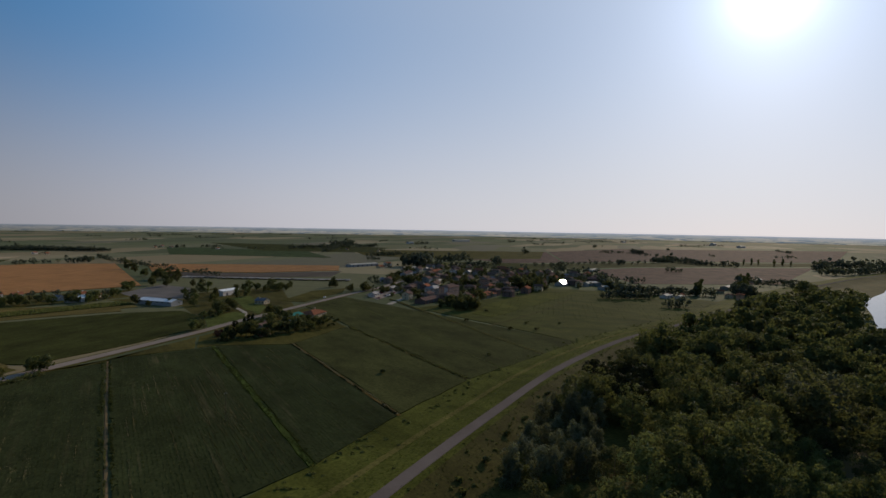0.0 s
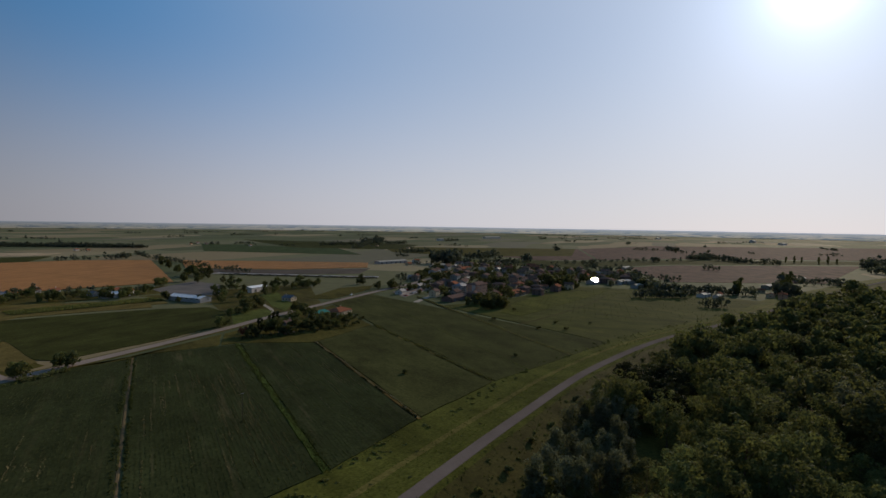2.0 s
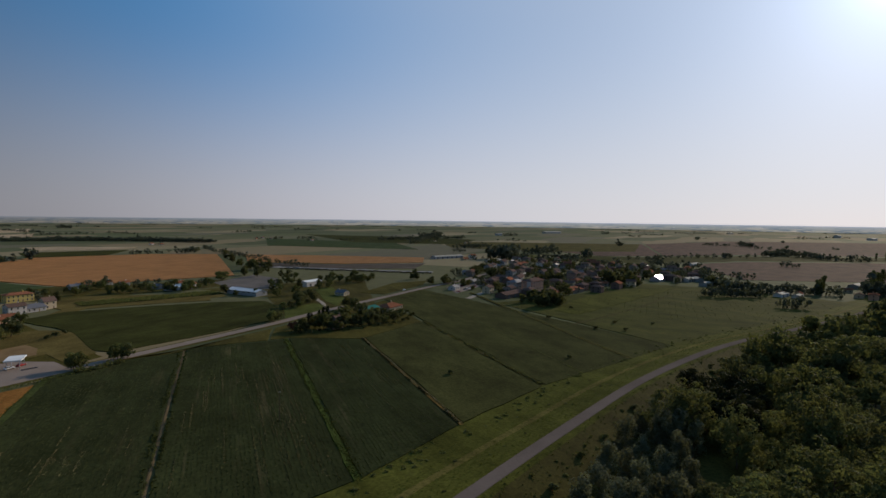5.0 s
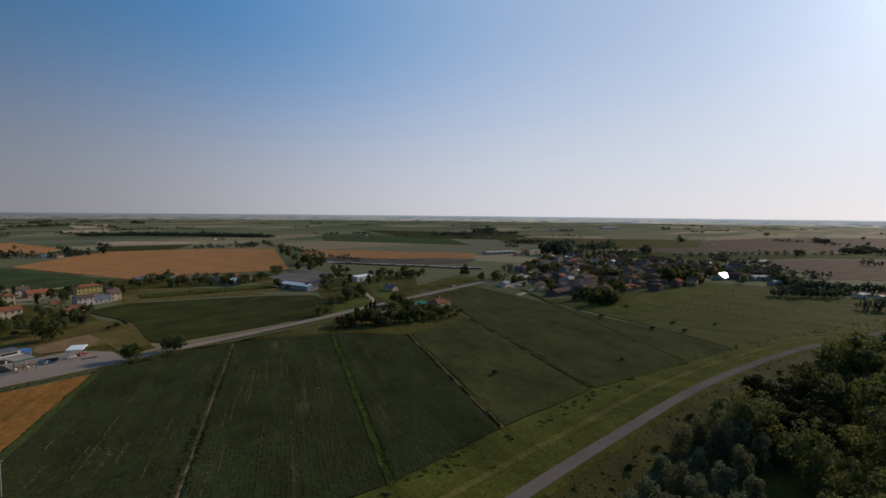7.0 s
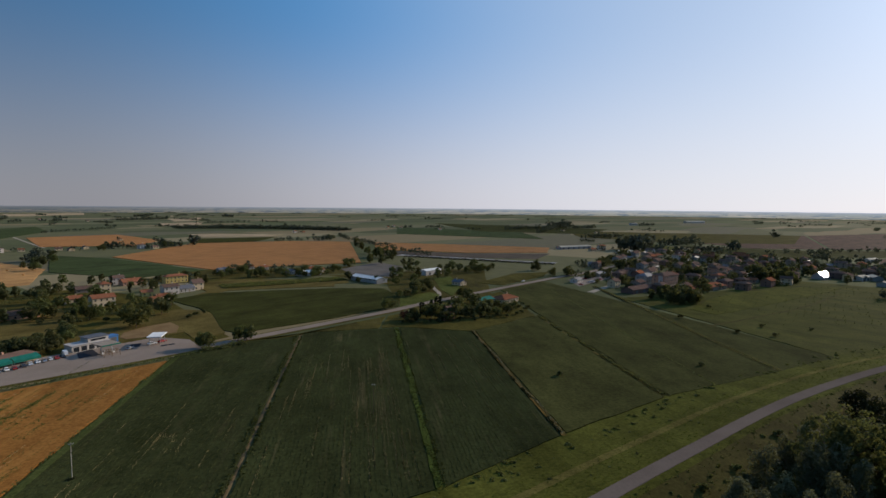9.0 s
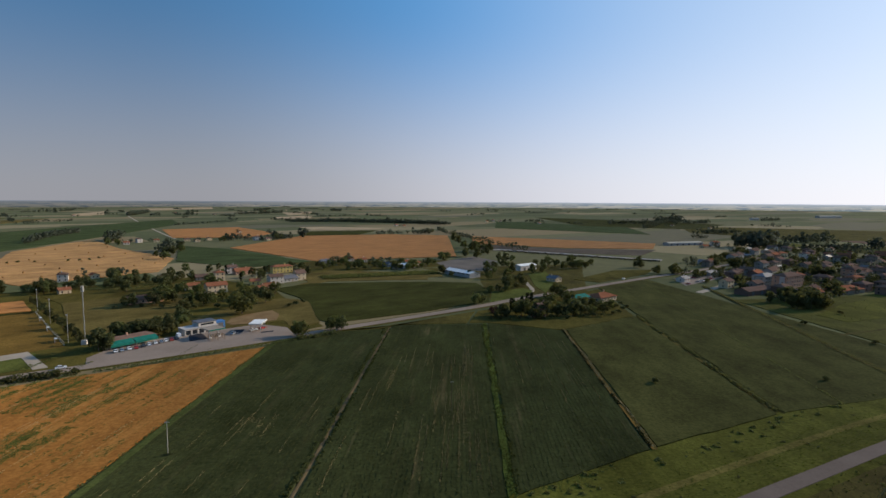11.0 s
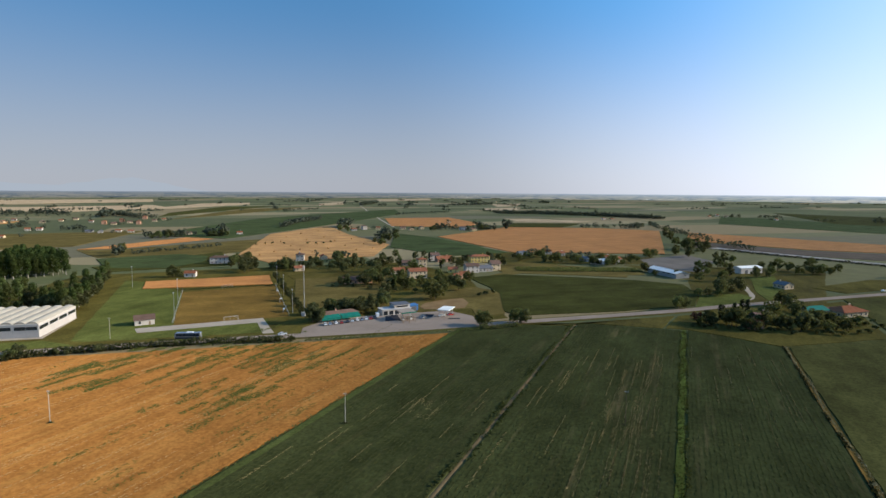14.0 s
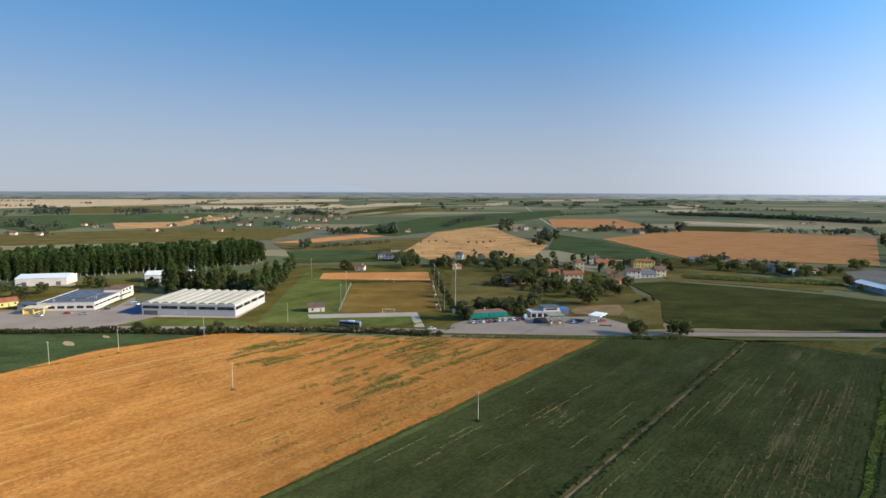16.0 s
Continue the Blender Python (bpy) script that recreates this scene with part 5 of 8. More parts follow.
def works():
    """The low works beside the hall: dark flat roofs, a two-storey office end and a pale porch."""
    m, w = front((-374.5, 108.9), (-352.6, 132.8))
    _, d = front((-352.6, 132.8), (-384.3, 166.6))
    ob = thing("factory", m, "low factory with dark flat roofs and white walls", "factory")
    part("wall", boxes((0, w, 0, d, -0.3, 4.6)), M["white"], ob)
    part("roof", boxes((0.4, w - 0.4, 0.4, d - 0.4, 4.6, 4.75), (2, w * 0.7, d * 0.25, d * 0.85, 4.75, 5.3)), M["slate"], ob)
    part("parapet", boxes((-0.1, w + 0.1, -0.1, 0.3, 4.6, 5.1), (-0.1, 0.3, 0.3, d, 4.6, 5.1), (w - 0.3, w + 0.1, 0.3, d, 4.6, 5.1)), M["concrete"], ob)
    off = part("office", boxes((w - 10, w + 1.5, d * 0.72, d + 4, -0.3, 6.8)), M["white"], ob, "two-storey office end")
    part("office_roof", boxes((w - 10.3, w + 1.8, d * 0.72 - 0.3, d + 4.3, 6.8, 7.1)), M["old_tile"], off)
    n = 6
    for i in range(n):
        add_window(ob, w * (i + 0.5) / n, 0, 1.4, w / n - 1.6, 1.5, "s", "grey")
    for i in range(9):
        y = d * (i + 0.5) / 9
        add_window(ob, w if y < d * 0.7 else w + 1.5, y, 2.3, d / 9 - 0.9, 1.0, "e", "grey")
    for i in range(3):
        add_window(ob, w + 1.5, d * 0.77 + i * d * 0.1, 5.0, 2.4, 1.2, "e", "grey")
    for i in range(5):
        part("solar_panel", boxes((3 + i * (w * 0.62 / 5), 2 + (i + 0.92) * (w * 0.62 / 5), d * 0.3, d * 0.8, 5.32, 5.42)), M["glass"], ob, "dark blue solar panel row")
    for x, y in ((w * 0.2, d * 0.12), (w * 0.55, d * 0.12), (w * 0.82, d * 0.3)):
        part("roof_vent", boxes((x - 0.6, x + 0.6, y - 0.6, y + 0.6, 4.7, 5.9)), M["galv"], ob)
    porch = thing("entrance_porch", m @ pose(-3, -9, 0), "pale yellow porch in front of the factory", "porch")
    part("roof", boxes((0, 12, 0, 7.5, 3.4, 4.0)), M["cream"], porch)
    for x in (0.4, 6.0, 11.6):
        part("pillar", boxes((x - 0.3, x + 0.3, 0.3, 0.9, -0.2, 3.4)), M["yellow"], porch)
    part("wall", boxes((0.2, 5.2, 1.2, 8.3, -0.2, 3.4)), M["yellow"], porch)
    return ob


works()
house(front((-402.6, 96.4), (-403.0, 104.9))[0] @ pose(3, 4, 0), 13, 8, 1, "yellow", "tile", "small yellow house with an orange tiled roof", chimney=False)
shed(front((-485.9, 119.1), (-466.7, 146.3))[0] @ pose(19, 10, 0), 34, 20, 6.0, 2.0, "white", "sheet", "white warehouse with a bright metal roof", "warehouse", 3)
shed(front((-430.2, 189.8), (-411.0, 214.3))[0] @ pose(18, 12, 0), 36, 16, 6.0, 2.2, "white", "sheet", "white warehouse half hidden by poplars", "warehouse", 2)
shed(front((-387.2, 101.7), (-377.3, 108.5))[0] @ pose(6, 5, 0), 12, 9, 3.6, 0.8, "grey", "slate", "low grey lean-to beside the factory", "shed", 1)
house(front((-252.3, 214.6), (-246.1, 220.3))[0] @ pose(5.0, 4.6, 0, 0, 0, 12), 9.5, 7.5, 1, "white", "old_tile", "small white changing room with a brown tiled roof", chimney=False, name="changing_room")


def restaurant():
    m, w = front((-166.1, 263.3), (-153.0, 282.3))
    ob = thing("restaurant", m, "roadside restaurant with a red roof and teal awnings", "restaurant")
    d, h = 10.5, 3.1
    part("wall", boxes((0, w, 3, d, -0.2, h)), M["cream"], ob)
    r = hip_roof(w, d - 3, h, 1.7, 0.7)
    bmesh.ops.translate(r, verts=r.verts, vec=(w / 2, (d + 3) / 2, 0))
    part("roof", r, M["old_tile"], ob)
    for i in range(2):
        x0, x1 = i * w / 2 + 0.2, (i + 1) * w / 2 - 0.2
        a = bmesh.new()
        v = [a.verts.new(p) for p in ((x0, -0.6, 2.35), (x1, -0.6, 2.35), (x1, 3.0, 3.5), (x0, 3.0, 3.5), (x0, -0.6, 2.23), (x1, -0.6, 2.23), (x1, 3.0, 3.38), (x0, 3.0, 3.38))]
        for idx in ((0, 1, 2, 3), (7, 6, 5, 4), (0, 4, 5, 1), (1, 5, 6, 2), (2, 6, 7, 3), (3, 7, 4, 0)):
            a.faces.new([v[j] for j in idx])
        aw = part("awning", a, M["teal"], ob, "teal canvas awning")
        part("valance", boxes((x0, x1, -0.68, -0.62, 1.2, 2.3)), M["teal"], aw)
        for x in (x0 + 0.2, (x0 + x1) / 2, x1 - 0.2):
            part("post", boxes((x - 0.06, x + 0.06, -0.5, -0.38, -0.1, 2.3)), M["galv"], ob)
    for i in range(5):
        add_window(ob, w * (i + 0.5) / 5, 3, 0.9, 1.8, 1.5, "s")
    part("chimney", boxes((w * 0.45, w * 0.45 + 0.8, d * 0.6, d * 0.6 + 0.8, h + 0.6, h + 2.6)), M["pink"], ob)
    return ob


restaurant()


def filling_station():
    m, w = front((-144.0, 292.2), (-132.7, 306.2))
    ob = thing("filling_station", m, "white filling station shop with dark shop windows", "station")
    part("wall", boxes((0, w, 0, 8, -0.2, 3.3), (w * 0.45, w, 1.5, 9, 3.3, 5.5)), M["white"], ob)
    part("roof", boxes((-0.3, w * 0.45 - 0.05, -0.3, 8.3, 3.3, 3.55), (w * 0.45 - 0.05, w + 0.3, -0.3, 1.45, 3.3, 3.55)), M["concrete"], ob)
    part("upper_roof", boxes((w * 0.45 - 0.4, w + 0.4, 1.1, 9.4, 5.5, 5.75)), M["slate"], ob)
    for i in range(5):
        add_window(ob, w * (i + 0.5) / 5, 0, 0.4, w / 5 - 1.0, 2.3, "s", "grey")
    add_window(ob, w * 0.72, 1.5, 4.0, w * 0.4, 0.9, "s", "grey")
    can = thing("pump_canopy", front((-127.6, 285.2), (-122.7, 291.4))[0], "flat grey canopy over the fuel pumps", "canopy")
    part("roof", boxes((0, 9, 0, 9, 4.5, 5.0)), M["drab"], can)
    part("fascia", boxes((-0.05, 9.05, -0.05, -0.01, 4.45, 5.05)), M["teal"], can)
    for x in (2.0, 7.0):
        part("column", boxes((x - 0.2, x + 0.2, 4.3, 4.7, 0, 4.5)), M["galv"], can)
        pump = thing("fuel_pump", can.matrix_world @ pose(x, 2.9, 0.14), "white and grey fuel pump under the canopy", "pump", "fuel pumps")
        part("body", boxes((-0.5, 0.5, -0.3, 0.3, 0, 1.9)), M["carwhite"], pump)
        part("display", boxes((-0.4, 0.4, -0.34, -0.29, 1.1, 1.6)), M["glass"], pump)
    blue = thing("wash_hall", m @ pose(w + 1, 4, 0), "blue-walled car wash beside the shop", "car wash")
    part("wall", boxes((0, 6, 1, 6, -0.2, 3.6)), M["blue"], blue)
    part("roof", boxes((-0.2, 6.2, 0.8, 6.2, 3.6, 3.8)), M["blue"], blue)
    part("gate", boxes((1, 5, 0.94, 1.02, 0.1, 2.9)), M["slate"], blue)
    sq = thing("canopy", pose(-113.5, 302, 0.1, 0, 0, 4), "square white canopy on slim steel posts", "canopy")
    part("roof", boxes((0, 7.0, 0, 11.0, 4.4, 4.9)), M["sheet"], sq)
    for x in (1.0, 6.0):
        for y in (1.2, 9.8):
            part("post", boxes((x - 0.12, x + 0.12, y - 0.12, y + 0.12, 0, 4.4)), M["galv"], sq)
    per = thing("pergola", front((-125.5, 282.4), (-119.7, 287.5))[0], "weathered wooden pergola on the forecourt", "pergola")
    for x in (0, 3.5, 7):
        for y in (0, 4):
            part("post", boxes((x - 0.12, x + 0.12, y - 0.12, y + 0.12, 0, 2.6)), M["wood"], per)
    for y in (-0.1, 3.9):
        part("beam", boxes((-0.4, 7.4, y, y + 0.2, 2.6, 2.8)), M["wood"], per)
    for i in range(9):
        part("slat", boxes((i * 0.87, i * 0.87 + 0.12, -0.5, 4.5, 2.8, 2.92)), M["wood"], per)
    return ob


filling_station()

# houses of the hamlet beyond the restaurant and the farms round it
def homes(points, rot, styles, group):
    for i, p in enumerate(points):
        w, d, st, wall, roof, hip = styles[i % len(styles)]
        tone = {"white": "white plastered", "cream": "cream plastered", "pink": "terracotta plastered", "grey": "grey plastered", "yellow": "yellow plastered", "brick": "dull brick", "drab": "drab plastered"}[wall]
        top = {"tile": "an orange tiled roof", "old_tile": "a brown tiled roof", "slate": "a dark roof", "sheet": "a pale metal roof"}[roof]
        size = "single-storey" if st == 1 else ("two-storey" if st == 2 else "three-storey")
        house(pose(p[0], p[1], 0, 0, 0, rot + rnd.choice((0, 0, 90)) + rnd.uniform(-9, 9)), w, d, st, wall, roof, f"{tone} {size} house with {top}", hip, rnd.random() < 0.7, group, lite=group in ("town houses", "far farmhouses", "houses by the dike"))


A = (9, 8, 2, "pink", "tile", True)
B = (9.5, 8, 1, "cream", "old_tile", False)
C = (8.5, 7, 1, "white", "tile", False)
D = (8, 6.5, 1, "cream", "tile", False)
E = (11, 8, 2, "white", "old_tile", True)
G = (11, 7, 1, "grey", "slate", False)
house(pose(-208.2, 476.8, 0, 0, 0, 42), 8, 8, 3, "cream", "tile", "cream tower-like house with a low tiled roof", True, True, "hamlet houses")
house(pose(-188.4, 427.2, 0, 0, 0, 42), 15, 9, 2, "cream", "tile", "two-storey cream house with an orange tiled roof", False, True, "hamlet houses")
house(pose(-223.6, 538.7, 0, 0, 0, 40), 10, 8, 2, "white", "old_tile", "white gabled house with a brown roof", False, True, "hamlet houses")
house(pose(-210.4, 535.0, 0, 0, 0, 44), 17, 9, 1, "pink", "tile", "long house with a bright orange tiled roof", False, True, "hamlet houses", rise=2.6)
house(pose(-176.3, 547.1, 0, 0, 0, 38), 20, 9, 2, "yellow", "tile", "yellow house with a wide red-brown roof", True, True, "hamlet houses")
house(pose(-158.7, 477.4, 0, 0, 0, 42), 12, 8, 2, "white", "old_tile", "white two-storey house with a brown roof", False, True, "hamlet houses")
house(pose(-150.9, 488.9, 0, 0, 0, 48), 14, 9, 1, "grey", "slate", "grey house with a dark purple roof", False, True, "hamlet houses", rise=2.4)
house(pose(-144.3, 500.2, 0, 0, 0, 42), 9, 8, 2, "cream", "old_tile", "cream gabled house at the field's edge", False, True, "hamlet houses", rise=2.8)
house(pose(-173.8, 469.9, 0, 0, 0, 30), 8, 7, 1, "yellow", "tile", "small yellow house with an orange roof", False, True, "hamlet houses")
house(pose(-155.9, 436.6, 0, 0, 0, 52), 7, 6, 1, "pink", "tile", "small terracotta house with an orange roof", False, True, "hamlet houses")
house(pose(-154.7, 450.4, 0, 0, 0, 40), 8, 6, 1, "cream", "tile", "small cream house with an orange roof", False, True, "hamlet houses")
house(pose(-219.7, 383.8, 0, 0, 0, 42), 22, 9, 1, "pink", "old_tile", "long tan hall half hidden by trees", False, True, "hamlet houses", rise=2.2)
house(pose(-215.2, 442.1, 0, 0, 0, 42), 12, 8, 1, "cream", "tile", "cream house with an orange roof among trees", False, True, "hamlet houses")
house(pose(-230.1, 491.8, 0, 0, 0, 36), 12, 8, 1, "drab", "old_tile", "drab house with a brown roof among trees", False, True, "hamlet houses")
homes([(-347.1, 476.2), (-332.7, 496.2), (-152.4, 624.7), (-129.4, 652.2), (-112.4, 643.6), (-78.4, 605.6), (-59.3, 628.0)], 42, [E, D, G, C, C, G, C], "outlying farmhouses")
house(pose(*(-401.4, 422.4), 0, 0, 0, 38), 19, 8, 2, "white", "old_tile", "long white farmhouse behind the pitch", True, True, "outlying farmhouses")
homes([(-361.6, 350.5), (-301.3, 415.7), (-48.2, 614.4)], 42, [C, D, C], "outlying farmhouses")
shed(pose(*(-58.4, 591.5), 0, 0, 0, 42), 26, 10, 3.6, 1.6, "white", "sheet", "long white farm shed with a bluish roof")
homes([(-523.5, 852.2), (-525.3, 888.9), (-506.4, 907.4), (-465.3, 927.9), (-440.9, 913.9), (-356.6, 959.8), (-337.3, 961.2)], 42, [C, E, D, B, B, E, B], "far farmhouses")
homes([(-706.6, 656.0), (-643.3, 699.7), (-438.9, 953.6), (-1061.3, 763.0), (-1031.0, 761.8), (-1098.2, 828.8), (-1047.7, 809.9), (-999.7, 793.2)], 42, [B, C, B, A, B, A, B, A], "far farmhouses")
homes([(-1008.2, 590.7), (-996.3, 602.5), (-875.3, 608.1), (-851.5, 610.6), (-845.4, 637.4), (-820.5, 641.0), (-960.8, 409.3), (-882.9, 484.9)], 42, [C, C, G, G, C, C, D, D], "far farmhouses")
homes([(-1044.2, 232.0), (-1004.3, 255.7), (-1072.6, 479.8), (-1101.5, 548.6), (-1344.5, 2557.4), (-466.2, 1153.5), (-1044.7, 2915.9)], 42, [C, C, D, D, C, D, C], "far farmhouses")

homes([(-1356.2, 640.2), (-1285.4, 638.0), (-1369.4, 707.4), (-1269.5, 690.9), (-1331.7, 746.4), (-1199.1, 725.9), (-1221.9, 777.9)], 42, [D, C, B, D, C, B, D], "far farmhouses")
homes([(-1251.6, 829.1), (-1138.0, 788.2), (-1054.2, 873.6), (-1082.3, 921.1), (-1154.9, 929.0), (-1202.7, 374.4), (-1152.8, 378.5)], 42, [B, C, B, D, A, D, C], "far farmhouses")
homes([(-1494.9, 2082.5), (-1604.4, 2594.6), (-1056.3, 2334.2), (-1041.5, 2612.5), (-1048.6, 3277.1), (-175.3, 1498.4), (-150.1, 1467.2)], 42, [C, D, B, C, D, C, D], "far farmhouses")
homes([(84.5, 1798.4), (110.5, 1896.8), (128.5, 1812.3), (801.0, 2221.8), (608.4, 1607.3), (651.4, 1465.5), (239.2, 1689.4)], 42, [D, C, B, C, D, B, C], "far farmhouses")

# the farmstead on the main road
shed(pose(*(69.6, 587.6), 0, 0, 0, 40), 24, 12, 5.0, 1.2, "white", "sheet", "white farm building with a bright flat roof", "barn")
shed(pose(*(3.6, 538.7), 0, 0, 0, 128), 40, 13, 4.0, 1.6, "grey", "sheet", "long grey farm shed with a blue-white roof", "barn", 3)
house(pose(*(87.2, 506.1), 0, 0, 0, 130), 10.5, 8.5, 1, "cream", "slate", "white gabled farmhouse with a dark roof", False, True, "farmstead")
house(pose(51.0, 353.2, 0, 0, 0, 40), 9, 7, 1, "pink", "tile", "brick cottage with a red roof among trees", False, True, "farmstead")
house(pose(57.6, 376.4, 0, 0, 0, 40), 11, 7, 1, "drab", "old_tile", "drab farmhouse half hidden by trees", False, True, "farmstead")
house(pose(106.4, 413.8, 0, 0, 0, 40), 19, 13, 1, "cream", "tile", "low house with a wide red tiled roof", True, True, "farmstead")
shed(pose(88.1, 406.9, 0, 0, 0, 40), 15, 10, 3.4, 1.8, "grey", "teal", "barn with a teal green roof", "barn", 1)
shed(pose(97.7, 413.1, 0, 0, 0, 40), 10, 7, 3.0, 1.2, "drab", "old_tile", "low outbuilding with a brown roof", "shed", 1)
shed(pose(*(369.9, 928.5), 0, 0, 0, 20), 70, 14, 4.2, 1.5, "grey", "vault", "very long white barn with a bright roof", "barn", 6)

# the town
TOWN = [(203.1, 514.2), (232.8, 468.0), (246.3, 399.1), (291.6, 438.2), (422.4, 472.5), (509.7, 465.1), (630.2, 574.1), (589.1, 701.9), (518.0, 853.4), (429.3, 830.1), (310.5, 703.3)]
town_styles = [(11, 9, 2, "brick", "old_tile", True), (13, 9, 2, "drab", "old_tile", False), (12, 8, 1, "grey", "slate", False), (9, 7, 1, "drab", "tile", False), (14, 10, 2, "brick", "old_tile", True),
               (12, 10, 2, "grey", "old_tile", False), (13, 9, 2, "drab", "old_tile", True), (10, 8, 2, "cream", "old_tile", False), (15, 9, 2, "brick", "tile", False)]
apart = [(pose(*(274.3, 471.5), 0, 0, 0, 30), 24, 12, 4, "pink", "old_tile", "terracotta apartment block with a white gable", True),
         (pose(*(265.5, 489.5), 0, 0, 0, 30), 18, 12, 3, "grey", "slate", "grey apartment block with a flat dark roof", True),
         (pose(*(379.1, 544.8), 0, 0, 0, 30), 22, 12, 3, "pink", "old_tile", "red brick apartment block in the town", True)]
spots = []
for m, w, d, st, wall, roof, label, hip in apart:
    block = house(m, w, d, st, wall, roof, label, hip, True, "town houses")
    if "gable" in label:
        part("gable", boxes((-w / 2 - 0.25, -w / 2 - 0.02, -4.5, -0.5, 0.1, 12.0)), M["white"], block, "tall white gable panel")
    spots.append((m.translation.x, m.translation.y))
shed(pose(236.9, 450.6, 0, 0, 0, 30), 34, 12, 3.6, 2.2, "brick", "old_tile", "long low brick building with a brown roof", "barn", 3)
spots.append((236.9, 450.6))
house(pose(413.4, 911.0, 0, 0, 0, 30), 14, 9, 2, "white", "tile", "white house with an orange roof beside the long barn", False, True, "town houses", lite=True)
spots.append((413.4, 911.0))
house(pose(381.8, 876.7, 0, 0, 0, 30), 12, 9, 1, "cream", "tile", "cream house with an orange roof beside the long barn", False, True, "town houses", lite=True)
spots.append((381.8, 876.7))
shed(pose(414.2, 826.0, 0, 0, 0, 20), 30, 10, 4, 1.4, "white", "vault", "white shed with a bright roof at the town's edge", "shed", 2)
spots.append((414.2, 826.0))
house(pose(205.5, 513.2, 0, 0, 0, 40), 10, 8, 1, "white", "slate", "white house with a dark roof beside the car park", False, True, "town houses", lite=True)
spots.append((205.5, 513.2))
house(pose(312.3, 459.3, 0, 0, 0, 25), 30, 14, 1, "drab", "tile", "wide low hall with a pale tiled roof", True, True, "town houses", lite=True)
spots.append((312.3, 459.3))
house(pose(356.0, 510.8, 0, 0, 0, 25), 13, 9, 2, "pink", "tile", "red plastered house with an orange roof", True, True, "town houses", lite=True)
spots.append((356.0, 510.8))
house(pose(312.0, 522.6, 0, 0, 0, 25), 12, 9, 2, "pink", "tile", "terracotta house with an orange roof", True, True, "town houses", lite=True)
spots.append((312.0, 522.6))
house(pose(448.2, 731.1, 0, 0, 0, 25), 14, 10, 2, "white", "old_tile", "pale two-storey house at the back of the town", True, True, "town houses", lite=True)
spots.append((448.2, 731.1))
house(pose(418.1, 735.3, 0, 0, 0, 25), 14, 10, 2, "cream", "tile", "cream two-storey house at the back of the town", True, True, "town houses", lite=True)
spots.append((418.1, 735.3))
house(pose(405.5, 532.2, 0, 0, 0, 25), 18, 9, 1, "white", "vault", "low white building with a pale roof", False, True, "town houses", lite=True)
spots.append((405.5, 532.2))
shed(pose(511.6, 500.0, 0, 0, 0, 20), 16, 9, 4, 1.6, "white", "vault", "white shed with a bright roof among trees", "shed", 2)
spots.append((511.6, 500.0))
shed(pose(525.8, 497.7, 0, 0, 0, 60), 18, 9, 4, 1.6, "grey", "vault", "grey shed with a bright roof among trees", "shed", 2)
spots.append((525.8, 497.7))
shed(pose(498.8, 460.4, 0, 0, 0, 20), 18, 9, 3.6, 1.4, "grey", "vault", "grey shed with a bright roof among trees", "shed", 2)
spots.append((498.8, 460.4))
shed(pose(708.6, 677.2, 0, 0, 0, 20), 26, 9, 4, 1.4, "white", "vault", "white farm shed in the fields", "shed", 2)
spots.append((708.6, 677.2))
shed(pose(499.7, 369.6, 0, 0, 0, 15), 18, 8, 3.4, 1.2, "white", "vault", "low white shed with a bright roof", "shed", 2)
spots.append((499.7, 369.6))
shed(pose(506.1, 357.3, 0, 0, 0, 15), 10, 7, 3.0, 1.0, "white", "vault", "low white shed with a bright roof", "shed", 2)
spots.append((506.1, 357.3))
shed(pose(656.3, 393.1, 0, 0, 0, 15), 26, 10, 4, 1.4, "drab", "vault", "shed with a bright roof beside the dike", "shed", 2)
spots.append((656.3, 393.1))
shed(pose(800.1, 434.5, 0, 0, 0, 15), 30, 10, 4, 1.4, "drab", "vault", "long shed with a bright roof beside the dike", "shed", 2)
spots.append((800.1, 434.5))
shed(pose(2821.4, 1781.1, 0, 0, 0, 15), 40, 20, 12, 3, "white", "vault", "far white works building in the haze", "warehouse", 2)
spots.append((2821.4, 1781.1))
shed(pose(2622.5, 1509.1, 0, 0, 0, 15), 60, 24, 8, 3, "white", "vault", "far white warehouse in the haze", "warehouse", 2)
spots.append((2622.5, 1509.1))
shed(pose(2757.7, 2343.8, 0, 0, 0, 15), 40, 16, 7, 2, "white", "vault", "far white warehouse in the haze", "warehouse", 2)
spots.append((2757.7, 2343.8))
shed(pose(1626.6, 2498.9, 0, 0, 0, 15), 120, 24, 7, 3, "white", "vault", "far long white warehouse in the haze", "warehouse", 4)
spots.append((1626.6, 2498.9))
shed(pose(1126.1, 2156.7, 0, 0, 0, 15), 30, 16, 7, 2, "white", "vault", "far white barn in the haze", "barn", 2)
spots.append((1126.1, 2156.7))
plot("pavement", [(203.5, 531.0), (288.9, 612.3), (273.7, 558.3), (197.2, 486.3)], M["asphalt"], 0.12, "asphalt car park at the edge of the town")
ribbon("road", [(193.2, 451.3), (219.8, 478.7), (241.4, 498.8), (282.9, 527.3), (336.8, 575.4)], [(-3, 0.05), (-2.8, 0.16), (2.8, 0.16), (3, 0.05)], M["gravel"], 8, label="pale street into the town")
SQUARE = [(210.5, 525.4), (279.5, 595.8), (269.9, 558.9)]
tx, ty = [p[0] for p in TOWN], [p[1] for p in TOWN]
points = []
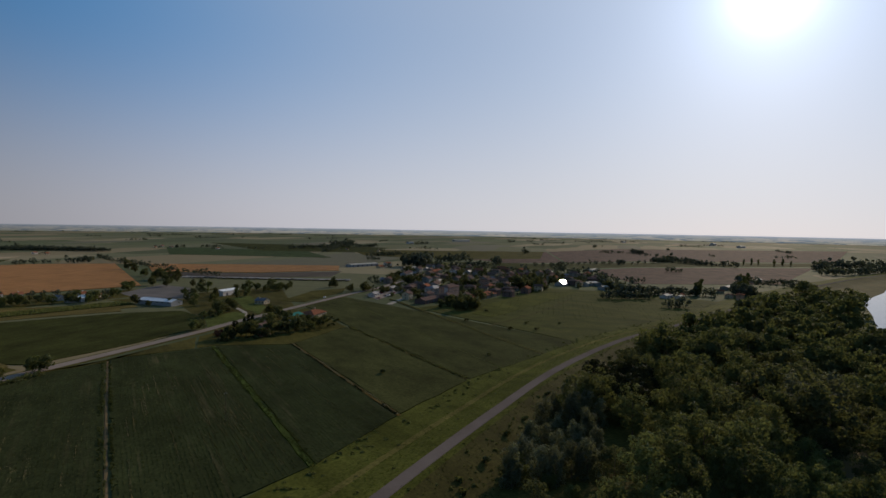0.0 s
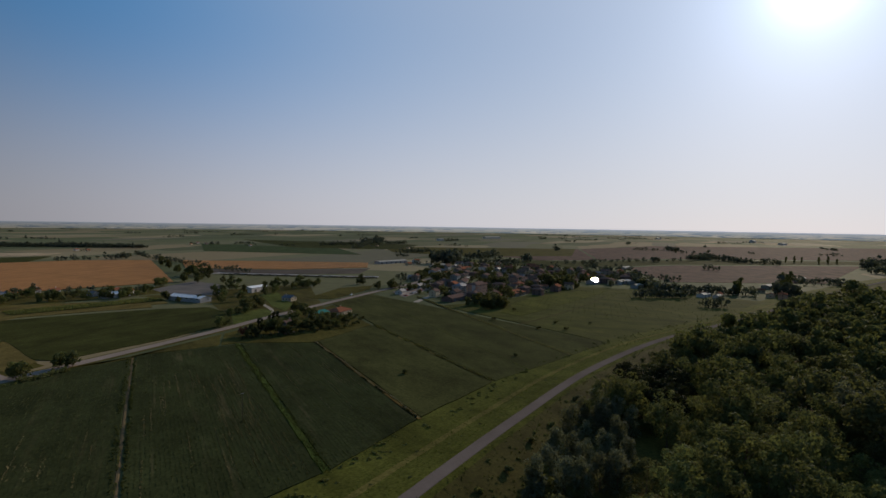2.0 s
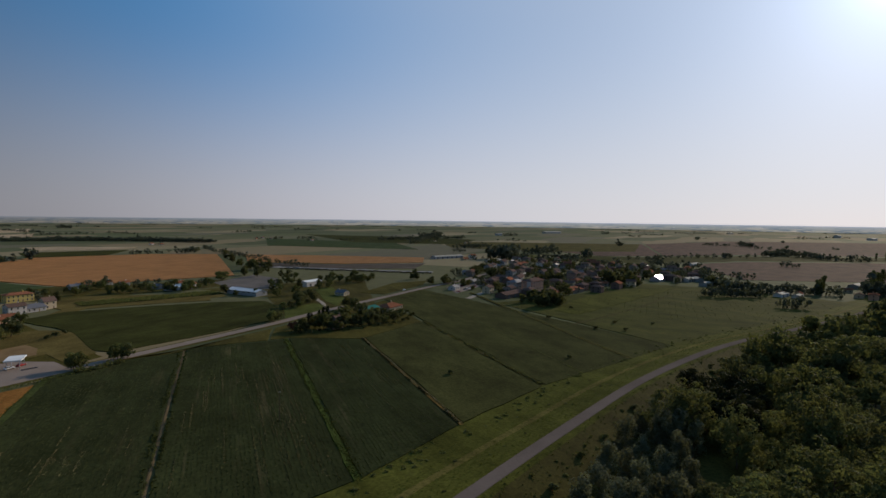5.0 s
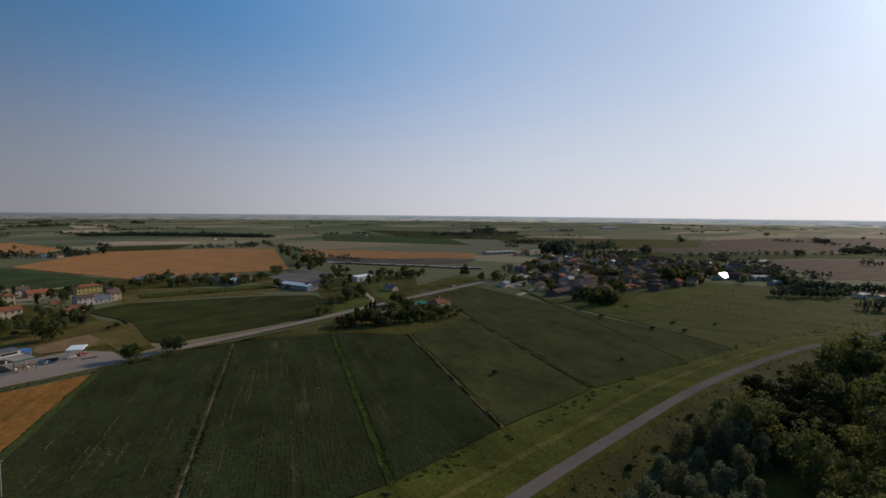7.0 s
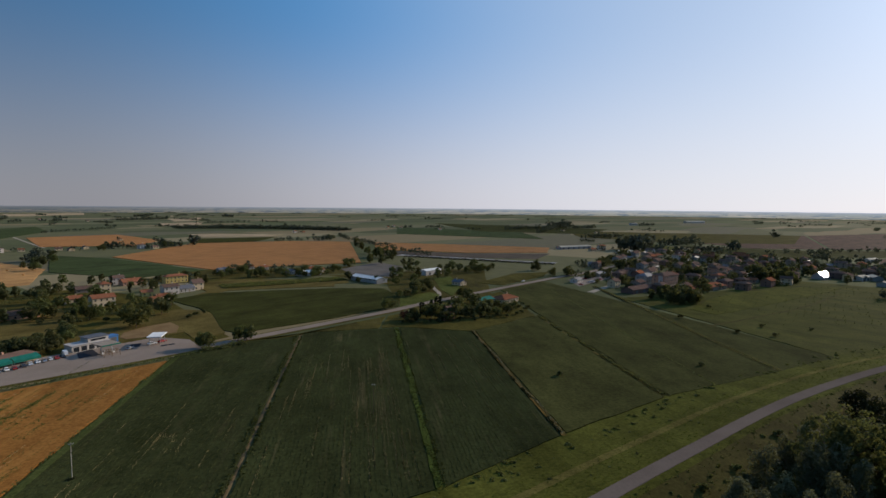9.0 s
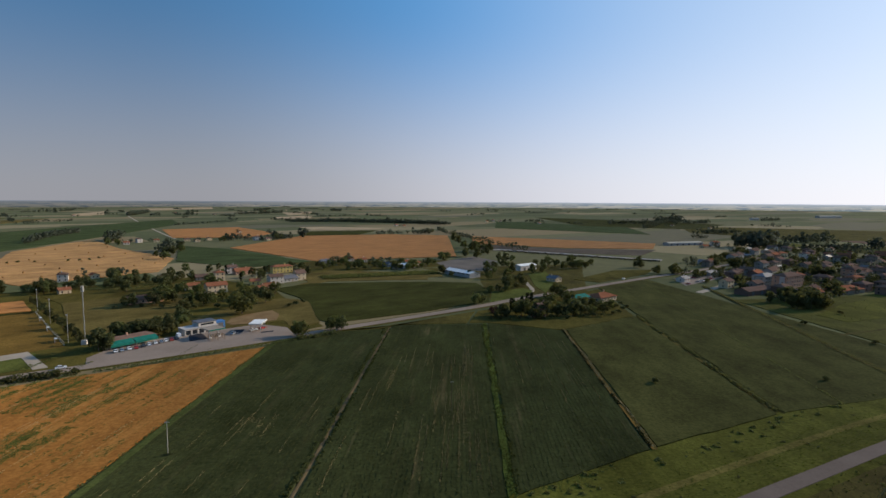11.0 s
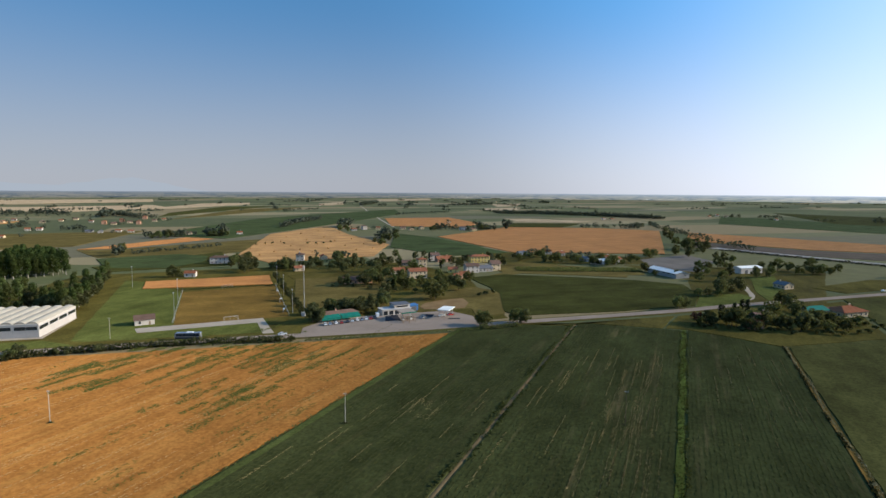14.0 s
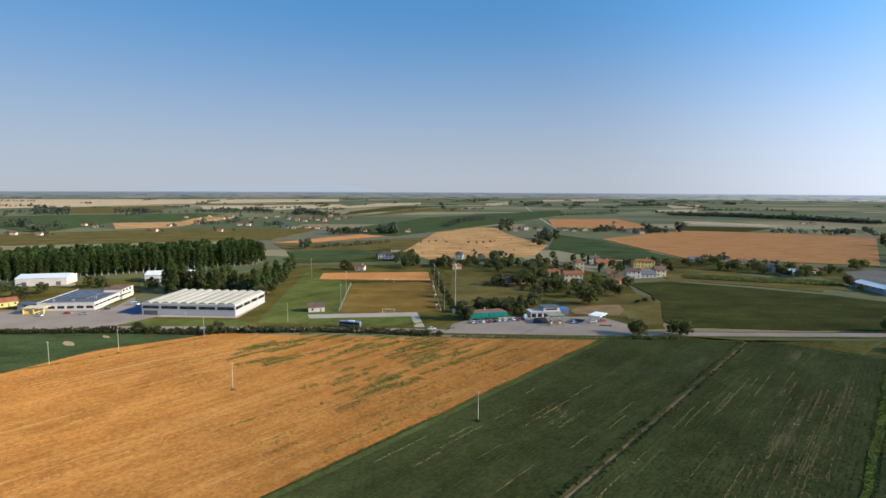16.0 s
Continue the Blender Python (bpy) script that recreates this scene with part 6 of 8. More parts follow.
for _ in range(2500):
    p = (rnd.uniform(min(tx), max(tx)), rnd.uniform(min(ty), max(ty)))
    if len(points) < 105 and inside(p, TOWN) and open_ground(*p) and all(math.dist(p, q) > 15.5 for q in spots):
        spots.append(p)
        points.append(p)
homes(points, 38, town_styles, "town houses")
homes([(569.2, 338.5), (561.3, 320.8), (614.5, 341.2), (603.8, 370.0), (653.4, 381.4), (504.2, 372.5), (520.0, 365.6)], 20, [B, A, E, D, B, D, D], "houses by the dike")


def bright_house():
    """A house whose metal roof throws the low sun back at the viewer."""
    n = Vector((0.253, -0.511, 0.822)).normalized()
    x, y = SHINY
    yaw = math.degrees(math.atan2(n.x, -n.y))
    w, d, h = 19.0, 12.0, 3.4
    rise = d / 2 * math.tan(math.acos(n.z))
    ob = thing("house", pose(x, y, 0, 0, 0, yaw), "low house whose shiny metal roof mirrors the sun", "house")
    part("wall", gable_walls(w, d, h, rise), M["grey"], ob)
    part("roof", gable_roof(w, d, h, rise), M["metal"], ob)
    for i in range(5):
        add_window(ob, -w / 2 + w * (i + 0.5) / 5, -d / 2, 1.0, 1.1, 1.4, "s")
    return ob


bright_house()


# ---- trees and hedges of the fields and villages ----
# garden trees of the hamlet
gardens = Grove()


def trees(key, scale, points):
    """A tree at each place, with a smaller one or two crowding beside it."""
    for x, y in points:
        plant(key, x, y, scale * rnd.uniform(0.6, 1.12))
        for _ in range(rnd.choice((0, 1, 1))):
            a = rnd.uniform(0, 6.283)
            gardens.add(rnd.choice(("mid", "middark")), x + math.cos(a) * 6 * scale, y + math.sin(a) * 6 * scale, scale * rnd.uniform(0.5, 0.9))


trees("middark", 1.0, [(-171.1, 289.7), (-168.6, 296.2), (-165.2, 303.5), (-162.7, 312.3), (-170.3, 261.3), (-174.4, 270.7), (-163.7, 327.5)])
trees("middark", 0.95, [(-171.3, 566.6), (-148.5, 634.5), (-165.9, 582.8)])
trees("mid", 0.95, [(-381.7, 418.8), (-383.9, 429.3), (-383.9, 442.1), (-371.4, 341.5), (-368.4, 344.3), (-329.3, 421.1), (-315.1, 413.1)])
trees("middark", 0.95, [(-333.9, 439.2), (-328.0, 468.5), (-290.7, 456.7), (-273.6, 451.3), (-276.4, 469.8), (-371.3, 404.7)])
trees("mid", 0.75, [(-84.6, 297.0), (-68.6, 311.3), (-82.6, 295.8), (-69.6, 307.4)])
trees("middark", 1.15, [(18.6, 393.9), (41.3, 452.1), (48.7, 464.5), (40.4, 471.0), (56.2, 474.7), (32.3, 442.2), (56.3, 498.8)])
trees("mid", 1.1, [(111.5, 593.4), (124.2, 619.0), (129.2, 602.1), (137.6, 604.1), (106.8, 614.8), (98.1, 612.7), (147.6, 624.7)])
trees("middark", 1.2, [(21.9, 692.1), (37.1, 743.5), (47.7, 679.9), (8.4, 715.1), (55.5, 653.1), (195.7, 613.8), (199.9, 610.5)])
trees("middark", 1.5, [(-8.4, 973.5), (-1.0, 915.1), (8.1, 844.6), (16.1, 810.0), (23.4, 778.3), (31.4, 796.8), (42.3, 783.1)])
trees("mid", 0.9, [(-114.8, 577.0), (-109.7, 581.7), (-103.1, 578.1), (-47.0, 584.8), (-51.5, 572.5), (-61.0, 580.5), (-14.1, 684.6)])
trees("middark", 1.3, [(-331.2, 984.4), (-323.9, 991.4), (-310.6, 1078.5), (-410.8, 980.9), (-381.8, 706.8), (-374.7, 713.6), (-384.9, 752.9)])
trees("mid", 1.1, [(-373.3, 670.0), (-350.2, 650.6), (-548.9, 846.4), (-524.8, 832.5), (-565.5, 438.3), (-697.2, 581.4), (-690.6, 587.7)])
trees("middark", 1.1, [(-689.6, 604.5), (-649.5, 643.2), (-642.8, 649.7), (-636.1, 656.2), (-397.7, 920.0), (-71.3, 1235.8), (-61.4, 1210.6)])
trees("mid", 0.95, [(-430.4, 111.7), (-438.3, 126.1), (-438.3, 156.0), (-438.9, 161.7), (-402.3, 182.4), (-404.0, 187.0), (-456.7, 109.5)])
trees("middark", 0.7, [(-247.9, 157.1), (-278.3, 129.9)])
trees("middark", 0.8, [(-177.0, 284.4), (-172.8, 286.1), (-168.2, 290.3), (-165.0, 295.2), (-162.6, 301.5), (-161.3, 307.0), (-183.0, 294.0)])
trees("middark", 0.85, [(-153.2, 594.5), (-135.9, 599.2), (-135.3, 622.5), (-127.8, 617.9), (-114.5, 618.9), (-98.6, 612.1), (-89.1, 600.6)])
trees("mid", 0.85, [(-80.6, 580.2), (-67.8, 582.9), (-62.7, 605.7), (-47.2, 593.1), (-39.7, 591.5), (-33.1, 606.0), (-141.3, 572.9)])
trees("middark", 0.8, [(-326.4, 423.7), (-315.7, 422.9), (-314.3, 434.9), (-302.9, 434.7), (-300.8, 447.3), (-284.7, 441.1), (-282.0, 453.9)])
for x, y in [(-378.1, 186.3), (-370.0, 187.9), (-370.7, 193.0), (-362.7, 194.5), (-365.2, 200.9), (-355.4, 201.1), (-356.0, 206.3), (-348.1, 207.7), (-350.4, 214.4), (-389.8, 193.6), (-381.9, 200.8), (-376.6, 208.8), (-368.9, 215.7), (-360.9, 223.0)]:
    plant("slim", x, y, 1.15)
for x, y in [(-349.4, 221.1), (-339.5, 221.3), (-322.7, 216.9), (-310.4, 214.9), (-315.5, 223.4), (-325.5, 233.9), (-338.4, 246.6), (-352.5, 260.4), (-370.5, 277.3), (-389.0, 293.4), (-407.0, 308.9), (-349.2, 236.7), (-365.3, 255.9), (-383.4, 277.5)]:
    plant("poplar", x, y, 0.66)
    plant("slim", x - 4.5, y + 4.0, 0.8)
    plant("middark", x + 4.0, y - 3.0, 1.0)
for x, y in [(-281.1, 362.8), (-264.9, 347.3), (-250.1, 333.2), (-233.5, 317.2), (-221.2, 306.0), (-207.8, 292.6), (-196.2, 282.2), (-187.7, 274.8), (-294.1, 375.9)]:
    plant("middark", x, y, 0.6)

# trees round the hamlet
for x, y in [(-136.3, 349.1)]:
    plant("mid", x, y, 1.5)
for x, y in [(-173.7, 375.7), (-205.8, 384.7), (-149.1, 367.6)]:
    plant("mid", x, y, 1.25)
for x, y in [(-185.1, 380.8), (-184.4, 389.4), (-214.7, 395.3)]:
    plant("slim", x, y, 0.62)
for x, y in [(-167.3, 336.4), (-169.6, 263.5), (-135.6, 388.9), (-340.9, 395.2), (-346.4, 408.3), (-337.1, 385.8)]:
    plant("middark", x, y, 1.2)
for x, y in [(-223.6, 367.6), (-206.4, 373.2), (-221.5, 371.4), (-199.8, 384.8), (-148.1, 401.4), (-183.2, 371.1)]:
    plant("middark", x, y, 1.0)
for x, y in [(-156.0, 403.2), (-168.1, 378.4), (-166.6, 389.8), (-140.9, 425.1), (-172.2, 435.1), (-211.7, 422.5), (-225.2, 422.8), (-194.1, 411.5)]:
    plant("mid", x, y, 0.9)
for x, y in [(-170.3, 286.3), (-167.5, 289.3), (-161.9, 288.6), (-158.2, 292.0), (-155.4, 295.0), (-321.0, 420.9), (-321.1, 429.1), (-317.6, 410.6)]:
    plant("middark", x, y, 0.9)
for x, y in [(-283.2, 452.2), (-278.2, 459.0), (-267.8, 455.6), (-267.3, 468.8), (-256.9, 465.2), (-256.7, 478.5), (-244.9, 471.2), (-248.9, 491.6), (-238.5, 487.6), (-243.2, 534.1), (-245.8, 560.3), (-191.5, 511.0), (-187.1, 522.4), (-191.6, 549.6), (-146.5, 533.4), (-176.8, 492.3)]:
    plant("middark", x, y, 0.85)
for x, y in [(-224.0, 528.2), (-181.1, 511.7), (-192.0, 484.8)]:
    plant("conifer", x, y, 0.75)
for x, y in [(-111.3, 381.1), (-108.3, 387.2), (-114.2, 375.1), (-145.3, 389.4), (-175.0, 364.9), (-196.3, 364.8), (-212.8, 367.4), (-226.2, 360.9), (-160.1, 367.2)]:
    plant("bush", x, y, 1.1)

# dark bushes in the roadside hedge
for x, y in [(-294.3, 117.7), (-291.5, 119.9), (-279.5, 129.1), (-277.3, 132.0), (-273.4, 133.8), (-271.9, 136.3), (-257.6, 147.2), (-254.7, 149.4), (-251.8, 158.3), (-252.3, 160.6), (-236.4, 166.1), (-233.8, 169.4), (-224.0, 176.9)]:
    plant("bush", x, y, 1.25)

# poplar plantation: the front rows stand free, the rest closes up behind them
p0, p1 = Vector((-517.3, 117.5)), Vector((-461.1, 321.8))
u = (p1 - p0).normalized()
v = Vector((-u.y, u.x))
L = (p1 - p0).length
back_rows = Grove()
for r in range(9):
    n = int(L / 5.2)
    for i in range(-14, n):
        q = p0 + u * (i * 5.2 + rnd.uniform(-0.8, 0.8)) + v * (r * 9 + rnd.uniform(-1, 1))
        if r < 2:
            plant("poplar", q.x, q.y, 0.87)
        else:
            back_rows.add("stand", q.x, q.y, 0.87)
back_rows.finish("poplar_plantation", "dense rows of plantation poplars with closed crowns", "trees")

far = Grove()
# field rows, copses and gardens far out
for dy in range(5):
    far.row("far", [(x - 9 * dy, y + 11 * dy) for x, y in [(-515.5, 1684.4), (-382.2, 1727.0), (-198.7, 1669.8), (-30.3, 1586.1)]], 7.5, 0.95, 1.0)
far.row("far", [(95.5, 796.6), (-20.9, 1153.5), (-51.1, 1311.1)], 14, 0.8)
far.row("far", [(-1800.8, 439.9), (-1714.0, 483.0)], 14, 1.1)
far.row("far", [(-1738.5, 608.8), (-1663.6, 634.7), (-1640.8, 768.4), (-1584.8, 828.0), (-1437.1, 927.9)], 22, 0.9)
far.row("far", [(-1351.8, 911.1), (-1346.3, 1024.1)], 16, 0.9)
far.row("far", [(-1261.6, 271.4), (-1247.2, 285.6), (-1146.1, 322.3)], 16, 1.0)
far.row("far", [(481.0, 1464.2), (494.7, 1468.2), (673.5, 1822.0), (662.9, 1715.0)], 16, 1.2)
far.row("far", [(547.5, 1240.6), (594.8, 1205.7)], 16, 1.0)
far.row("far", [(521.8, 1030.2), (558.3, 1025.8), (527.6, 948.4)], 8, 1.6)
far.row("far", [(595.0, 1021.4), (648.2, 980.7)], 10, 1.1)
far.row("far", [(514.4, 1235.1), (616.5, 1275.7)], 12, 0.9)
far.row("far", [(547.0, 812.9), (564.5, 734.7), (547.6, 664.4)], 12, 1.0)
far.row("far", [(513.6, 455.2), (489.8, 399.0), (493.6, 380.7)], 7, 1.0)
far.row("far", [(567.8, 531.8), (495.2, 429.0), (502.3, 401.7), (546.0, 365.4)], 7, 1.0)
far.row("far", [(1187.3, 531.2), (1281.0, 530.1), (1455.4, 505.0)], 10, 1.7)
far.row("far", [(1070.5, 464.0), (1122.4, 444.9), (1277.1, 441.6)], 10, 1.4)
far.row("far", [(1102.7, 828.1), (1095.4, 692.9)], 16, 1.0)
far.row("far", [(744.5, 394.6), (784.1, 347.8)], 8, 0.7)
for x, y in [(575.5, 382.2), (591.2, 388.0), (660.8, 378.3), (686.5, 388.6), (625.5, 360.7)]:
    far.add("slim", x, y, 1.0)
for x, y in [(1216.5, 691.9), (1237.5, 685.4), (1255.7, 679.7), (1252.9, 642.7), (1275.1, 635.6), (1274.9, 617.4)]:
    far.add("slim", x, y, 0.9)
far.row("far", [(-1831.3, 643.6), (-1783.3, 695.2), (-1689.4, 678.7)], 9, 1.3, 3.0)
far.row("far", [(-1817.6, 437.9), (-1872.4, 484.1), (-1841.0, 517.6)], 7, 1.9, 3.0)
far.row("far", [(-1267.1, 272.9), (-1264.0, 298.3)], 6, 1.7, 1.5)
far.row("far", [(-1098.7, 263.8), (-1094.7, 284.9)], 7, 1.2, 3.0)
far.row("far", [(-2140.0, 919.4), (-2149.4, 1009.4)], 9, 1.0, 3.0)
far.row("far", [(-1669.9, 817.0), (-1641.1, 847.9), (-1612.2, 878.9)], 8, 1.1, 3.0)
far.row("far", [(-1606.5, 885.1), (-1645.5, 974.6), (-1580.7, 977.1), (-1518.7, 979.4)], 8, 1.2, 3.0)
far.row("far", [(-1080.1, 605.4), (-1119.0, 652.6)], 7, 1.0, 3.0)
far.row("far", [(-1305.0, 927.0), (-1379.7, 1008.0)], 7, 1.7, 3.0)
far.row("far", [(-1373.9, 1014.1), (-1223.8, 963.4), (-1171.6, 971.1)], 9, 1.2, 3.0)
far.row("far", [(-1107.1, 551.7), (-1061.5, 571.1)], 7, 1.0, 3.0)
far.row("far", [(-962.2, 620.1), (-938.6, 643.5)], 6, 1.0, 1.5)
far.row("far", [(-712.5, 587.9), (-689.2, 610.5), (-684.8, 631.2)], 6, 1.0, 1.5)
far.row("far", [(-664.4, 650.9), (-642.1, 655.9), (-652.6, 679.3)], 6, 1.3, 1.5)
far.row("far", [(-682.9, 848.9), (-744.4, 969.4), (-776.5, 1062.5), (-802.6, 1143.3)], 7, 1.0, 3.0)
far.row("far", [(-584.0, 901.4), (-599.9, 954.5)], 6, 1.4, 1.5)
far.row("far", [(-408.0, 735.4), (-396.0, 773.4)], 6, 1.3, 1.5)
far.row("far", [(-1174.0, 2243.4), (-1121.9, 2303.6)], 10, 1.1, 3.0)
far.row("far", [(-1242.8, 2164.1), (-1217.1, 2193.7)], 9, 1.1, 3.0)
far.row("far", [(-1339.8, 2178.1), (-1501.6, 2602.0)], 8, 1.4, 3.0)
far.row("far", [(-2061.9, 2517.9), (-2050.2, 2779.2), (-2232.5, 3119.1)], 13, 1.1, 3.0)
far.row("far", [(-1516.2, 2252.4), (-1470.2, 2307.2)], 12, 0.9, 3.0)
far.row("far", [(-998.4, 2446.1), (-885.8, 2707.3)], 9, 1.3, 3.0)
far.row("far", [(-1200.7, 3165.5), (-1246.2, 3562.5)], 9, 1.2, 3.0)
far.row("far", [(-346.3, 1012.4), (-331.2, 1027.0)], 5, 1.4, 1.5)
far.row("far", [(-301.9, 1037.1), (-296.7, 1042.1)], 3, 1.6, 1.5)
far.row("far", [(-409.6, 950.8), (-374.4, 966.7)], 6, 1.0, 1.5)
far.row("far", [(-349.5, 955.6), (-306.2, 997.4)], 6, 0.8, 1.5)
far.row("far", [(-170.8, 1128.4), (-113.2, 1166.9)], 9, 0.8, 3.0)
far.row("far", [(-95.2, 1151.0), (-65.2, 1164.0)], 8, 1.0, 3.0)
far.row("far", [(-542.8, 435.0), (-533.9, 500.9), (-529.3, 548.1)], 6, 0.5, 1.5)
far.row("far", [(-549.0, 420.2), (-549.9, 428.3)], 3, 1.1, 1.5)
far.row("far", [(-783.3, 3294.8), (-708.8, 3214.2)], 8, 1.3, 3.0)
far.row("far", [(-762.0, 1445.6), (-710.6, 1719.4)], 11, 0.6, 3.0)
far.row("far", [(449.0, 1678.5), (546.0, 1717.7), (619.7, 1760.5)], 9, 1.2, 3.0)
far.row("far", [(636.4, 1807.4), (749.4, 1908.3)], 6, 1.9, 1.5)
far.row("far", [(700.3, 1758.5), (793.0, 1804.2)], 9, 1.2, 3.0)
far.row("far", [(540.8, 1235.3), (625.7, 1278.1)], 8, 1.1, 3.0)
far.row("far", [(455.4, 1095.3), (477.8, 1093.2)], 7, 0.9, 3.0)
far.row("far", [(446.6, 907.1), (460.8, 879.5), (491.7, 901.8)], 4, 2.0, 1.5)
far.row("far", [(571.3, 1029.7), (607.9, 1008.8), (694.5, 1072.0)], 7, 1.4, 3.0)
far.row("far", [(472.1, 841.6), (483.9, 840.1)], 4, 1.4, 1.5)
far.row("far", [(515.5, 848.1), (550.8, 843.7), (599.6, 850.1)], 5, 1.0, 1.5)
far.row("far", [(651.2, 807.4), (726.9, 809.8), (822.5, 822.8), (994.6, 789.0)], 16, 0.8, 3.0)
far.row("far", [(673.7, 739.1), (688.9, 727.1)], 6, 1.2, 1.5)
far.row("far", [(646.5, 704.0), (650.0, 651.2), (669.1, 632.4)], 6, 0.9, 1.5)
far.row("far", [(1047.4, 1273.3), (1064.0, 1272.1)], 4, 1.3, 1.5)
far.row("far", [(644.7, 883.7), (649.1, 883.2)], 2, 1.5, 1.5)
far.row("far", [(919.5, 798.2), (930.5, 796.9)], 3, 1.4, 1.5)
far.row("far", [(552.0, 553.7), (610.9, 569.6), (601.0, 522.8), (620.0, 492.8)], 8, 0.9, 3.0)
far.row("far", [(1045.9, 809.8), (1146.7, 822.7), (1100.0, 721.6)], 6, 1.2, 1.5)
far.row("far", [(1137.5, 846.0), (1160.4, 840.0)], 4, 1.6, 1.5)
far.row("far", [(1100.0, 721.6), (1120.8, 649.1)], 6, 1.0, 1.5)
far.row("far", [(843.5, 622.3), (846.7, 596.9)], 7, 0.9, 3.0)
far.row("far", [(1440.9, 1194.1), (1413.7, 1129.7)], 6, 1.2, 1.5)
far.row("far", [(773.9, 427.8), (802.0, 394.3), (776.2, 367.9)], 5, 0.8, 1.5)
far.row("far", [(1332.1, 586.2), (1334.5, 553.4)], 6, 1.6, 1.5)
far.row("far", [(427.2, 393.5), (441.0, 383.3), (470.3, 371.6)], 4, 1.0, 1.5)
far.row("far", [(466.9, 413.2), (498.4, 400.9)], 5, 1.1, 1.5)
far.row("far", [(514.3, 394.7), (546.2, 371.6), (561.7, 355.1)], 6, 0.8, 1.5)
far.row("slim", [(546.4, 366.3), (557.7, 367.1)], 3, 1.15, 2.5)
far.row("far", [(612.1, 356.6), (594.7, 337.0), (584.6, 316.5)], 4, 1.5, 1.5)
far.row("slim", [(717.4, 410.9), (725.2, 407.9)], 3, 1.15, 2.5)
far.row("far", [(430.8, 316.0), (443.8, 310.6)], 4, 0.9, 1.5)
# thin hedgerows and clumps out to the haze
for _ in range(150):
    a, r = rnd.uniform(radians(25), radians(175)), rnd.uniform(1700, 4700)
    x, y = r * math.cos(a), r * math.sin(a)
    dx, dy = rnd.choice(((0.74, 0.67), (-0.67, 0.74), (-0.67, 0.74)))
    for k in range(rnd.choice((3, 6, 12, 20))):
        far.add("far", x + dx * k * 9 + rnd.gauss(0, 3), y + dy * k * 9 + rnd.gauss(0, 3), rnd.uniform(0.4, 1.0))
for o in list(bpy.data.objects):
    if o.parent is None and o.name.startswith("house") and o.location.length > 560:
        for _ in range(rnd.choice((1, 2, 3))):
            far.add("far", o.location.x + rnd.choice((-1, 1)) * rnd.uniform(9, 22), o.location.y + rnd.uniform(-6, 20), rnd.uniform(0.35, 0.75))
far.finish("far_trees", "scattered dark trees and hedgerows across the plain", "trees")

town_trees = Grove()
for _ in range(1150):
    p = (rnd.uniform(min(tx), max(tx)), rnd.uniform(min(ty), max(ty)))
    if inside(p, TOWN) and all(math.dist(p, q) > 8.5 for q in spots) and noise.noise((p[0] * 0.03, p[1] * 0.03, 2.0)) > -0.15:
        town_trees.add("yard", *p, rnd.uniform(0.4, 0.8) * (1.5 if rnd.random() < 0.12 else 1.0))
for x, y, k, n in ((241.8, 420.5, 1.1, 3), (248.8, 410.2, 1.2, 3), (261.8, 413.9, 1.0, 3), (351.0, 540.9, 1.3, 4), (344.1, 557.7, 1.2, 3), (405.2, 507.5, 1.4, 5), (426.7, 513.7, 1.1, 3), (303.6, 616.2, 1.2, 3), (334.0, 637.7, 1.2, 3), (352.3, 489.0, 0.9, 2), (470.2, 482.9, 1.0, 3), (507.9, 454.6, 1.0, 3), (498.0, 428.0, 1.0, 3), (495.4, 406.3, 1.0, 3), (212.8, 562.9, 0.9, 3), (197.4, 565.3, 0.8, 3), ):
    for _ in range(n):
        town_trees.add(rnd.choice(("yard", "middark")), x + rnd.gauss(0, 7), y + rnd.gauss(0, 7), k * rnd.uniform(0.8, 1.2))
town_trees.row("middark", [(229.3, 388.5), (236.1, 387.1), (248.4, 390.1), (257.1, 396.9)], 5, 1.2)
town_trees.finish("town_trees", "green garden trees crowding between the town houses", "trees")


def hedge(points, height, width, leaf, label, step=0.30, seed=1, spray=0.34, gaps=-1.0):
    """A ragged hedge along a line."""
    rng = np.random.default_rng(seed)
    v, f = [], []
    for p, d in along(points, step):
        side = Vector((d.y, -d.x, 0))
        hh = height * (0.65 + 0.7 * abs(noise.noise((p.x * 0.11, p.y * 0.11, seed))))
        if noise.noise((p.x * 0.07, p.y * 0.07, seed + 3.0)) < gaps:
            continue
        for _ in range(3):
            c = p + side * rng.normal() * width * 0.35
            z = hh * rng.uniform(0.05, 1.0)
            n = rng.normal(size=3)
            n /= np.linalg.norm(n)
            t = np.cross(n, rng.normal(size=3))
            t /= np.linalg.norm(t)
            b = np.cross(n, t)
            s = spray * rng.uniform(0.6, 1.3)
            o = np.array((c.x, c.y, z))
            k = len(v)
            v += [(o - t * s).tolist(), (o - b * s * 0.8).tolist(), (o + t * s).tolist(), (o + b * s).tolist()]
            f.append((k, k + 1, k + 2, k + 3))
    return tagged(mesh_object("hedge", v, f, M[leaf]), label, "hedge")


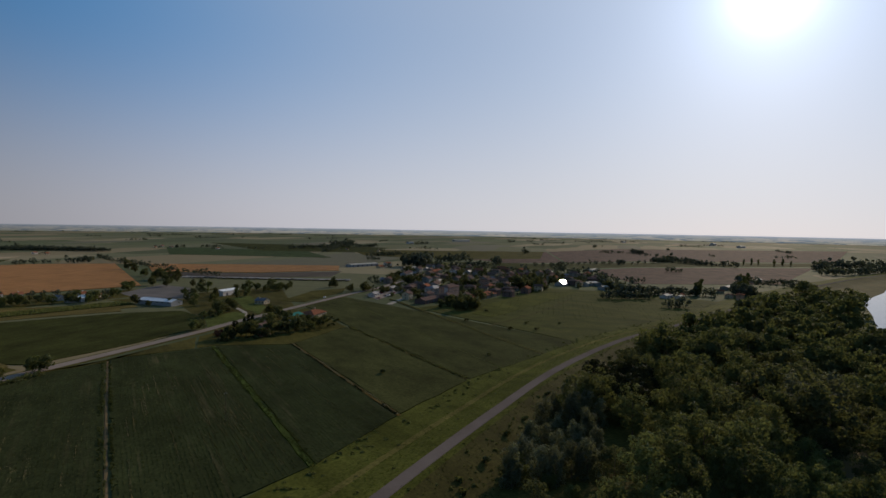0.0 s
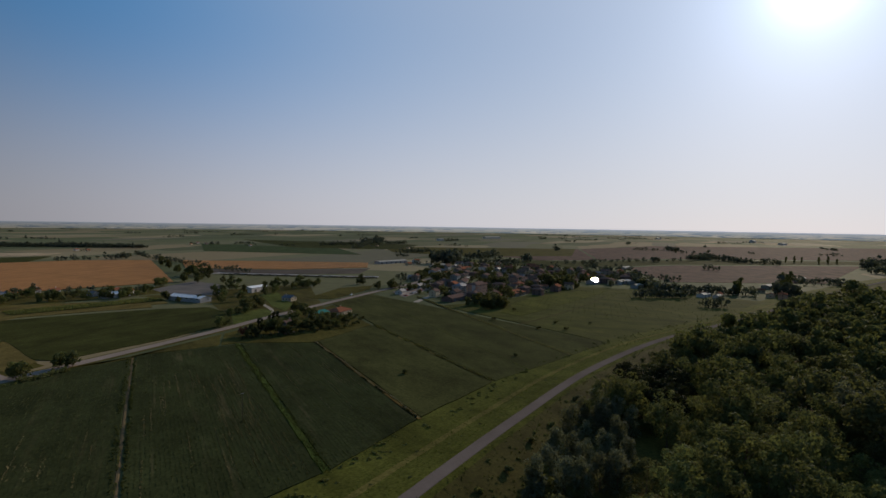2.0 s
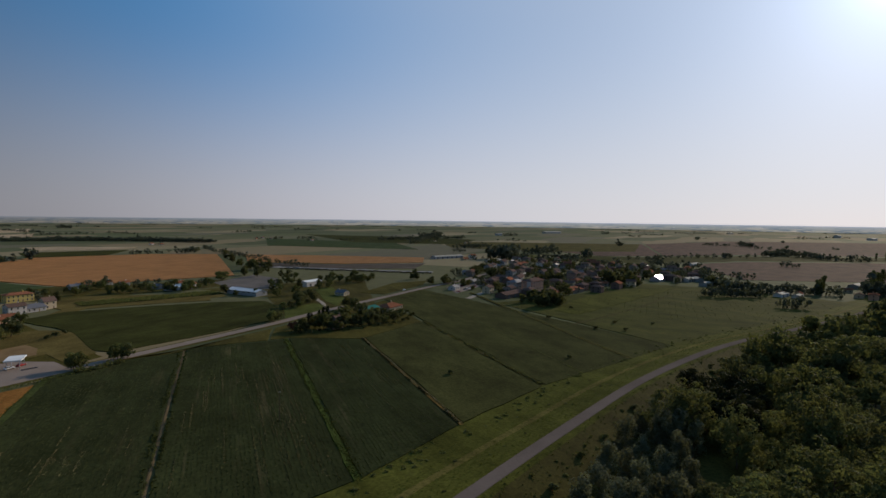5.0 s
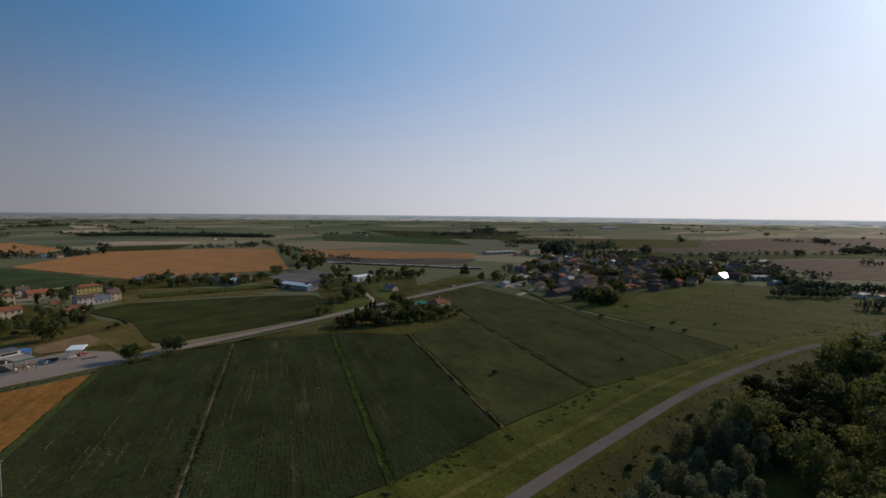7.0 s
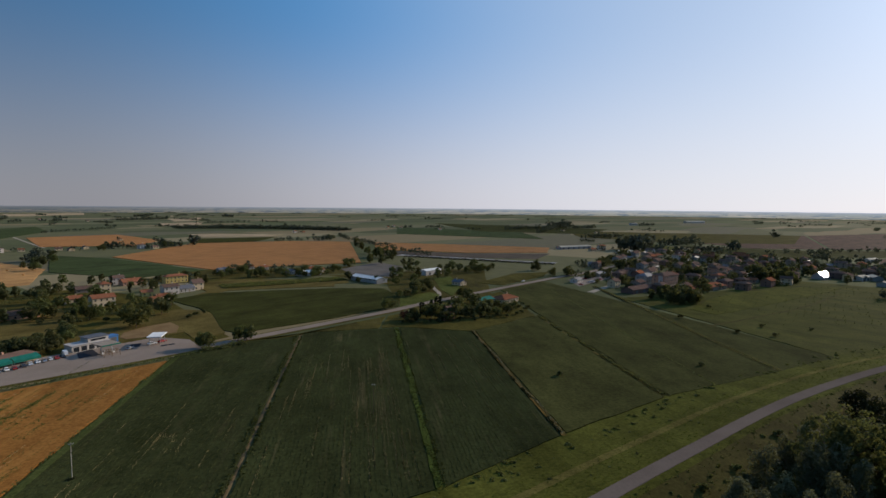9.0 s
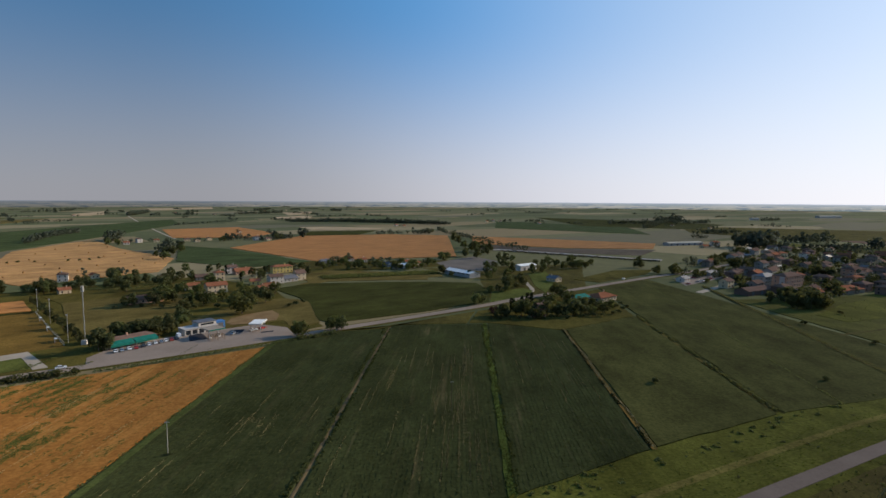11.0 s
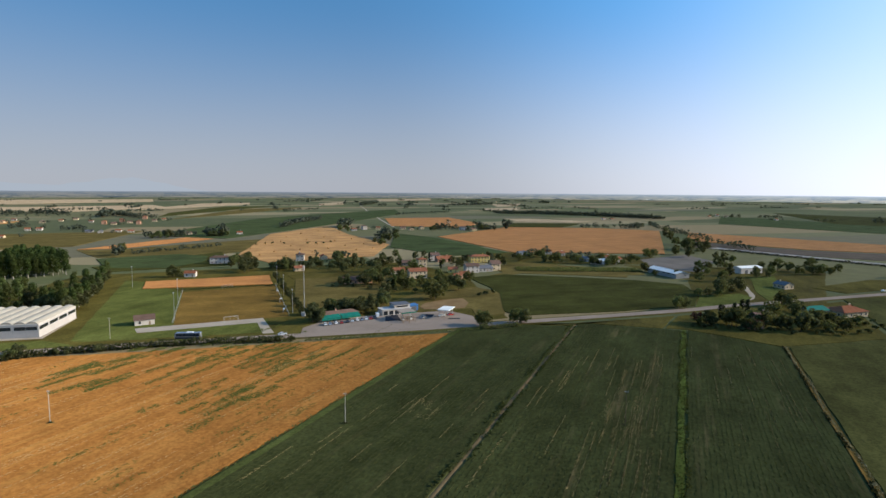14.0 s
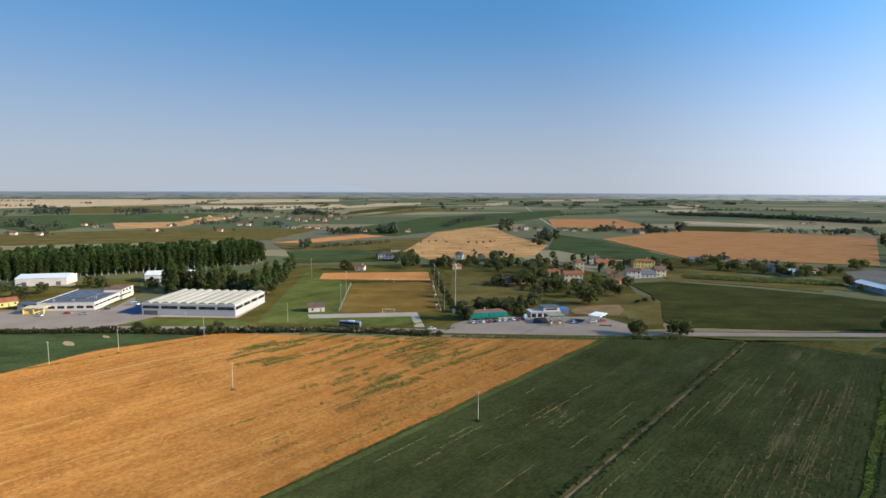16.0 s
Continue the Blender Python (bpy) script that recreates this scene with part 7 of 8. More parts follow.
hedge([(211.0, 483.8), (196.9, 346.6), (189.2, 276.8), (184.3, 222.6)], 1.1, 1.4, "leaf_dark", "dark weeds along the field ditch", 0.4, seed=12)
trees("middark", 1.1, [(-15.5, 550.1), (-6.6, 528.6), (27.4, 552.3), (37.0, 588.6), (46.7, 609.7), (54.1, 558.7), (74.5, 555.8)])
trees("mid", 1.0, [(-28.1, 621.7), (-17.5, 663.8), (16.5, 526.7), (28.7, 515.4), (83.6, 609.2), (86.2, 566.5), (46.1, 519.5)])
HAMLET = [(-354.7, 443.8), (-325.6, 537.8), (-259.5, 599.3), (-201.6, 585.4), (-149.3, 452.5), (-155.6, 406.1), (-174.5, 389.0), (-201.6, 377.2), (-260.9, 424.1), (-304.4, 412.8)]
hx, hy = [p[0] for p in HAMLET], [p[1] for p in HAMLET]
homes_at = [(o.location.x, o.location.y) for o in bpy.data.objects if o.name.startswith("house") and o.parent is None]
count = 0
while count < 22:
    p = (rnd.uniform(min(hx), max(hx)), rnd.uniform(min(hy), max(hy)))
    if inside(p, HAMLET):
        count += 1
        if all(math.dist(p, q) > 9 for q in homes_at):
            gardens.add(rnd.choice(("mid", "middark", "middark")), *p, rnd.uniform(0.45, 1.05))
hedge([(-325.2, 82.1), (-302.5, 105.3), (-285.5, 120.5), (-255.6, 144.3), (-245.0, 153.8), (-234.1, 169.4), (-201.6, 198.5), (-162.2, 224.8), (-157.9, 228.6)], 3.4, 3.4, "leaf_dark", "dark ragged hedge along the main road", 0.11, seed=2, spray=0.5)
hedge([(-152.3, 230.8), (-129.8, 248.0), (-108.1, 265.9), (-90.7, 280.0), (-81.8, 286.6)], 1.6, 2.0, "leaf", "low green hedge before the forecourt", seed=3)
hedge([(-82.3, 287.6), (-75.5, 292.2), (-65.3, 302.7)], 3.0, 4.0, "leaf_dark", "dark bushes beside the main road", 0.15, seed=4, spray=0.5)
hedge([(-252.4, 68.7), (-247.4, 84.5), (-243.5, 108.9), (-241.3, 148.5)], 0.9, 1.2, "leaf", "weedy green field margin", seed=5)
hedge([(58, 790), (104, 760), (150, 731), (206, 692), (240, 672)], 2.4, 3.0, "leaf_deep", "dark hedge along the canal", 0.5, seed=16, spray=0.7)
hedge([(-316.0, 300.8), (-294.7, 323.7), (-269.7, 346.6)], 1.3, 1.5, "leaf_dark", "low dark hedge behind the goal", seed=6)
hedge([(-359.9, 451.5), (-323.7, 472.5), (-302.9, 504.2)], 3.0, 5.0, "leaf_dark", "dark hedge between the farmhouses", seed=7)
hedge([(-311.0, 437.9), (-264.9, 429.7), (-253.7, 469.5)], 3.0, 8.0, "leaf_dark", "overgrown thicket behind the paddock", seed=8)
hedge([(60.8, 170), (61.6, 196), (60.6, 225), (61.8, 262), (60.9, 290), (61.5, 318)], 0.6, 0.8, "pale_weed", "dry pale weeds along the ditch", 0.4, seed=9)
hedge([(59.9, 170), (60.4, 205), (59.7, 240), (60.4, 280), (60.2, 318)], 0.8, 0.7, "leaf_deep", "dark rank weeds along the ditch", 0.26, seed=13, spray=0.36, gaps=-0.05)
hedge([(114.4, 200), (113.8, 240), (115.2, 280), (114.2, 320), (115, 358)], 1.1, 1.4, "leaf_dark", "dark rank weeds in the overgrown ditch", 0.24, seed=10, spray=0.40, gaps=-0.15)
hedge([(-39.3, 120), (-38.9, 170), (-39.5, 220), (-38.8, 270), (-38.8, 318)], 0.6, 0.5, "leaf_dark", "dark weeds along the dirt track", 0.4, seed=14, spray=0.3, gaps=0.0)
hedge([(142, 208), (146, 260), (150, 320), (158, 400), (163, 470)], 0.5, 0.5, "leaf", "faint weedy line across the green field", 0.6, seed=15, spray=0.35)
ribbon("ground", [(-91.6, 78), (-91.2, 130), (-91.8, 190), (-91.4, 282)], [(-1.5, 0.36), (-1.1, 0.44), (0.9, 0.43), (1.4, 0.38)], M["fringe"], 6, label="weedy green strip between wheat and soya")
hedge([(-93.5, 98), (-93.5, 180), (-93.2, 276)], 0.8, 1.4, "leaf", "weedy green margin beside the wheat", 0.5, seed=11)
# trees, conifers and scrub of the farmstead south of the road
for x, y in [(24.2, 353.3)]:
    plant("red", x, y, 0.9)
for x, y in [(35.9, 369.3), (37.8, 367.1), (43.9, 371.5), (47.3, 377.8), (51.1, 381.2)]:
    plant("conifer", x, y, 0.8)
for x, y in [(43.2, 350.9), (76.5, 385.4), (38.9, 357.3), (83.5, 376.8), (66.3, 391.6)]:
    plant("mid", x, y, 0.9)
for x, y in [(74.8, 427.6), (73.7, 354.6), (56.7, 354.5), (41.2, 354.1), (77.9, 410.6), (76.6, 359.9)]:
    plant("middark", x, y, 1.15)
for x, y in [(28.5, 352.4), (31.7, 348.2), (47.5, 347.5), (51.7, 346.9), (63.0, 356.2), (67.2, 354.1), (90.0, 387.2), (92.6, 382.5), (84.4, 370.2), (92.0, 367.1), (96.6, 365.3)]:
    plant("middark", x, y, 0.75)
for x, y in [(25.5, 346.7), (31.3, 365.6), (52.9, 375.8), (58.6, 387.9), (61.6, 372.3), (68.6, 371.2), (83.8, 390.3), (86.9, 360.8), (97.7, 379.2), (103.6, 379.2)]:
    plant("mid", x, y, 0.6)
for x, y in [(22.0, 343.7), (26.8, 343.2), (33.7, 343.7), (39.1, 343.6), (44.5, 343.5), (53.5, 346.4), (59.2, 346.5), (69.5, 347.6), (80.4, 352.7), (86.9, 354.5), (93.1, 354.9), (100.8, 362.2), (106.4, 367.4), (105.1, 391.3), (108.7, 384.4), (111.6, 376.3), (115.5, 396.2), (116.5, 385.3), (98.5, 392.7), (112.0, 403.7)]:
    plant("bush", x, y, 1.0)
gardens.finish("garden_trees", "small green garden trees crowding the larger ones", "trees")


# ---- crops, weeds and grass close to the dike ----
def in_rows(x0, x1, y_low, y_high, row, step, seed, keep=0.75):
    """Plants in rows that run north; y_low and y_high give the ends of a row at x."""
    rng = np.random.default_rng(seed)
    out = []
    for x in np.arange(x0 + 0.5, x1 - 0.3, row):
        a, b = y_low(x), y_high(x)
        ys = np.arange(a, b, step) + rng.uniform(-0.3, 0.3, len(np.arange(a, b, step)))
        for y in ys:
            thin = noise.noise((x * 0.16, y * 0.012, seed)) + 0.35 * noise.noise((x * 0.05, y * 0.05, seed + 9))
            if rng.random() < keep - 0.9 * max(0, thin - 0.1):
                out.append((x + rng.normal() * 0.12, y, 0.36))
    return np.array(out)


def toe(x):
    """The field's southern edge along the dike."""
    return np.interp(x, (-93, -66, -40, 14, 30, 60, 112), (75, 95, 114, 140, 143, 168, 197)) + 1.0


tufts("soya_plants", np.concatenate([
    in_rows(-92, -39.6, toe, lambda x: np.interp(x, (-93, -68, -40), (283, 304, 313)), 1.35, 0.8, 1, 0.9),
    in_rows(-37.4, 14.4, toe, lambda x: np.interp(x, (-37, 15), (321, 329)), 1.35, 0.8, 2, 0.75),
    in_rows(17.8, 58.8, toe, lambda x: np.interp(x, (17, 60), (331, 316)), 1.35, 0.8, 3, 0.78)]), 0.13, 1.3, "soy_leaf", "rows of dark green soya plants with thin patches", seed=3, cards=1, along_rows=True)

rng = np.random.default_rng(5)


def smear(n, x0, x1, y0, y1, length, width, z, seed, dense=1.3):
    """Long patches of weeds along the rows."""
    r = np.random.default_rng(seed)
    out = []
    for _ in range(n):
        cx, cy, L = r.uniform(x0, x1), r.uniform(y0, y1), length * r.uniform(0.4, 1.5)
        m = int(L * dense)
        out.append(np.stack([cx + r.normal(size=m) * width, cy + r.uniform(-0.5, 0.5, m) * L, np.full(m, z)], 1))
    return np.concatenate(out)


tufts("weeds", np.concatenate([smear(95, -212, -120, 138, 218, 14, 0.9, 0.5, 1, 14), smear(34, -185, -104, 190, 245, 12, 0.6, 0.5, 2, 5), smear(16, -238, -150, 95, 165, 8, 0.5, 0.5, 6, 3), smear(40, -140, -98, 100, 230, 10, 0.6, 0.5, 9, 4), smear(40, -130, -97, 120, 260, 26, 0.15, 0.45, 8)]), 0.15, 0.62, "weed_leaf", "green weed streaks in the ripe wheat", seed=4, along_rows=True)
tufts("withered_plants", np.concatenate([smear(40, -33, 12, 155, 270, 30, 0.17, 0.37, 31, 7), smear(18, -9, 9, 160, 245, 24, 0.28, 0.37, 36, 8), smear(16, -90, -46, 125, 205, 16, 0.14, 0.41, 37, 5), smear(22, 20, 57, 180, 305, 24, 0.17, 0.39, 34, 6), smear(10, -6, 7, 180, 206, 6, 0.6, 0.38, 51, 4), smear(14, -68, -58, 172, 186, 4, 0.5, 0.41, 52, 5)]),
      0.09, 0.42, "withered", "withered tan streaks in the soya", seed=15, cards=1, along_rows=True)
WHEAT = [(-98, 262), (-168, 205), (-240, 150), (-250, 104), (-244, 70), (-190, 16), (-150, 40), (-120, 60), (-98, 80)]
stalks = smear(150, -245, -98, 20, 260, 45, 0.14, 0.56, 61, 3)
tufts("flattened_wheat", stalks[[inside(p[:2], WHEAT) for p in stalks]], 0.07, 0.5, "pale_stalk", "pale lines of flattened stalks in the wheat", "crop", seed=16, cards=1, along_rows=True)
strips = []
for x, w, z in ((-40.2, 0.35, 0.3), (-36.9, 0.35, 0.3)):
    strips.append(smear(26, x - 0.2, x + 0.2, 122, 316, 12, w, z, int(abs(x))))
tufts("weeds", np.concatenate(strips), 0.5, 0.7, "soy_leaf", "dark weeds along the dirt track", seed=7)


def on_dike(n, lo, hi, seed, start=12, end=400):
    """Places on the dike's slopes between two offsets from its road."""
    r = np.random.default_rng(seed)
    line = [(p, d) for p, d in along(DIKE, 2.0) if -20 < p.x < end]
    prof = [(-27, 0.05), (-20, 0.9), (-13, 2.1), (-6, 3.6), (-3.5, 4.0), (3.5, 3.95), (9, 2.75), (17, 1.0), (25, 0.25), (60, 0.05)]
    out = []
    for _ in range(n):
        p, d = line[r.integers(len(line))]
        o = r.uniform(lo, hi)
        z = np.interp(o, [a for a, b in prof], [b for a, b in prof])
        out.append((p.x + d.y * o + r.normal() * 0.8, p.y - d.x * o + r.normal() * 0.8, z - 0.05))
    return np.array(out)


tufts("weeds", smear(150, 15.0, 18.0, 142, 330, 9, 0.5, 0.40, 41, 2.5), 0.16, 0.5, "weed_leaf", "ragged bright weeds on the strip between fields", seed=17)
tufts("grass", on_dike(9000, -27, -3, 1), 0.16, 0.5, "grass_leaf", "lush green grass on the dike's slope", "grass", 8)
tufts("grass", on_dike(5000, 3.2, 30, 2), 0.28, 0.6, "dry_leaf", "dry scrub grass towards the woods", "grass", 9)
for x, y, z in on_dike(34, -25, -6, 3, end=330):
    plant("bush", x, y, 0.35, z, 0.5)
for x, y, z in on_dike(60, 10, 24, 4, end=330):
    plant(rnd.choice(("shrub", "bush")), x, y, 0.95, z - 0.1, 0.9)
edge = Grove()
for x, y, z in on_dike(260, -33, -25, 6, end=420):
    edge.add("shrub", x, y, rnd.uniform(0.25, 0.7), 0.7, z - 0.1)
for x, y, z in on_dike(360, 5, 25, 16, end=330):
    edge.add("shrub", x, y, rnd.uniform(0.2, 0.55), 0.8, z - 0.1)
edge.finish("tall_grass", "clumps of tall yellow-green grass at the dike's foot", "grass")
vines = []
va, vb = Vector((-121.7, 500.4)), Vector((-16.2, 545.6))
vd = (vb - va).normalized()
for i in range(70):
    q = va.lerp(vb, i / 70)
    for k in range(18):
        vines.append((q.x - vd.y * k * 1.3, q.y + vd.x * k * 1.3, 0.3))
tufts("vines", np.array(vines), 1.4, 0.9, "leaf", "rows of vines at the edge of the green field", "vineyard", 16)
for x, y in [(81.2, 228.1), (232.1, 282.8), (216.5, 294.5), (153.1, 234.9), (266.8, 295.9), (242.8, 306.6), (207.4, 338.0), (249.9, 371.0)]:
    plant("bush", x, y, 0.9)


ORCHARD = [(250, 262), (400, 275), (500, 300), (480, 410), (430, 470), (320, 425), (240, 400)]
young = []
for i in range(60):
    for j in range(60):
        x, y = 240 + i * 5 + 0.3 * j, 255 + j * 7 - 1.4 * i + 60
        if inside((x, y), ORCHARD) and rng.random() < 0.35 + 0.4 * noise.noise((x * 0.02, y * 0.02, 4)):
            young += [(x + rng.normal() * 0.5, y + rng.normal() * 0.5, 0.2 + 0.5 * k) for k in range(2)]
tufts("young_trees", np.array(young), 0.5, 0.55, "leaf", "rows of young orchard trees in the meadow", "trees", 12)


# ---- poles, masts, pitch ----
def utility_pole(x, y, h, arm=1.2, turn=0.0, stuff="pole", label="slim pale concrete power pole in the field"):
    ob = thing("utility_pole", pose(x, y, 0, 0, 0, turn), label, "pole", "field poles")
    bm = bmesh.new()
    tube(bm, (0, 0, -0.5), (0, 0, h), 0.11, 0.07, 8)
    part("pole", bm, M[stuff], ob)
    part("crossarm", boxes((-arm / 2, arm / 2, -0.05, 0.05, h - 0.5, h - 0.4)), M["galv"], ob)
    for k in (-0.45, 0, 0.45):
        b = bmesh.new()
        tube(b, (k * arm, 0, h - 0.4), (k * arm, 0, h - 0.2), 0.05, 0.04, 6)
        part("insulator", b, M["white"], ob)
    return ob


for (x, y), h in zip([(-80.4, 157.8), (-164.3, 120.2), (-247.7, 84.2), (-244.3, 109.4), (-242.5, 147.3), (-240.0, 193.5)], (10.5, 11.0, 10.5, 11.5, 10.5, 10.5)):
    utility_pole(x, y, h, turn=25)
utility_pole(0.0, 193.6, 11.5, turn=25, stuff="bark", label="slim dark wooden power pole in the soya")
for x, y in ((0.0, 193.6), (-80.4, 157.8), (-164.3, 120.2), (-244.3, 109.4)):
    plant("bush", x, y, 0.55, 0, 0.6)


def floodlight(x, y, h, turn):
    ob = thing("floodlight_mast", pose(x, y, 0, 0, 0, turn), "tall galvanised floodlight mast beside the pitch", "mast", "pitch masts")
    bm = bmesh.new()
    tube(bm, (0, 0, -0.3), (0, 0, h), 0.13, 0.07, 8)
    part("mast", bm, M["galv"], ob)
    part("bar", boxes((-1.2, 1.2, -0.06, 0.06, h - 0.1, h + 0.05)), M["galv"], ob)
    for k in (-0.9, 0, 0.9):
        part("lamp", boxes((k - 0.25, k + 0.25, -0.25, 0.15, h + 0.05, h + 0.5)), M["galv"], ob)
    return ob


for x, y in ((-243.2, 233.4), (-281.1, 268.4), (-356.8, 293.7)):
    floodlight(x, y, 15.5, 130)
for x, y in ((-195.9, 275.9), (-236.8, 317.2), (-270.2, 349.8)):
    floodlight(x, y, 14.0, -40)


def antenna():
    x, y = (-186.0, 274.3)
    ob = thing("antenna_mast", pose(x, y, 0.1, 0, 0, 20), "tall steel antenna mast with a cabinet at its foot", "mast")
    bm = bmesh.new()
    tube(bm, (0, 0, -0.3), (0, 0, 29.5), 0.26, 0.14, 8)
    part("mast", bm, M["galv"], ob)
    for k in range(3):
        a = k * 2.094
        part("antenna", (lambda b: (box(b, -0.18, 0.18, 0.45, 0.62, 27.0, 29.4, pose(0, 0, 0, 0, 0, math.degrees(a))), b)[1])(bmesh.new()), M["white"], ob)
    part("ring", (lambda b: (tube(b, (0, 0, 26.6), (0, 0, 26.9), 0.75, 0.75, 10), b)[1])(bmesh.new()), M["galv"], ob)
    part("cabinet", boxes((-1.2, 1.2, -2.2, -0.8, 0, 2.3)), M["white"], ob)


antenna()


def goal(p, q):
    """A football goal facing q."""
    d = Vector(q) - Vector(p)
    ob = thing("football_goal", pose(p[0], p[1], 0.06, 0, 0, math.degrees(math.atan2(d.y, d.x)) - 90), "white football goal with a slack net", "goal", "goals")
    for x in (-3.66, 3.66):
        part("post", boxes((x - 0.05, x + 0.05, -0.05, 0.05, 0, 2.44)), M["carwhite"], ob)
        part("stay", boxes((x - 0.04, x + 0.04, -1.8, -0.07, 0.0, 0.06), (x - 0.04, x + 0.04, -1.84, -1.76, 0, 1.5)), M["carwhite"], ob)
    part("crossbar", boxes((-3.71, 3.71, -0.05, 0.05, 2.44, 2.54)), M["carwhite"], ob)
    bm = bmesh.new()
    for i in range(13):
        x = -3.6 + i * 0.6
        tube(bm, (x, -0.05, 2.45), (x, -1.8, 1.5), 0.008, 0.008, 3)
        tube(bm, (x, -1.8, 1.5), (x, -1.8, 0.02), 0.008, 0.008, 3)
    for z in (0.4, 0.8, 1.2):
        tube(bm, (-3.6, -1.8, z), (3.6, -1.8, z), 0.008, 0.008, 3)
    part("net", bm, M["white"], ob)


g0, g1 = (-214.7, 246.4), (-292.8, 321.9)
goal(g0, g1)
goal(g1, g0)


def fence(points, step, height, label):
    a = points[0]
    ob = thing("fence", pose(a[0], a[1], 0), label, "fence")
    line = along(points, step)
    o = Vector((a[0], a[1], 0))
    for p, d in line:
        bm = bmesh.new()
        tube(bm, p - o, p - o + Vector((0, 0, height)), 0.06, 0.05, 5)
        part("post", bm, M["pole"], ob)
    for z in (0.15, 0.5, 0.97):
        bm = bmesh.new()
        for (p, _), (q, _) in zip(line, line[1:]):
            tube(bm, p - o + Vector((0, 0, height * z)), q - o + Vector((0, 0, height * z)), 0.035, 0.035, 4)
        part("rail", bm, M["galv"], ob)


fence([(-238.0, 227.5), (-266.3, 254.8), (-309.2, 296.3)], 4.0, 1.8, "pale post and rail fence along the pitch")
fence([(-193.3, 269.7), (-231.2, 307.9), (-267.6, 344.9)], 4.0, 1.8, "pale post and rail fence along the pitch")
for i, (x, y) in enumerate([(-202.5, 276.5), (-224.8, 300.1), (-247.0, 323.2)]):
    sh = thing("dugout", pose(x, y, 0.06, 0, 0, 132), "small white shelter beside the pitch", "shelter", "dugouts")
    part("back", boxes((-1.5, 1.5, 0.7, 0.8, 0, 2.0)), M["white"], sh)
    part("roof", boxes((-1.6, 1.6, -0.4, 0.85, 2.0, 2.1)), M["sheet"], sh)
    part("bench", boxes((-1.3, 1.3, 0.1, 0.5, 0.4, 0.48), (-1.2, -1.1, 0.2, 0.4, 0, 0.4), (1.1, 1.2, 0.2, 0.4, 0, 0.4)), M["wood"], sh)


# ---- vehicles ----
def wheel(parent, x, y, r, w):
    bm = bmesh.new()
    tube(bm, (x, y - w / 2, r), (x, y + w / 2, r), r, r, 12)
    wh = part("wheel", bm, M["black"], parent)
    b = bmesh.new()
    s = 1 if y > 0 else -1
    tube(b, (x, y + s * w / 2, r), (x, y + s * (w / 2 + 0.02), r), r * 0.58, r * 0.55, 10)
    part("rim", b, M["galv"], wh)


def shell(profile, half, inset=0.0):
    """A body from its side outline (x, z), slightly narrower at the top."""
    bm = bmesh.new()
    zs = [z for _, z in profile]
    lo, hi = min(zs), max(zs)
    sides = []
    for s in (-1, 1):
        sides.append([bm.verts.new((x, s * (half - inset * (z - lo) / (hi - lo)), z)) for x, z in profile])
    n = len(profile)
    bm.faces.new(sides[0])
    bm.faces.new(sides[1][::-1])
    for i in range(n):
        j = (i + 1) % n
        bm.faces.new((sides[0][i], sides[0][j], sides[1][j], sides[1][i]))
    return bm


def car(m, paint, label, van=False):
    ob = thing("van" if van else "car", m, label, "car", "parked cars")
    if van:
        part("body", shell([(-2.5, 0.35), (2.4, 0.35), (2.5, 0.95), (1.9, 1.15), (1.3, 2.1), (-2.45, 2.15)], 0.95, 0.08), M[paint], ob)
        part("windscreen", shell([(1.92, 1.18), (1.36, 2.0), (1.40, 2.02), (1.97, 1.2)], 0.80, 0.05), M["glass"], ob)
        part("cabin_glass", boxes((0.3, 1.2, -0.93, 0.93, 1.25, 1.85)), M["glass"], ob)
        ws = (-1.6, 1.6)
    else:
        part("body", shell([(-2.1, 0.35), (2.05, 0.35), (2.12, 0.62), (1.95, 0.85), (0.95, 0.95), (-1.75, 1.0), (-2.12, 0.8)], 0.86, 0.05), M[paint], ob)
        part("cabin_glass", shell([(-1.65, 0.97), (1.0, 0.94), (0.35, 1.36), (-1.15, 1.40)], 0.78, 0.12), M["glass"], ob)
        part("roof", shell([(-1.2, 1.39), (0.38, 1.355), (0.30, 1.44), (-1.1, 1.47)], 0.67, 0.03), M[paint], ob)
        ws = (-1.3, 1.3)
    for x in ws:
        for y in (-0.78, 0.78):
            wheel(ob, x, y, 0.32, 0.2)
    f = 2.42 if van else 2.0
    for y in (-0.6, 0.6):
        part("headlight", boxes((f, f + 0.12, y - 0.18, y + 0.18, 0.62, 0.78)), M["sheet"], ob)
    return ob


paints = [("carwhite", "white"), ("carred", "red"), ("carsilver", "silver"), ("cardark", "dark grey"), ("carwhite", "white")]
for i, (x, y) in enumerate([(-151.4, 276.5), (-149.4, 278.2), (-148.3, 281.0), (-146.4, 282.8), (-145.2, 285.6), (-161.5, 260.4), (-159.6, 262.0), (-158.0, 265.2), (-155.7, 267.3), (-154.1, 270.5), (-152.7, 273.5)]):
    p, t = paints[(i * 2) % 5]
    car(pose(x, y, 0.15, 0, 0, 128 + rnd.uniform(-6, 6)), p, f"{t} car parked outside the restaurant")
for i, (x, y) in enumerate([(-112.3, 306.2), (-109.0, 310.8), (-119.9, 297.6)]):
    p, t = paints[i]
    car(pose(x, y, 0.15, 0, 0, 40 + 20 * i), p, f"{t} car standing on the forecourt")
for i, (x, y) in enumerate([(-357.7, 106.2), (-352.4, 118.7), (-343.5, 124.8), (-348.8, 138.3)]):
    p, t = paints[i]
    car(pose(x, y, 0.14, 0, 0, 30 + 15 * i), p, f"{t} car parked in the works yard")
a, b, c = (Vector(p) for p in SQUARE)
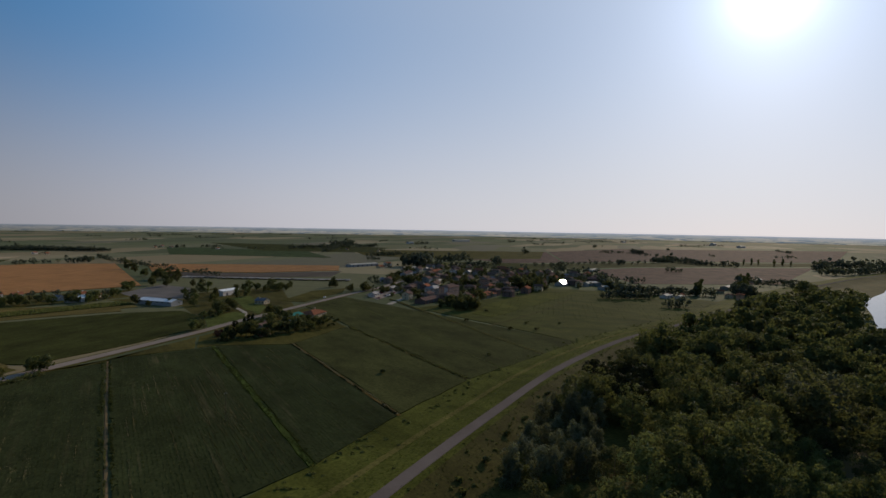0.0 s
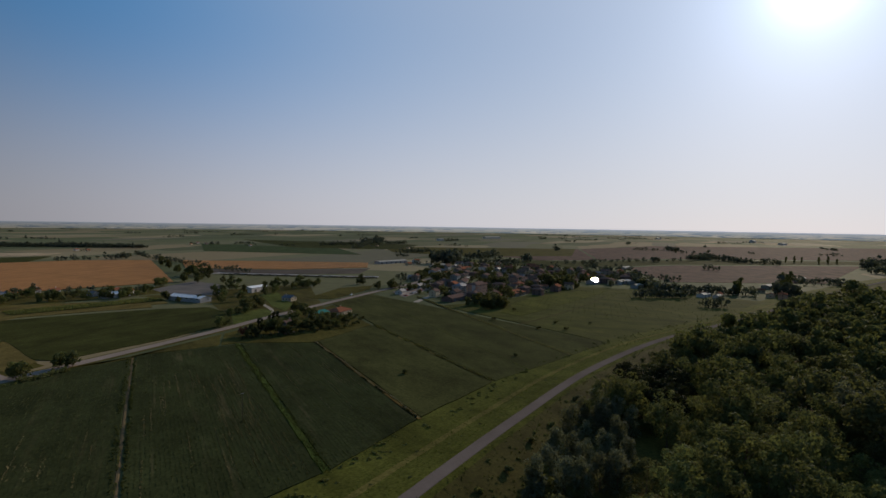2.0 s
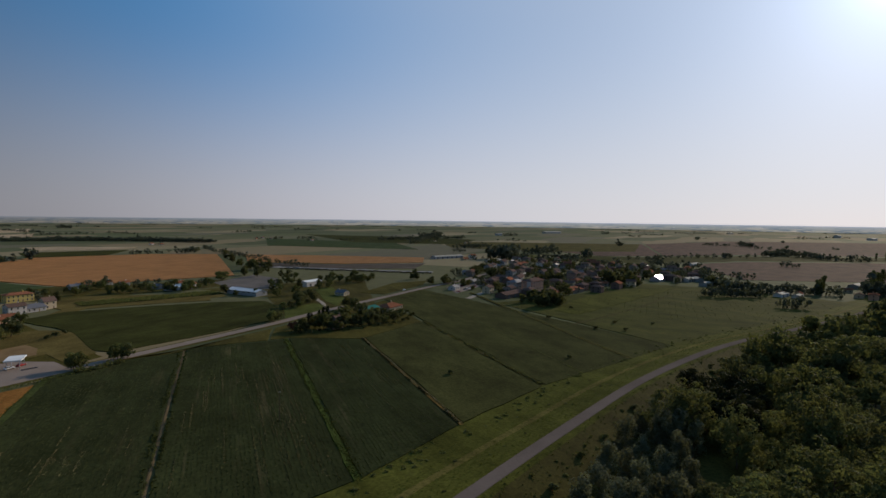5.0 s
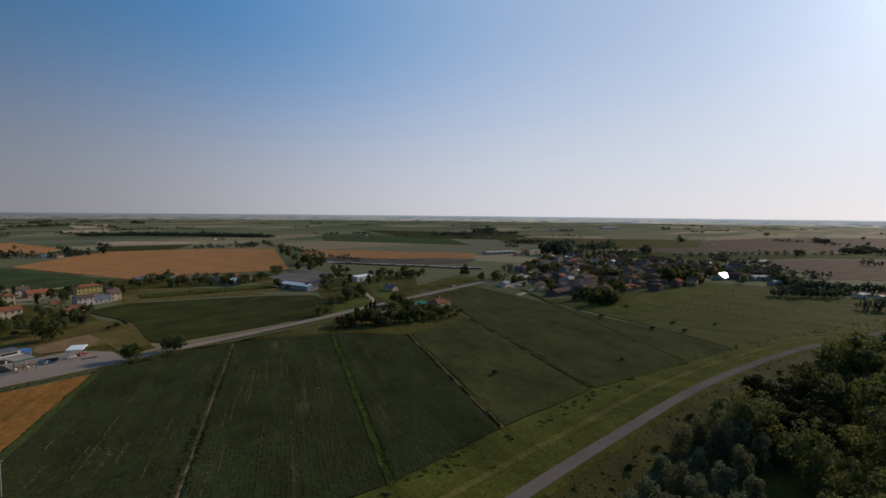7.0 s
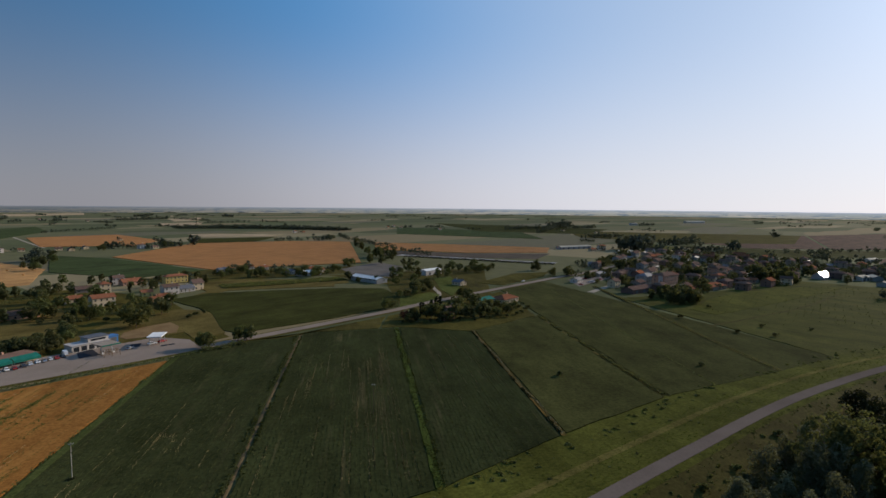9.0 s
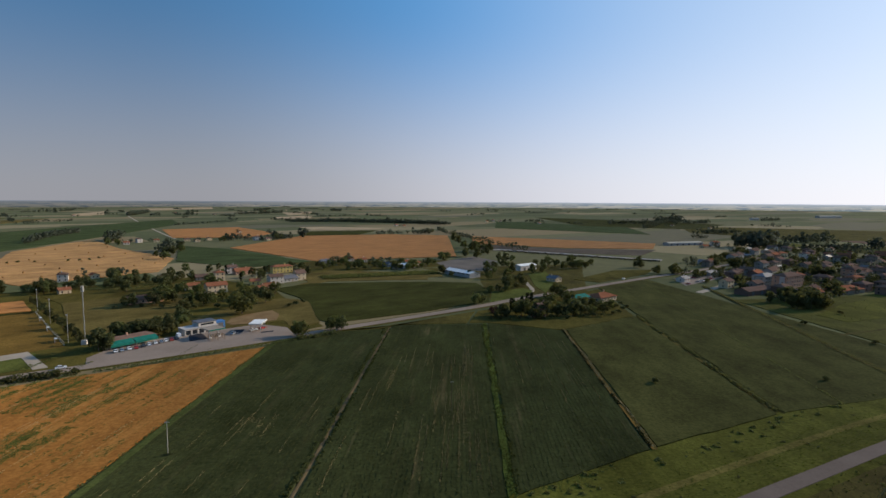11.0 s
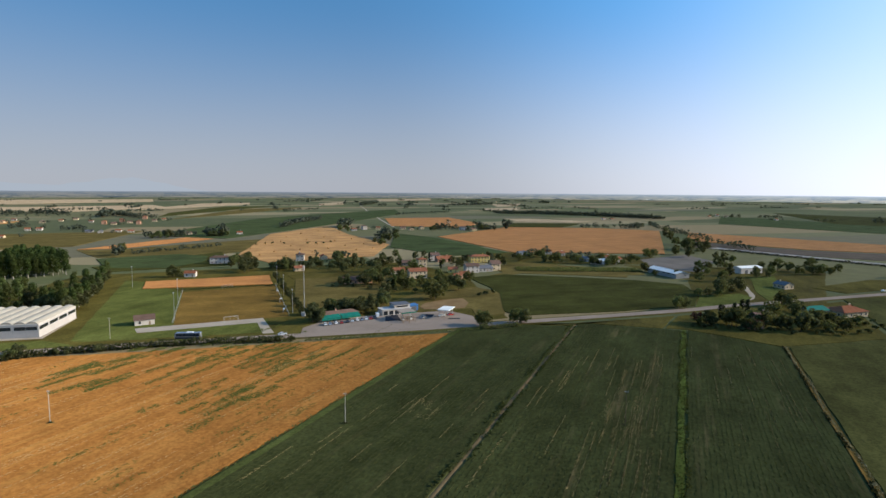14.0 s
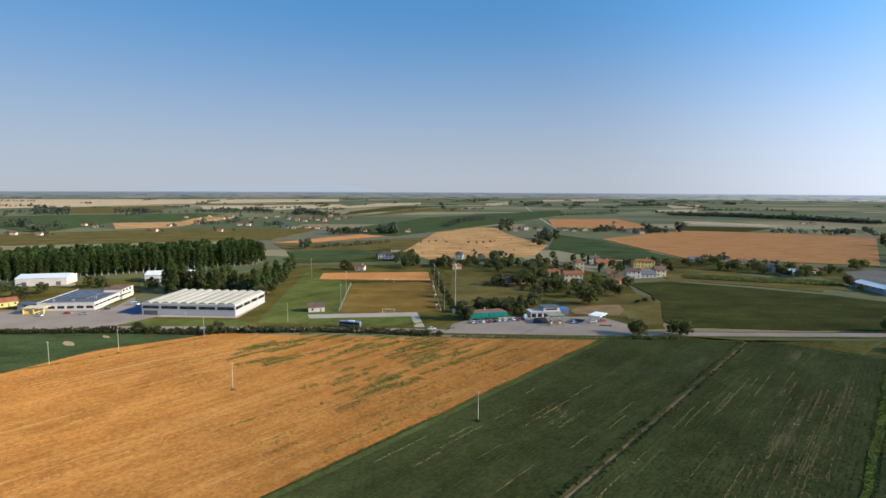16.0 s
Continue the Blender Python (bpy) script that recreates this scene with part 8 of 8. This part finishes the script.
for row in range(2):
    for i in range(11):
        q = a.lerp(b, i / 10) + (c - b) * (0.15 + 0.7 * row)
        p, t = paints[(i * 3 + row) % 5]
        if (i * 7 + row * 3) % 5:
            car(pose(q.x, q.y, 0.12, 0, 0, 125 + rnd.uniform(-4, 4)), p, f"{t} car parked in the town car park")
car(pose(*(-146.5, 290.1), 0.15, 0, 0, 128), "carwhite", "white van parked beside the restaurant", True)
car(pose(*(-350.1, 154.8), 0.14, 0, 0, 30), "carwhite", "white delivery van beside the hall", True)
car(pose(*(-168.6, 234.1), 0.2, 0, 0, 40), "carwhite", "white car driving on the main road")
car(pose(*(154.2, 522.0), 0.2, 0, 0, 45), "carwhite", "white car on the far stretch of road")


def bus():
    a, b = Vector((-210.5, 206.0)), Vector((-199.8, 211.7))
    m = Matrix.Translation((*((a + b) / 2), 0.18)) @ Matrix.Rotation(math.atan2(-(b - a).y, -(b - a).x), 4, "Z")
    ob = thing("bus", m, "dark grey and silver coach on the main road", "bus")
    part("body", shell([(-6.0, 0.35), (5.9, 0.35), (6.1, 1.4), (5.85, 3.1), (5.5, 3.3), (-5.8, 3.3), (-6.05, 3.0)], 1.25, 0.08), M["carsilver"], ob)
    for s in (-1, 1):
        for i in range(7):
            x = -5.5 + i * 1.55
            part("side_window", boxes((x, x + 1.45, s * 1.22 - 0.03, s * 1.22 + 0.03, 1.6, 2.8)), M["glass"], ob)
        part("skirt", boxes((-5.9, 5.8, s * 1.255 - 0.015, s * 1.255 + 0.015, 0.4, 1.2)), M["cardark"], ob)
    part("windscreen", boxes((5.92, 6.06, -1.1, 1.1, 1.5, 2.9)), M["glass"], ob)
    part("roof_unit", boxes((-2.5, 0.5, -0.8, 0.8, 3.3, 3.55)), M["carwhite"], ob)
    for x in (-3.6, 3.9):
        for y in (-1.1, 1.1):
            wheel(ob, x, y, 0.5, 0.3)


bus()

# straw bales and stray shrubs on the mown field
bale = thing("straw_bale", pose(0, 0, 0), "round straw bale lying on the mown field", "bale", "straw bales")
bm = bmesh.new()
tube(bm, (-0.65, 0, 1.05), (0.65, 0, 1.05), 0.8, 0.8, 14)
part("straw", bm, M["straw"], bale)
for k in (-0.35, 0.0, 0.35):
    bm = bmesh.new()
    tube(bm, (k - 0.03, 0, 1.05), (k + 0.03, 0, 1.05), 0.815, 0.815, 14)
    part("twine", bm, M["wood"], bale)
for i, (x, y) in enumerate([(-472.1, 539.2), (-412.8, 489.4), (-489.5, 585.8), (-421.1, 522.7), (-497.4, 625.1), (-381.6, 495.5), (-446.6, 583.4), (-407.5, 553.0), (-483.1, 663.8), (-377.9, 537.9), (-431.1, 619.1), (-488.1, 713.0), (-387.1, 581.1), (-438.4, 669.1), (-348.8, 549.0), (-387.4, 619.1), (-435.8, 708.9), (-347.6, 582.9), (-377.5, 648.7), (-339.2, 608.1), (-561.3, 750.7), (-571.4, 812.1), (-541.8, 690.4), (-516.0, 794.5)]):
    m = pose(x, y, 0, 0, 0, (i * 67) % 180)
    if i:
        copy_thing(bale, m)
    else:
        bale.matrix_world = m
for x, y in [(-496.3, 575.5), (-498.9, 595.7), (-491.9, 602.3), (-476.1, 605.9), (-447.9, 621.3), (-440.5, 628.4), (-433.0, 635.4), (-431.0, 648.6)]:
    plant("bush", x, y, 1.0)

# patterns that were only used inside the joined woods are not needed singly
for key, obs in PROTO.items():
    for i, ob in enumerate(obs):
        if (key, i) not in PLACED:
            for c in list(ob.children):
                bpy.data.objects.remove(c)
            bpy.data.objects.remove(ob)
